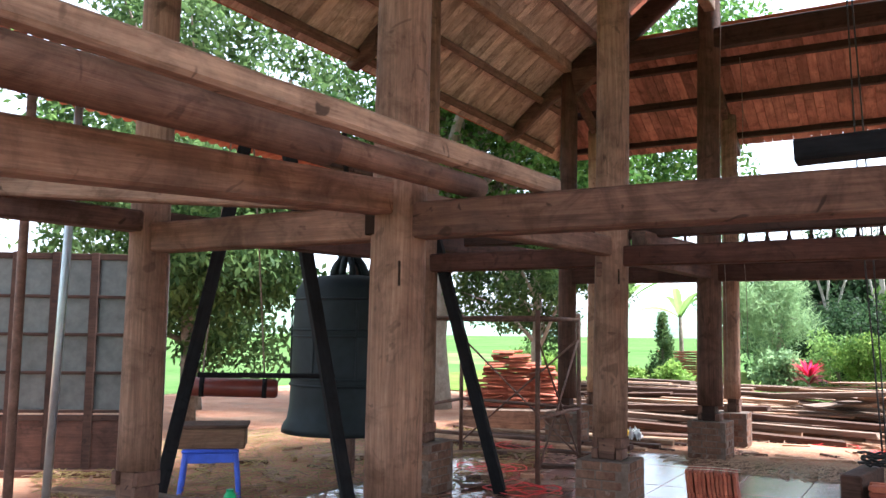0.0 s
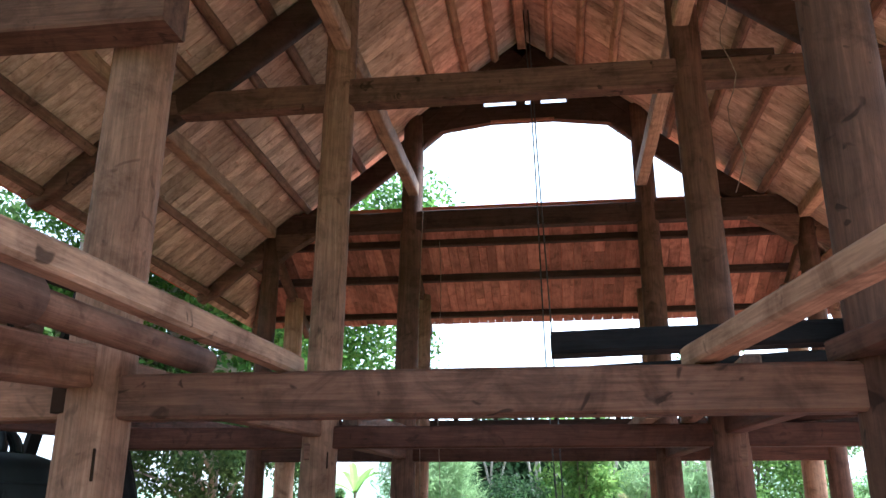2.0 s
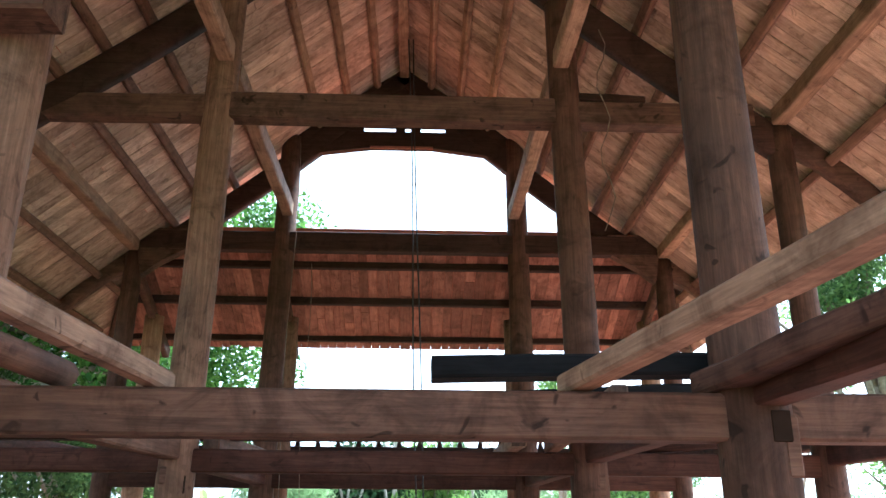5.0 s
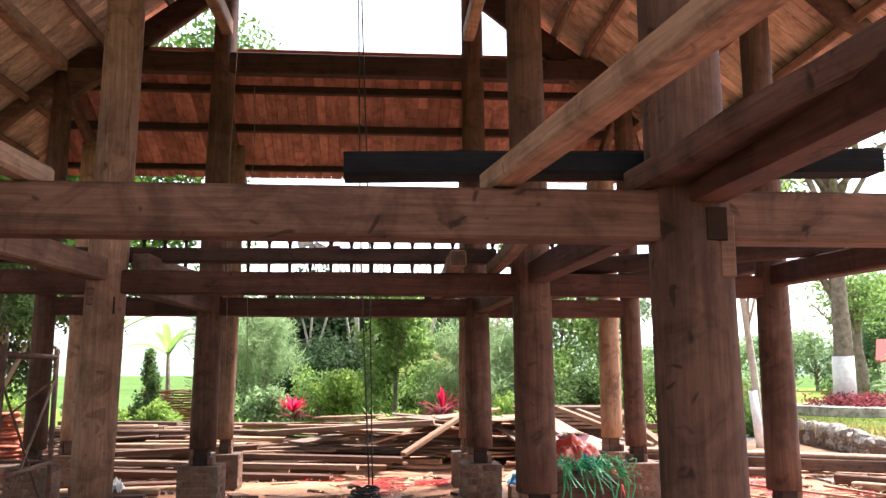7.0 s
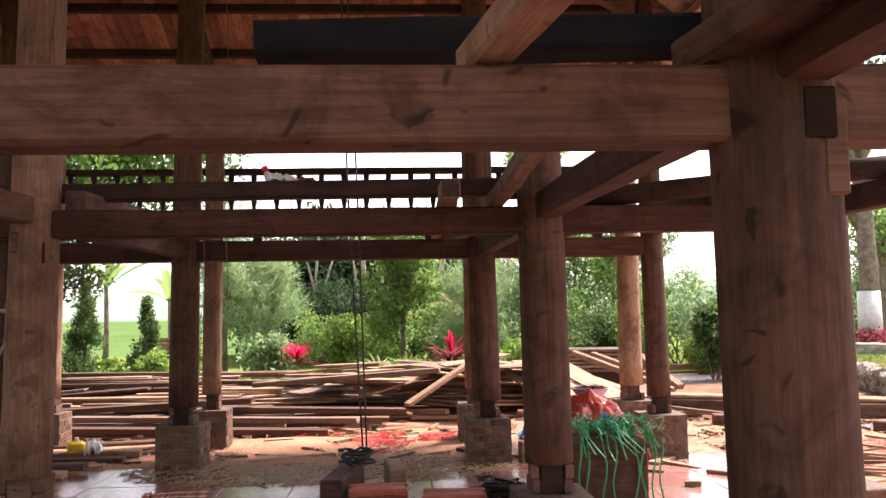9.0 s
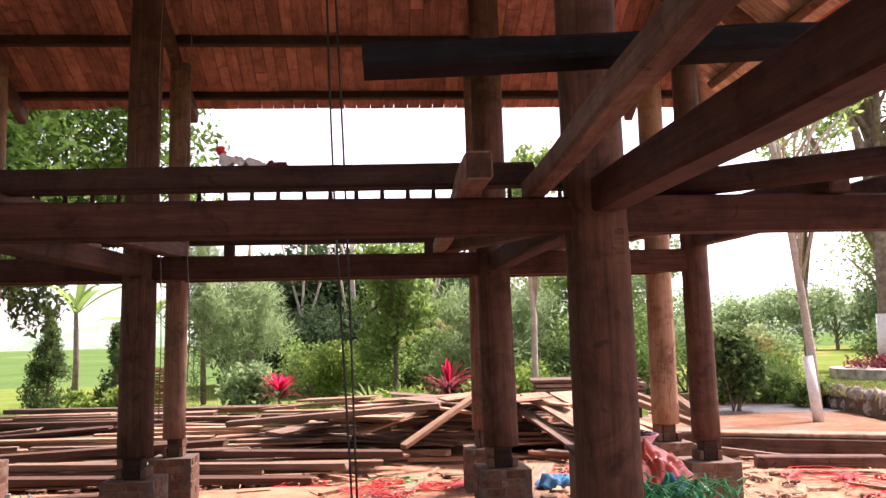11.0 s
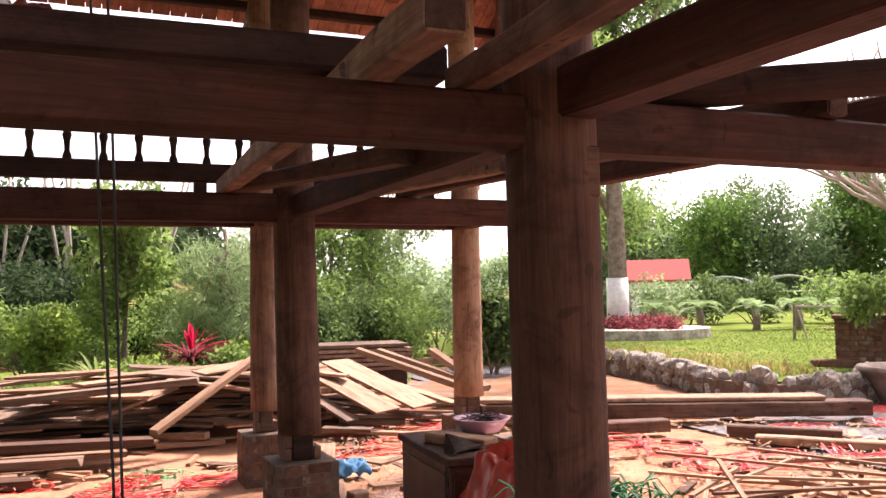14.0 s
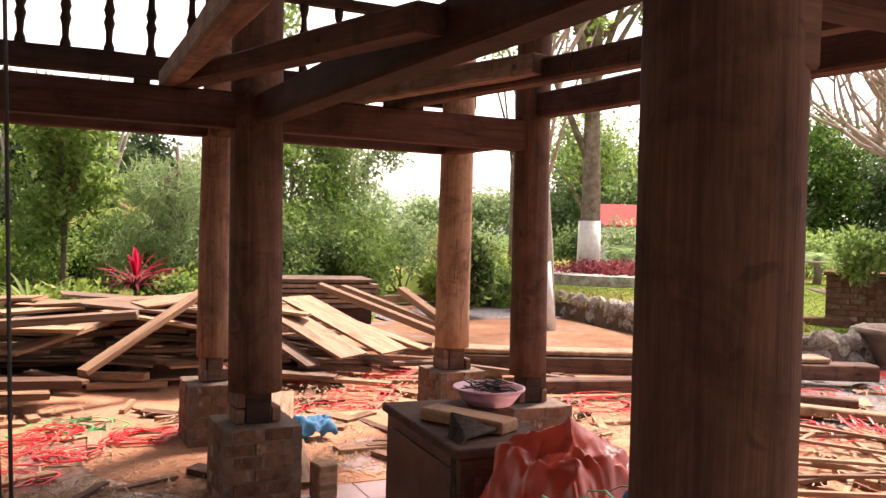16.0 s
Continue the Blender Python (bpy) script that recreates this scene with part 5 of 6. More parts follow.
for s in (-0.25, 0.25):
    part("band", lathe(bmesh.new(), [(0.081, -0.02), (0.081, 0.02)], 22, m=along((0, 0, 0), (0.75, 0.66, -0.03)) @ pose(s, 0, 0, 0, 90, 0)), BLACK_WOOD, striker, smooth=True)
    part("sling", tube(bmesh.new(), [(0.75 * s, 0.66 * s, 0.08), (0.5 * s, 0.44 * s, 1.2), (0.2 * s, 0.2 * s, 2.3)], 0.008, 5), ROPE, striker)

# ---- scaffold and poles ----
sc = thing("scaffold", "rusty tubular steel scaffold frame with cross braces", "scaffold", (0, 0, 0))
P = [(-2.44, 6.72), (-2.52, 7.98), (-4.12, 8.3), (-3.95, 6.95)]
for x, y in P:
    part("post", tube(bmesh.new(), [(x, y, 0), (x, y, 0.8), (x, y, 1.62)], 0.024, 10), RUST, sc, smooth=True)
for k in range(4):
    a, b = P[k], P[(k + 1) % 4]
    for z in (1.55, 0.62) if k != 3 else (1.55,):
        part("rail", tube(bmesh.new(), [(*a, z), (*b, z)], 0.019, 8), RUST, sc, smooth=True)
    if k in (0, 1):
        part("brace", tube(bmesh.new(), [(*a, 0.12), (*b, 1.35)], 0.011, 6), RUST, sc, smooth=True)
        part("brace", tube(bmesh.new(), [(*a, 1.35), (*b, 0.12)], 0.011, 6), RUST, sc, smooth=True)
for x, y, mat, lean, label in ((-4.28, 2.75, RUST, 0.0, "rusty red scaffold pole standing on the ground"), (-4.6, 3.28, STEEL, 0.07, "grey galvanised pole standing on the ground")):
    solid("pole", tube(bmesh.new(), [(x - lean, y, -0.05), (x, y, 1.5), (x + lean, y, 3.0)], 0.03, 12), mat, label, "pole", smooth=True)
# tiled heap behind the scaffold
big = thing("tile_heap", "tall stacked heap of orange terracotta roof tiles", "tile stack", (-4.85, 11.5, 0.24), turn=24)
for k in range(290):
    col, lvl = k % 13, k // 13
    if lvl > (-1, 4, 6, 11, 14, 14, 13, 11, 10, 10, 6, 4, -1)[col]:
        continue
    part("roof_tile", ROOF_TILE, TERRACOTTA, big, m=pose(-0.78 + 0.13 * col + prng.uniform(-0.02, 0.02), prng.uniform(-0.05, 0.05) + 0.1 * (col % 3), 0.03 + lvl * 0.058, prng.uniform(-6, 6), prng.uniform(-6, 6), 90 + prng.uniform(-12, 12)))
part("core", box(bmesh.new(), (-0.5, -0.02, 0), (0.4, 0.2, 0.45), 0.02), TERRACOTTA, big)
for k in range(4):
    part("pallet_board", box(bmesh.new(), (-0.85, -0.42 + 0.23 * k, -0.30), (0.85, -0.24 + 0.23 * k, 0.0), 0.01), PLANK_GREY, big, "grey weathered timber under the tiles")

far_pile = thing("tile_heap", "low far heap of red roof tiles by the conifers", "tile stack", (-4.75, 21.3, -0.03), turn=-8)
for k in range(96):
    part("roof_tile", ROOF_TILE, TERRACOTTA, far_pile, m=pose(-0.5 + 0.2 * (k % 6) + prng.uniform(-0.02, 0.02), prng.uniform(-0.05, 0.05), 0.04 + (k // 6) * 0.062, prng.uniform(-5, 5), 0, 90 + prng.uniform(-8, 8)))

# ---- panelled screen, stool and crate beside the bell ----
scr = thing("panelled_screen", "dark wooden lattice screen with dusty pale panels", "screen", (-6.75, 4.9, -0.04), turn=36.5)
W2, H2 = 1.9, 2.2
part("back_board", box(bmesh.new(), (-W2 / 2, 0.02, 0.62), (W2 / 2, 0.03, H2 - 0.05)), PANE, scr, "dusty pale panels")
for x in (-0.95, -0.57, -0.19, 0.19, 0.57, 0.87):
    part("stile", box(bmesh.new(), (x, -0.04, 0.0), (x + 0.08, 0.015, H2), 0.006), BEAM_DARK, scr)
for z in (0.0, 0.52, 0.60, 0.98, 1.36, 1.74, H2 - 0.07):
    part("rail", box(bmesh.new(), (-W2 / 2, -0.032, z), (W2 / 2, 0.012, z + (0.06 if z in (0.0, H2 - 0.07, 0.52) else 0.03)), 0.004), BEAM_DARK, scr)
part("lower_panel", box(bmesh.new(), (-W2 / 2 + 0.02, -0.015, 0.06), (W2 / 2 - 0.02, 0.01, 0.52)), CABINET_WOOD, scr)
part("foot", box(bmesh.new(), (-W2 / 2, -0.12, -0.02), (W2 / 2, 0.12, 0.05), 0.006), CABINET_WOOD, scr)
stool = thing("stool", "blue plastic stool carrying a wooden crate", "stool", (-4.78, 4.95, -0.04), turn=44)
part("seat", box(bmesh.new(), (-0.24, -0.2, 0.38), (0.24, 0.2, 0.42), 0.015), BLUE, stool)
for sx in (-1, 1):
    for sy in (-1, 1):
        part("leg", tube(bmesh.new(), [(sx * 0.25, sy * 0.2, 0.0), (sx * 0.21, sy * 0.17, 0.38)], 0.022, 8), BLUE, stool)
    part("apron", box(bmesh.new(), (-0.2, sx * 0.17 - 0.008, 0.30), (0.2, sx * 0.17 + 0.008, 0.38), 0.003), BLUE, stool)
crate = thing("crate", "weathered brown wooden crate on a stool", "crate", (-4.78, 4.95, 0.382), turn=40)
part("box_body", box(bmesh.new(), (-0.30, -0.2, 0), (0.30, 0.2, 0.17), 0.008), PLANK, crate)
part("lid", box(bmesh.new(), (-0.32, -0.21, 0.172), (0.32, 0.21, 0.2), 0.006), BEAM, crate)
solid("bottle", lathe(bmesh.new(), [(0.05, 0), (0.05, 0.14), (0.03, 0.17), (0.03, 0.19)], 14), GREEN_STRAP, "small green bottle on the ground", "bottle", pose(-4.1, 4.5, -0.04))
timber("ground_plank", (-5.9, 4.2, -0.03), (-4.2, 4.6, -0.03), 0.2, 0.05, PLANK, "weathered plank lying on the ground", "plank")
timber("ground_plank", (-5.2, 6.9, -0.03), (-3.3, 8.9, -0.03), 0.16, 0.06, PLANK, "weathered plank lying on the ground", "plank")
for k in range(9):
    timber("ground_plank", (-5.6 + 0.2 * k, 9.0 + 0.18 * k, -0.03 + 0.03 * (k % 3)), (-2.6 + 0.1 * k, 8.9 + 0.25 * k, -0.03 + 0.03 * (k % 3)), 0.15, 0.06, PLANK if k % 2 else BEAM, "weathered plank lying on the ground", "plank", "ground planks")
# low tiled lean-to roof beyond the outer columns
lean = thing("lean_to_roof", "low lean-to roof of orange terracotta tiles", "roof", (0, 0, 0), kind="structure")
for i in range(70):
    y = -1.5 + i * 0.115
    part("tile_row", tube(bmesh.new(), [(-4.08, y, 3.2), (-4.8, y, 3.11)], 0.055, 8), TERRACOTTA, lean, smooth=True)
part("lean_to_beam", bar_bm(8.2, 0.1, 0.12, seed=61), BEAM, lean, m=along((-4.3, -1.6, 3.0), (-4.3, 6.6, 3.0)))
for y in (-1.2, 6.4):
    part("lean_to_post", bar_bm(3.05, 0.08, 0.08, seed=62), RUST, lean, m=along((-4.3, y, -0.05), (-4.3, y, 3.0)))
timber("upper_beam", (-3.2, 2.66, 3.42), (-1.2, 2.62, 3.40), 0.2, 0.22, BEAM, "squared brown beam with a sawn end", "beam")

# ---- garden: stones, planter, pot ----
STONES = []
srng = random.Random(11)
for k in range(8):
    bm = bmesh.new()
    bmesh.ops.create_icosphere(bm, subdivisions=2, radius=0.5)
    for v in bm.verts:
        n0 = noise.noise(v.co * 2.2 + Vector((k * 5.0, 0, 0)))
        v.co *= 1 + 0.55 * n0
        v.co.x = max(-0.42, min(0.42, v.co.x))
        v.co.y = max(-0.42, min(0.42, v.co.y))
    STONES.append(mesh_of(bm, "stone", STONE))
wall_line = [(9.3, 19.5), (9.15, 17.5), (8.95, 15.8), (8.6, 14.4), (8.35, 13.3), (8.45, 12.45), (8.95, 11.95), (9.6, 12.0), (10.3, 12.5)]
swall = thing("stone_wall", "low curved retaining wall of rough grey stones", "garden wall", (0, 0, 0), kind="structure")
bm = bmesh.new()
rows = []
for k, (x, y) in enumerate(wall_line):
    a, b = Vector(wall_line[max(0, k - 1)]), Vector(wall_line[min(len(wall_line) - 1, k + 1)])
    d = (b - a).normalized()
    nrm = Vector((-d.y, d.x)) * 0.16
    rows.append([bm.verts.new((x + sx * nrm.x, y + sx * nrm.y, z)) for sx, z in ((-0.6, -0.1), (0.6, -0.1), (0.6, 0.24), (-0.6, 0.24))])
for a, b in zip(rows, rows[1:]):
    for j in range(4):
        bm.faces.new((a[j], a[(j + 1) % 4], b[(j + 1) % 4], b[j]))
part("mortar_core", bm, MORTAR, swall)
for a, b in zip(wall_line, wall_line[1:]):
    a, b = Vector(a), Vector(b)
    n = max(1, int((b - a).length / 0.15))
    for i in range(n):
        for lvl in range(2):
            p = a.lerp(b, (i + srng.uniform(0.2, 0.8)) / n)
            q = 0.23 * srng.uniform(0.75, 1.35)
            part("stone", srng.choice(STONES), STONE, swall, m=pose(p.x + srng.uniform(-0.07, 0.07), p.y + srng.uniform(-0.07, 0.07), 0.08 + lvl * 0.2 + srng.uniform(-0.03, 0.03), srng.uniform(0, 360), srng.uniform(0, 360), srng.uniform(0, 360)) @ Matrix.Diagonal((q * 1.3, q * 1.1, q, 1)))
# lawn behind the wall
bm = bmesh.new()
bm.faces.new([bm.verts.new((x, y, 0.26)) for x, y in ((9.3, 19.5), (9.0, 16), (8.6, 14), (8.5, 12.6), (9.1, 12.1), (9.7, 12.15), (10.4, 12.7), (60, 12.7), (60, 60), (9.3, 60))])
solid("lawn", bm, LAWN, "patchy green lawn behind the stone wall", "lawn", kind="structure")
bm = bmesh.new()
bm.faces.new([bm.verts.new(v) for v in ((9.3, 19.5, 0.258), (9.3, 60, 0.258), (8.5, 60, -0.12), (8.5, 19.5, -0.12))])
solid("lawn_bank", bm, LAWN, "sloping grassy edge of the lawn", "lawn", kind="structure")
pl = thing("brick_planter", "old dark brick planter wall with a low plinth", "garden wall", (11.0, 13.7, -0.18), turn=-51)
part("core", box(bmesh.new(), (0.02, 0.02, 0), (2.58, 0.6, 1.17)), MORTAR, pl)
for c in range(14):
    for k in range(12):
        x = 0.11 + k * 0.22 + (0.11 if c % 2 else 0)
        if x < 2.56:
            part("brick", BRICK_MESH, BRICK, pl, m=pose(x, 0.05 + srng.uniform(-0.006, 0.006), 0.042 + c * 0.084) @ Matrix.Diagonal((1.02, 1, 1.25, 1)))
    for k in range(3):
        part("brick", BRICK_MESH, BRICK, pl, m=pose(0.05, 0.12 + k * 0.21, 0.042 + c * 0.084, 0, 0, 90) @ Matrix.Diagonal((1.0, 1, 1.25, 1)))
part("coping", box(bmesh.new(), (-0.04, -0.04, 1.18), (2.62, 0.64, 1.24), 0.01), BRICK, pl)
part("plinth", box(bmesh.new(), (-0.35, -0.25, 0), (0.35, 0.0, 0.55), 0.02), BRICK, pl)
pot = thing("plant_pot", "large grey-brown glazed clay bonsai pot", "plant pot", (9.98, 11.62, -0.11))
part("bowl", lathe(bmesh.new(), [(0.36, 0), (0.38, 0.05), (0.34, 0.1), (0.36, 0.16), (0.46, 0.34), (0.55, 0.50), (0.60, 0.52), (0.60, 0.58), (0.53, 0.58), (0.50, 0.5), (0.40, 0.45)], 36), CLAY_POT, pot, smooth=True)
part("soil", lathe(bmesh.new(), [(0.48, 0.47), (0.44, 0.50), (0.1, 0.52)], 24), EARTH, pot)


# ---- planting ----
def leaves_mesh(name, centres, radii, n, size, mat, rng, aspect=0.45, flat=0.0, droop=0.0, jitter=None):
    """Small two-sided leaves scattered in clumps; each leaf is a folded diamond."""
    c = np.array(centres, float)
    r = np.array(radii, float).reshape(len(c), -1)
    r = np.repeat(r, 3, axis=1) if r.shape[1] == 1 else r
    w = (r.prod(axis=1)) ** (2 / 3)
    idx = rng.choice(len(c), n, p=w / w.sum())
    d = rng.normal(size=(n, 3))
    d /= np.linalg.norm(d, axis=1)[:, None]
    pos = c[idx] + d * r[idx] * (rng.random((n, 1)) ** 0.45)
    ax = rng.normal(size=(n, 3))
    ax[:, 2] = ax[:, 2] * (1 - flat) - droop
    ax /= np.linalg.norm(ax, axis=1)[:, None]
    nr = np.cross(ax, rng.normal(size=(n, 3)))
    nr /= np.linalg.norm(nr, axis=1)[:, None]
    s = size * rng.uniform(0.6, 1.3, (n, 1))
    side = nr * s * aspect * 0.5
    fold = np.cross(ax, nr) * s * 0.08
    verts = np.stack([pos, pos + ax * s * 0.45 + side + fold, pos + ax * s, pos + ax * s * 0.45 - side + fold], axis=1).reshape(-1, 3)
    me = bpy.data.meshes.new(name)
    me.vertices.add(4 * n)
    me.vertices.foreach_set("co", verts.ravel())
    me.loops.add(4 * n)
    me.loops.foreach_set("vertex_index", np.arange(4 * n))
    me.polygons.add(n)
    me.polygons.foreach_set("loop_start", np.arange(0, 4 * n, 4))
    me.update()
    me.materials.append(mat)
    return me


def clumps(rng, n, centre, spread, size):
    """Clump centres filling an ellipsoid unevenly, more at its rim."""
    out, rad = [], []
    for _ in range(n):
        d = rng.normal(size=3)
        d /= np.linalg.norm(d)
        q = rng.random() ** 0.5
        out.append(np.array(centre) + d * np.array(spread) * q)
        rad.append(size * rng.uniform(0.55, 1.25))
    return out, rad


TREE_SEED = [100]


def limbs(bm, base, top, r, tips, rng):
    pts = [Vector(base).lerp(Vector(top), f) + Vector((rng.normal() * 0.04, rng.normal() * 0.04, 0)) * (0 < f < 1) * (Vector(top) - Vector(base)).length * 0.3 for f in (0, 0.25, 0.5, 0.75, 1)]
    tube(bm, pts, r, 9, r * 0.5)
    for t in tips:
        f = rng.uniform(0.35, 0.95)
        p = Vector(base).lerp(Vector(top), f)
        k = min(3, int(f * 4))
        p = pts[k].lerp(pts[k + 1], f * 4 - k)
        mid = p.lerp(Vector(t), 0.5) + Vector((rng.normal() * 0.1, rng.normal() * 0.1, 0.12 * (Vector(t) - p).length))
        tube(bm, [p, mid, Vector(t)], r * 0.38, 6, r * 0.08)


def tree(x, y, z, height, crown, spread, leaf, n, mat, label, trunk_r=0.12, nclump=40, clump=0.55, bark=None, name="tree", category="tree", aspect=0.45, droop=0.0, tips=14, lean=(0, 0), flat=0.0, group="", white=0.0):
    """Trunk with limbs that reach into the crown of leaf clumps."""
    TREE_SEED[0] += 1
    rng = np.random.default_rng(TREE_SEED[0])
    t = thing(name, label, category, (x, y, z), group)
    c, r = clumps(rng, nclump, crown, spread, clump)
    bm = bmesh.new()
    limbs(bm, (0, 0, -0.1), (lean[0], lean[1], height), trunk_r, [tuple(c[k]) for k in range(min(tips, len(c)))], rng)
    part("trunk", bm, bark or BARK, t, smooth=True)
    if white:
        part("limewash", tube(bmesh.new(), [(0, 0, -0.05), (lean[0] * white / height, lean[1] * white / height, white)], trunk_r * 1.08, 14, trunk_r * 1.0), WHITE, t, "white limewashed trunk base", smooth=True)
    part("crown", leaves_mesh("crown", c, r, n, leaf, mat, rng, aspect, flat, droop), mat, t)
    return t


def bush(x, y, z, rx, rz, n, mat, leaf=0.1, label="rounded green garden shrub", aspect=0.5, nclump=16, name="shrub", group="garden shrubs", flat=0.0):
    TREE_SEED[0] += 1
    rng = np.random.default_rng(TREE_SEED[0])
    t = thing(name, label, "shrub", (x, y, z), group)
    c, r = clumps(rng, nclump, (0, 0, rz * 0.95), (rx * 0.8, rx * 0.8, rz * 0.75), rx * 0.42)
    bm = bmesh.new()
    for k in range(5):
        p = c[k]
        tube(bm, [(0.05 * k - 0.1, 0, -0.1), (p[0] * 0.5, p[1] * 0.5, p[2] * 0.5), tuple(p)], 0.025, 5, 0.008)
    part("stem", bm, BARK, t)
    part("foliage", leaves_mesh("foliage", c, r, n, leaf, mat, rng, aspect, flat), mat, t)
    return t


def blade(bm, base, direction, length, width, sag, seg=6, fold=0.25):
    """One long arching leaf with a keel."""
    d = Vector(direction).normalized()
    h = Vector((d.x, d.y, 0))
    side = Vector((-h.y, h.x, 0)).normalized() if h.length > 1e-3 else Vector((1, 0, 0))
    prev = None
    for k in range(seg + 1):
        f = k / seg
        p = Vector(base) + d * length * f + Vector((0, 0, -sag * f * f * length))
        w = width * (0.35 + 1.6 * f * (1 - f) * 1.6) * (1 - f ** 4)
        row = [bm.verts.new(p + side * w), bm.verts.new(p - Vector((0, 0, fold * w))), bm.verts.new(p - side * w)]
        if prev:
            bm.faces.new((prev[0], prev[1], row[1], row[0]))
            bm.faces.new((prev[1], prev[2], row[2], row[1]))
        prev = row


def sword_plant(x, y, z, n, length, width, mat, label, name="sword_plant", red=0, sag=0.55, stem=0.0):
    rng = random.Random(int(x * 31 + y * 17))
    t = thing(name, label, "garden plant", (x, y, z), "sword-leaved plants")
    bm = bmesh.new()
    for k in range(n):
        a = rng.uniform(0, 6.28)
        up = rng.uniform(0.5, 1.6)
        blade(bm, (0, 0, stem), (math.cos(a), math.sin(a), up), length * rng.uniform(0.7, 1.1), width, sag * rng.uniform(0.6, 1.2))
    part("leaves", bm, mat, t)
    if red:
        bm = bmesh.new()
        for k in range(red):
            a = rng.uniform(0, 6.28)
            blade(bm, (0, 0, stem + length * 0.2), (math.cos(a), math.sin(a), rng.uniform(0.35, 3.0)), length * rng.uniform(0.6, 0.95), width * 1.25, sag * 0.5)
        part("red_leaves", bm, LEAF_RED, t, "crimson top leaves")
    if stem:
        part("stem", tube(bmesh.new(), [(0, 0, -0.05), (0, 0, stem + 0.05)], 0.03, 7), BARK, t)
    return t


def palm(x, y, z, h, fronds, length, mat, label, trunk_r=0.1, name="palm", leaflet=0.35, nleaf=26):
    rng = random.Random(int(x * 13 + y * 7))
    t = thing(name, label, "palm", (x, y, z))
    part("trunk", tube(bmesh.new(), [(0, 0, -0.1), (0.05, 0, h * 0.5), (0, 0.04, h)], trunk_r, 10, trunk_r * 0.8), BARK, t, smooth=True)
    bm = bmesh.new()
    for k in range(fronds):
        a, up = 6.28 * k / fronds + rng.uniform(-0.2, 0.2), rng.uniform(0.15, 1.3)
        d = Vector((math.cos(a), math.sin(a), up)).normalized()
        side = Vector((-math.sin(a), math.cos(a), 0))
        for i in range(nleaf):
            f = (i + 1) / nleaf
            p = Vector((0, 0, h)) + d * length * f + Vector((0, 0, -0.7 * f * f * length))
            for s in (-1, 1):
                w = leaflet * math.sin(math.pi * min(1, f * 0.9 + 0.12))
                q = p + side * s * w + d * w * 0.5 + Vector((0, 0, -0.25 * w))
                e = d * 0.025
                vs = [bm.verts.new(v) for v in (p - e, p + e, q + e * 0.3, q - e * 0.3)]
                bm.faces.new(vs)
    part("fronds", bm, mat, t)
    return t


def banana(x, y, z, h, label="banana plant with broad torn leaves"):
    rng = random.Random(int(x * 19 + y * 3))
    t = thing("banana_plant", label, "banana plant", (x, y, z), "banana plants")
    part("trunk", tube(bmesh.new(), [(0, 0, -0.1), (0.03, 0, h * 0.5), (0, 0, h)], 0.085, 10, 0.05), BARK, t, smooth=True)
    bm = bmesh.new()
    for k in range(7):
        a = 6.28 * k / 7 + rng.uniform(-0.4, 0.4)
        blade(bm, (0, 0, h - 0.1), (math.cos(a), math.sin(a), rng.uniform(0.7, 2.8)), rng.uniform(1.5, 2.3), 0.13, rng.uniform(0.3, 0.75), 10, 0.5)
    part("leaves", bm, LEAF_MID, t)
    return t


# great spreading tree on the field side
tree(-7.6, 13.6, -0.05, 5.5, (1.2, 1.8, 6.5), (4.5, 4.2, 3.5), 0.145, 100000, LEAF_TREE, "great spreading tree with dense green foliage", 0.32, 150, 0.95, PALE_BARK, tips=40)
tree(-9.0, 8.6, -0.05, 3.6, (0.2, 0, 2.9), (2.9, 2.4, 1.9), 0.13, 40000, LEAF_DARK, "dark drooping tree beside the bell", 0.14, 110, 0.5, droop=0.8, tips=26)
tree(-11.0, 10.6, -0.05, 4.5, (0, 0, 5.6), (3.0, 3.0, 2.6), 0.16, 24000, LEAF_DARK, "leafy tree beyond the bell", 0.18, 60, 0.7)
tree(-12.5, 5.5, -0.05, 4, (0, 0, 4.2), (2.6, 2.6, 2.4), 0.15, 9000, LEAF_MID, "leafy tree at the field edge", 0.16, 50, 0.7)
tree(-5.6, 13.9, -0.05, 2.6, (0, 0, 2.7), (1.7, 1.5, 1.5), 0.11, 16000, LEAF_DARK, "dark hanging foliage over the tile heap", 0.12, 46, 0.42, PALE_BARK, droop=0.7)
# clipped conifers and the hedge
for x, y, h, r in ((-6.15, 19.6, 2.25, 0.5), (-4.95, 20.0, 1.95, 0.42)):
    TREE_SEED[0] += 1
    rg = np.random.default_rng(TREE_SEED[0])
    t = thing("conifer", "dark clipped cone-shaped conifer", "conifer", (x, y, 0), "clipped conifers")
    part("trunk", tube(bmesh.new(), [(0, 0, -0.1), (0, 0, h * 0.5), (0, 0, h * 0.95)], 0.05, 7, 0.015), BARK, t)
    cs, rs = [], []
    for k in range(46):
        f = rg.random() ** 0.8
        a = rg.uniform(0, 6.28)
        rr = r * (1 - f) * rg.uniform(0.5, 0.95)
        cs.append((rr * math.cos(a), rr * math.sin(a), 0.15 + f * (h - 0.25)))
        rs.append(0.22 * (1.2 - 0.7 * f))
    part("foliage", leaves_mesh("foliage", cs, rs, 9000, 0.085, LEAF_DARK, rg, 0.3, 0, -0.7), LEAF_DARK, t)
banana(-6.95, 23.2, 0, 2.35)
banana(-5.7, 24.6, 0, 2.0)
banana(4.9, 24.0, 0, 2.6)
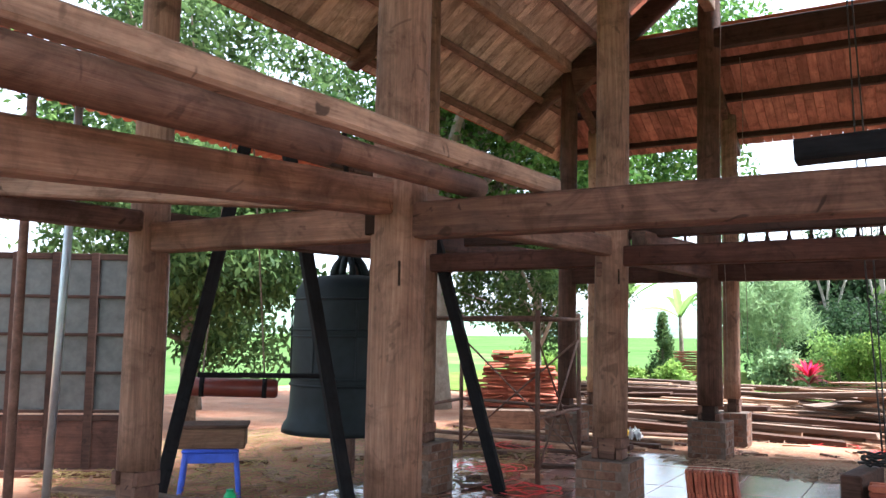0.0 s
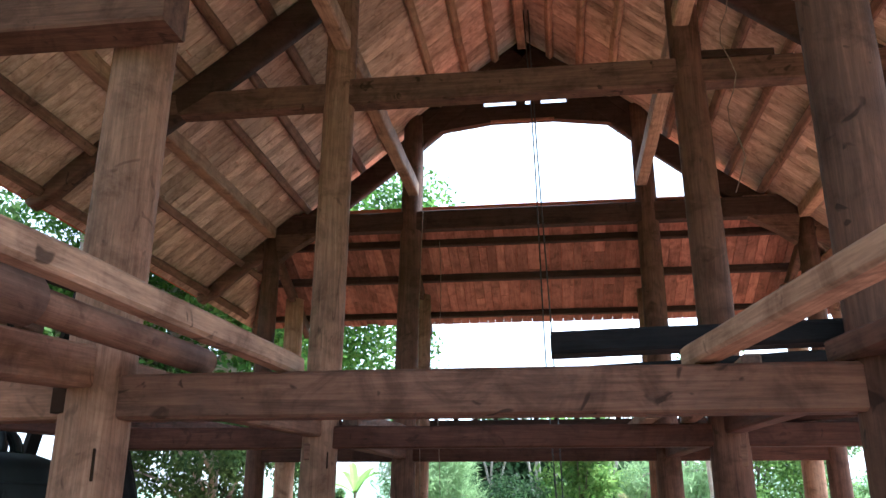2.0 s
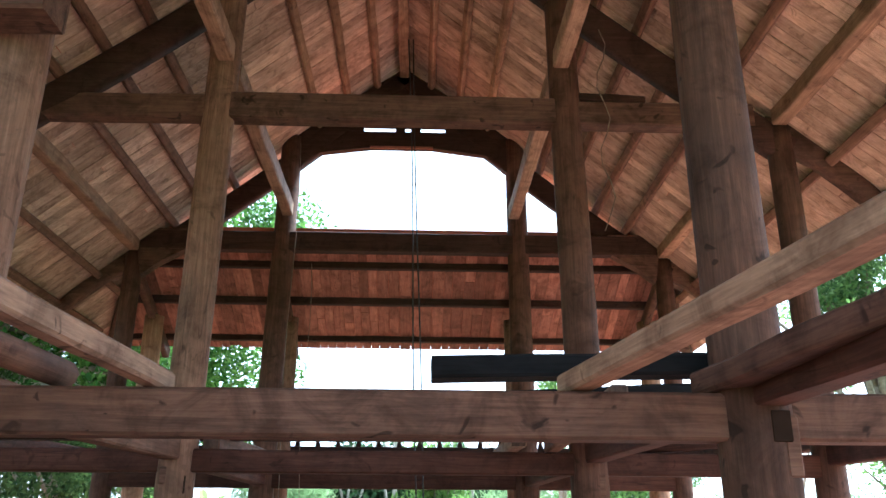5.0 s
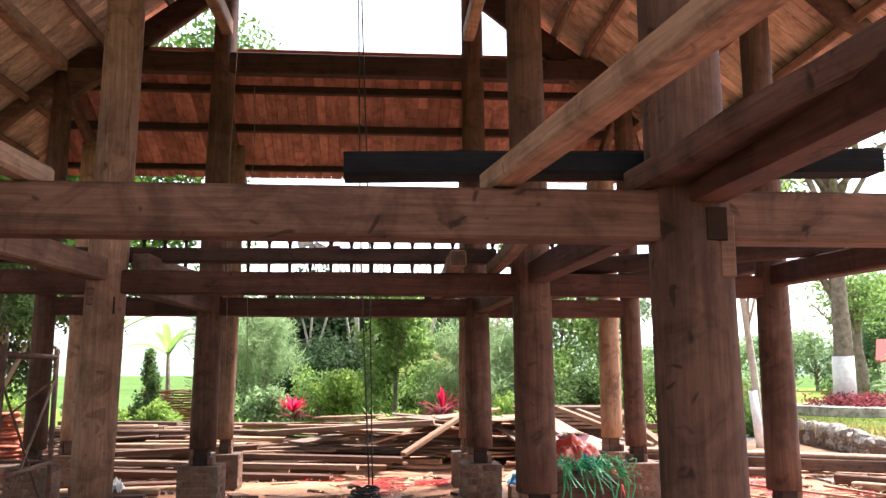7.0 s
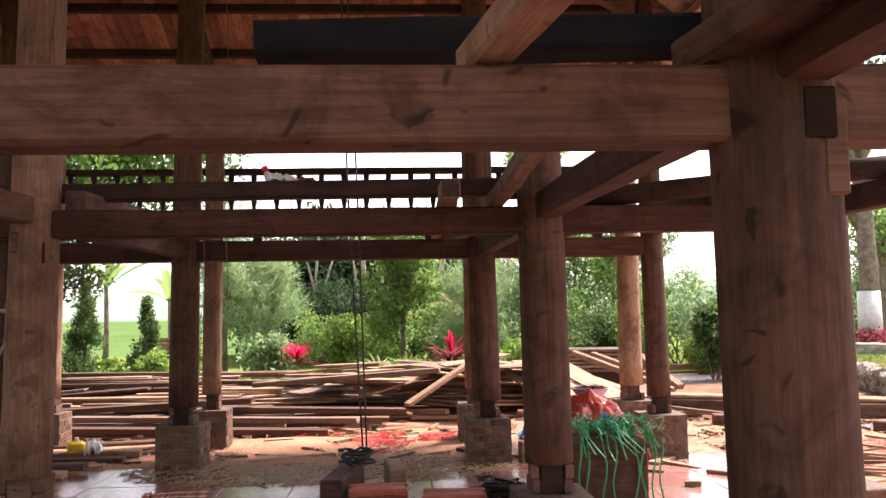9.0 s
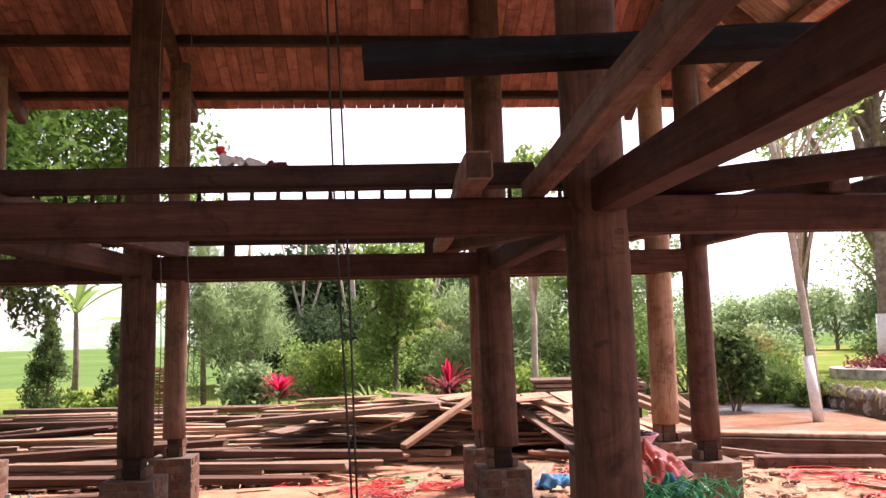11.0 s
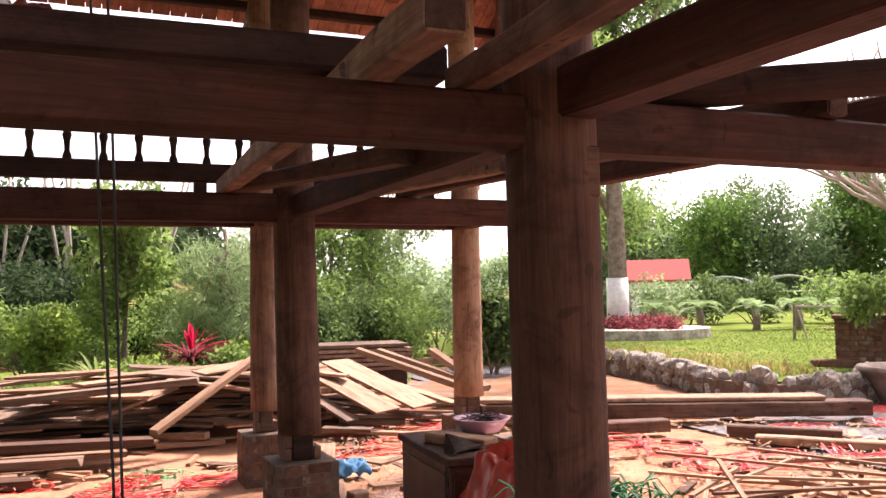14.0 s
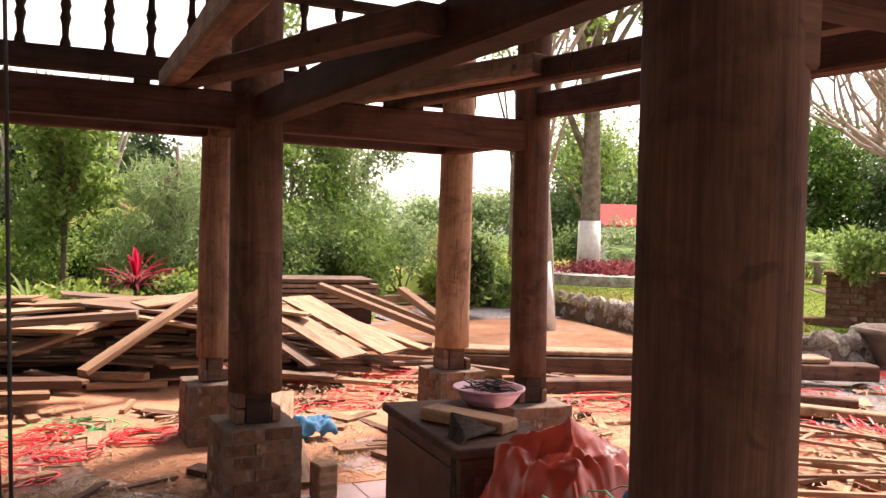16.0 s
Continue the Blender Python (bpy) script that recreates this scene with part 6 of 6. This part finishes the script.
# casuarinas, bamboo and far dark trees
for x, y, h, r in ((-3.6, 21.8, 4.6, 1.0), (-2.7, 22.6, 3.8, 0.9), (2.6, 21.0, 2.9, 1.15), (3.4, 22.0, 3.3, 1.1)):
    tree(x, y, 0, h, (0, 0, h * 0.52), (r, r, h * 0.46), 0.26, 9000, LEAF_GREY, "feathery grey-green casuarina tree in the garden", 0.07, 60, 0.38, aspect=0.07, tips=24, droop=-0.5, name="casuarina")
for x, y, h in ((-1.6, 29, 4.4), (0.6, 30, 4.2), (-3.6, 32, 4.0), (3.0, 33, 4.0)):
    tree(x, y, 0, h * 0.7, (0, 0, h * 0.58), (2.6, 2.0, h * 0.5), 0.22, 14000, LEAF_GROVE, "tall dark tree behind the garden", 0.22, 60, 0.8, tips=20)
bam = thing("bamboo_clump", "clump of tall pale leaning bamboo culms", "bamboo", (-0.4, 27.0, 0))
for k in range(16):
    a = srng.uniform(-1, 1)
    x0 = srng.uniform(-2.2, 2.2)
    part("culm", tube(bmesh.new(), [(x0, srng.uniform(-0.5, 0.5), -0.1), (x0 + a * 0.5, 0, 2.5), (x0 + a * 1.3, 0, 5.0)], 0.05, 7, 0.03), PALE_BARK, bam, smooth=True)
for k in range(7):
    bush(-3.2 + 1.25 * k, 26.3 + srng.uniform(-0.6, 0.6), 0, 1.3, srng.uniform(1.2, 1.7), 4200, LEAF_GROVE, 0.14, "deep green undergrowth below the grove", 0.45, 22, group="grove undergrowth")
# mid garden trees and shrubs
tree(0.75, 21.5, 0, 2.4, (0, 0, 2.4), (1.0, 1.0, 1.5), 0.17, 5200, LEAF_MID, "young mango tree with glossy leaves", 0.06, 34, 0.42)
tree(5.2, 22.8, 0, 3.2, (0, 0, 3.0), (1.5, 1.4, 1.5), 0.13, 6500, LEAF_MID, "young leafy tree in the garden", 0.06, 40, 0.45)
tree(6.6, 24.0, 0, 3.4, (0, 0, 3.2), (1.6, 1.4, 1.6), 0.13, 6500, LEAF_GREY, "young leafy tree in the garden", 0.06, 40, 0.45)
tree(3.5, 18.9, 0, 3.8, (0, 0, 4.6), (0.7, 0.7, 0.8), 0.15, 1500, LEAF_MID, "slim tree with limewashed trunk", 0.075, 14, 0.35, PALE_BARK, white=0.5)
palm(2.3, 25.0, 0, 1.6, 13, 2.2, LEAF_DRY, "yellowish palm with arching fronds")
palm(1.5, 27.0, 0, 2.2, 12, 2.4, LEAF_BRIGHT, "green palm with arching fronds")
for k, (x, y, r, h, mat, n) in enumerate(((-7.2, 18.4, 0.6, 0.45, LEAF_BRIGHT, 3000), (-4.4, 19.2, 0.5, 0.4, LEAF_BRIGHT, 2200), (-5.5, 19.4, 0.4, 0.35, LEAF_BRIGHT, 1600),
        (-2.3, 19.8, 0.75, 0.6, LEAF_GREY, 3600), (-0.7, 20.2, 0.7, 0.8, LEAF_BRIGHT, 3400), (-1.0, 21.5, 0.9, 0.9, LEAF_MID, 3600), (0.2, 22.8, 1.0, 1.0, LEAF_MID, 3600),
        (1.6, 23.0, 1.0, 1.1, LEAF_MID, 3600), (0.9, 18.7, 0.7, 0.25, LEAF_BRIGHT, 3000), (2.4, 18.9, 0.6, 0.3, LEAF_MID, 2600), (3.3, 19.8, 0.8, 0.5, LEAF_BRIGHT, 2800),
        (4.2, 20.2, 1.0, 0.85, LEAF_DARK, 4600), (5.2, 20.6, 1.05, 0.9, LEAF_DARK, 4600), (6.1, 20.4, 0.9, 0.8, LEAF_MID, 3800), (4.8, 21.8, 1.1, 1.2, LEAF_MID, 4200), (6.9, 22.3, 1.2, 1.1, LEAF_MID, 4200), (8.2, 23.5, 1.3, 1.0, LEAF_GREY, 3600), (-8.6, 20.5, 0.9, 0.7, LEAF_MID, 3200),
        (7.6, 20.0, 0.5, 0.4, LEAF_BRIGHT, 1800), (8.4, 20.6, 0.6, 0.35, LEAF_MID, 1800), (10.5, 24.5, 1.2, 0.8, LEAF_DRY, 3000), (9.8, 22.6, 0.9, 0.5, LEAF_BRIGHT, 2400), (11.6, 27, 1.5, 1.0, LEAF_GREY, 3200))):
    bush(x, y, 0, r, h, n, mat, 0.1 if mat != LEAF_GREY else 0.12)
for x, y, r in ((8.6, 19.7, 0.6), (9.0, 20.7, 0.8), (8.1, 20.9, 0.7), (8.9, 18.6, 0.4)):
    bush(x, y, 0, r, r * 0.7, 2200, LEAF_MID, 0.1, "low green shrub at the lawn edge")
bush(7.15, 18.1, 0, 0.55, 1.0, 3600, LEAF_DARK, 0.16, "dense dark-leaved upright shrub", 0.4, 26, "upright_shrub")
for x, y, n, ln, red in ((-1.55, 19.0, 18, 0.75, 26), (1.75, 19.1, 70, 1.0, 12), (0.25, 19.0, 70, 1.15, 0), (0.75, 19.4, 46, 1.0, 0), (-3.2, 19.0, 30, 0.75, 0), (-2.6, 18.8, 24, 0.65, 0), (2.6, 19.4, 30, 0.85, 0), (4.1, 19.0, 22, 0.6, 0), (-0.3, 18.8, 26, 0.6, 0)):
    sword_plant(x, y, 0, n, ln, 0.030, LEAF_MAROON if red > 10 else (LEAF_STRIPE if ln > 0.8 else LEAF_BRIGHT), "spiky plant with crimson top leaves" if red else "spiky green sword-leaved garden plant", red=red, stem=0.38 if red > 10 else (0.34 if red else 0.08))

# right garden: limewashed trees, raised bed, palms, hoops, hut
tree(7.68, 16.05, -0.05, 5.4, (0.4, 0.5, 5.6), (1.5, 1.4, 1.0), 0.14, 1400, LEAF_MID, "slim bare tree with limewashed base", 0.085, 20, 0.3, PALE_BARK, white=1.1, lean=(-0.35, 0.5))
tree(13.5, 23.3, 0.6, 7.5, (-0.4, 0, 8.3), (3.4, 3.2, 2.4), 0.2, 10000, LEAF_DARK, "tall tree with limewashed trunk base", 0.29, 50, 0.8, white=1.25, tips=20)
tree(15.8, 26.5, 0.3, 4.0, (0, 0, 3.8), (1.5, 1.5, 1.3), 0.16, 3600, LEAF_MID, "dark garden tree behind the raised bed", 0.22, 50, 0.8)
tree(12.5, 25.6, 0.2, 6.0, (0, 0, 6.5), (1.6, 1.6, 1.2), 0.16, 900, LEAF_MID, "thin sparsely leaved tree", 0.13, 18, 0.4, tips=18)
bed = thing("raised_bed", "round stone-edged raised flower bed", "flower bed", (13.6, 22.6, 0.2))
part("edging", lathe(bmesh.new(), [(1.9, -0.1), (1.9, 0.30), (1.65, 0.30)], 40), STONE, bed)
rg = np.random.default_rng(77)
cs, rs = clumps(rg, 60, (0, 0, 0.36), (1.5, 1.5, 0.06), 0.26)
part("flower_carpet", leaves_mesh("flower_carpet", cs, rs, 5200, 0.1, LEAF_MAROON, rg, 0.5), LEAF_MAROON, bed)
hut = thing("garden_hut", "small white hut with a red pitched roof", "hut", (25.2, 37.5, -0.35), turn=-35)
hut.scale = (0.62, 0.62, 1.0)
part("wall", box(bmesh.new(), (-2.5, -2, -0.3), (2.5, 2, 2.25)), WHITE, hut)
bm = bmesh.new()
a = [bm.verts.new(v) for v in ((-2.8, -2.3, 2.2), (2.8, -2.3, 2.2), (2.8, 0, 3.2), (-2.8, 0, 3.2), (-2.8, 2.3, 2.2), (2.8, 2.3, 2.2))]
b = [bm.verts.new(v.co + Vector((0, 0, 0.1))) for v in a]
for f in ((0, 1, 2, 3), (3, 2, 5, 4)):
    bm.faces.new([a[k] for k in f[::-1]]), bm.faces.new([b[k] for k in f])
for e in ((0, 1), (1, 2), (2, 5), (5, 4), (4, 3), (3, 0)):
    bm.faces.new((a[e[0]], a[e[1]], b[e[1]], b[e[0]]))
part("roof", bm, ROOF_RED, hut)
part("window", box(bmesh.new(), (-0.6, -2.05, 0.9), (0.6, -2.0, 1.7)), CABLE, hut)
hoops = thing("hoop_frame", "bare steel hoop frame of a greenhouse", "greenhouse frame", (31.0, 36.6, -0.2), turn=-46)
for k in range(5):
    for off in (-4.2, -1.4, 1.4):
        part("hoop", tube(bmesh.new(), [(off + 1.4 * math.cos(t), k * 2.2 - 3, 1.5 + 0.75 * math.sin(t)) for t in [math.pi * j / 12 for j in range(13)]], 0.035, 6), STEEL, hoops)
    for xx in (-5.6, -2.8, 0, 2.8):
        part("hoop_post", tube(bmesh.new(), [(xx, k * 2.2 - 3, -0.2), (xx, k * 2.2 - 3, 1.5)], 0.035, 6), STEEL, hoops)
for z in (1.5,):
    part("hoop_rail", tube(bmesh.new(), [(-5.6, -3, z), (9.0, -3, z)], 0.035, 6), STEEL, hoops)
for k in range(9):
    palm(16.0 + 1.15 * k, 25.0 - 0.75 * k + srng.uniform(-0.4, 0.4), 0.2, 0.75, 12, 1.0, LEAF_GREY, "small feathery palm in a garden row", 0.12, "small_palm", 0.22, 16)
for k in range(15):
    x, y = 17 + 1.6 * k, 29.0 - 0.9 * k + srng.uniform(-1, 1)
    bush(x, y, 0.2, 1.4, 0.9, 2000, srng.choice((LEAF_MID, LEAF_GREY, LEAF_DARK)), 0.16, "rounded green hedge shrub")
for k in range(7):
    x, y = 17 + 2.4 * k, 56 - 1.6 * k
    tree(x, y, 0, 2.2, (0, 0, 2.2), (2.2, 2.0, 1.6), 0.26, 3200, srng.choice((LEAF_GREY, LEAF_MID)), "low hazy tree at the field edge", 0.12, 30, 0.8, tips=8, group="field edge trees")
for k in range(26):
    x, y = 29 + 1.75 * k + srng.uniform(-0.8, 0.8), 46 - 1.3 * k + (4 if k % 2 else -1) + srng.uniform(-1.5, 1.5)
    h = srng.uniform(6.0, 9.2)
    tree(x, y, 0, h * 0.6, (0, 0, h * 0.52), (2.6, 2.6, h * 0.48), 0.25, 11000, srng.choice((LEAF_HAZED, LEAF_HAZED, LEAF_TREE, LEAF_DARK)), "large broad tree beyond the garden", 0.25, 60, 1.15, tips=12, group="far garden trees")
for x, y in ((11.5, 11.9), (12.5, 11.2), (11.0, 13.0), (13.6, 10.2), (12.4, 12.6)):
    bush(x, y, 1.0, 0.55, 0.4, 1800, LEAF_MID, 0.11, "leafy shrub in the brick planter")
bare = thing("frangipani_tree", "bare frangipani tree with thick pale branches", "tree", (14.2, 13.0, 0.2))
bm = bmesh.new()
frng = random.Random(9)


def fork(p, d, length, r, depth):
    pts = [p]
    for k in range(3):
        d = (d + Vector((frng.uniform(-0.25, 0.25), frng.uniform(-0.25, 0.25), frng.uniform(-0.05, 0.2)))).normalized()
        p = p + d * length / 3
        pts.append(p)
    tube(bm, pts, r, 7, r * 0.7)
    if depth:
        for k in range(3 if depth > 2 else 2):
            fork(p, (d + Vector((frng.uniform(-0.9, 0.9), frng.uniform(-0.9, 0.9), frng.uniform(-0.35, 0.5)))).normalized(), length * 0.78, r * 0.66, depth - 1)


fork(Vector((0, 0, -0.1)), Vector((-0.2, 0.05, 1)), 1.5, 0.13, 0)
for d in ((-1, 0.3, 0.5), (-0.8, -0.5, 0.7), (-0.5, 0.8, 0.8), (0.6, 0.2, 0.9), (-0.9, 0.0, 0.25)):
    fork(Vector((-0.25, 0.05, 1.4)), Vector(d).normalized(), 1.5, 0.09, 4)
part("branch_crown", bm, PALE_BARK, bare, smooth=True)
fence = thing("stick_fence", "low garden fence of thin sticks", "fence", (15.5, 19.0, 0.26), turn=-38)
part("post", tube(bmesh.new(), [(0, 0, -0.1), (0.02, 0, 0.85)], 0.035, 7), BARK, fence)
part("rail", tube(bmesh.new(), [(0, 0, 0.8), (1.9, 0, 0.72)], 0.03, 7), PALE_BARK, fence)
part("prop", tube(bmesh.new(), [(0.1, 0, 0.7), (0.3, 0.1, 0.0)], 0.02, 6), PALE_BARK, fence)
for k in range(7):
    part("stick", tube(bmesh.new(), [(1.2, 0.3 * k, 0.04), (5.5, 0.3 * k, 0.04)], 0.02, 5), BARK, fence)


def grass(name, x0, x1, y0, y1, z, n, h, mat, label, seed):
    rg = np.random.default_rng(seed)
    pos = np.stack([rg.uniform(x0, x1, n), rg.uniform(y0, y1, n), np.full(n, z)], 1)
    dr = np.stack([rg.normal(size=n) * 0.5, rg.normal(size=n) * 0.5, np.ones(n)], 1) * (h * rg.uniform(0.5, 1.3, (n, 1)))
    sd = rg.normal(size=(n, 3)) * 0.012
    sd[:, 2] = 0
    verts = np.stack([pos - sd, pos + sd, pos + dr], 1).reshape(-1, 3)
    me = bpy.data.meshes.new(name)
    me.from_pydata(verts.tolist(), [], [(3 * k, 3 * k + 1, 3 * k + 2) for k in range(n)])
    me.materials.append(mat)
    ob = new(name, me)
    return tagged(ob, label, "grass", kind="stuff")


grass("grass", 9.0, 24, 12.9, 24, 0.25, 60000, 0.03, LEAF_GRASS, "short lawn grass", 1)
grass("dry_grass", 8.9, 10.0, 13.0, 19, 0.25, 900, 0.2, LEAF_DRY, "dry weeds along the stone wall", 2)
grass("weeds", -8, 5.4, 17.7, 21, 0.0, 14000, 0.2, LEAF_MID, "green weeds at the garden edge", 3)

# far rim of woods and hills, its haze painted in as pale green
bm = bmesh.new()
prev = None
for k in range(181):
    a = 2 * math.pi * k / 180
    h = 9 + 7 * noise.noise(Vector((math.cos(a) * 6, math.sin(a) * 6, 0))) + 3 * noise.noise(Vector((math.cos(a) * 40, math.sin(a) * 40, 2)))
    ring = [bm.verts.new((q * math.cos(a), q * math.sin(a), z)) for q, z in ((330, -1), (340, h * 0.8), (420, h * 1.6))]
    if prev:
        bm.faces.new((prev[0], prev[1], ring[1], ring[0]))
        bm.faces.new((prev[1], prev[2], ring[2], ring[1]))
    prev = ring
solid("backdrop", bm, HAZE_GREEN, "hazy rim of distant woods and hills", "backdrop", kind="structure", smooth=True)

# ---- floor tiles, last ----
for i in range(13):
    for j in range(24):
        x, y = -3.6 + 0.6 * i, -3.05 + 0.6 * j
        if y > 4.6:
            part("floor_tile", TILE, FLOOR_TILE, floor, m=pose(x, y, srng.uniform(-0.002, 0.0005), srng.uniform(-0.15, 0.15), srng.uniform(-0.15, 0.15), 0))
bm = bmesh.new()
for i in range(13):
    for j in range(13):
        x, y = -3.6 + 0.6 * i, -3.05 + 0.6 * j
        if y <= 4.6:
            box(bm, (x - 0.297, y - 0.297, -0.02), (x + 0.297, y + 0.297, srng.uniform(-0.002, 0.0005)))
part("far_tiles", bm, FLOOR_TILE, floor, kind="stuff")
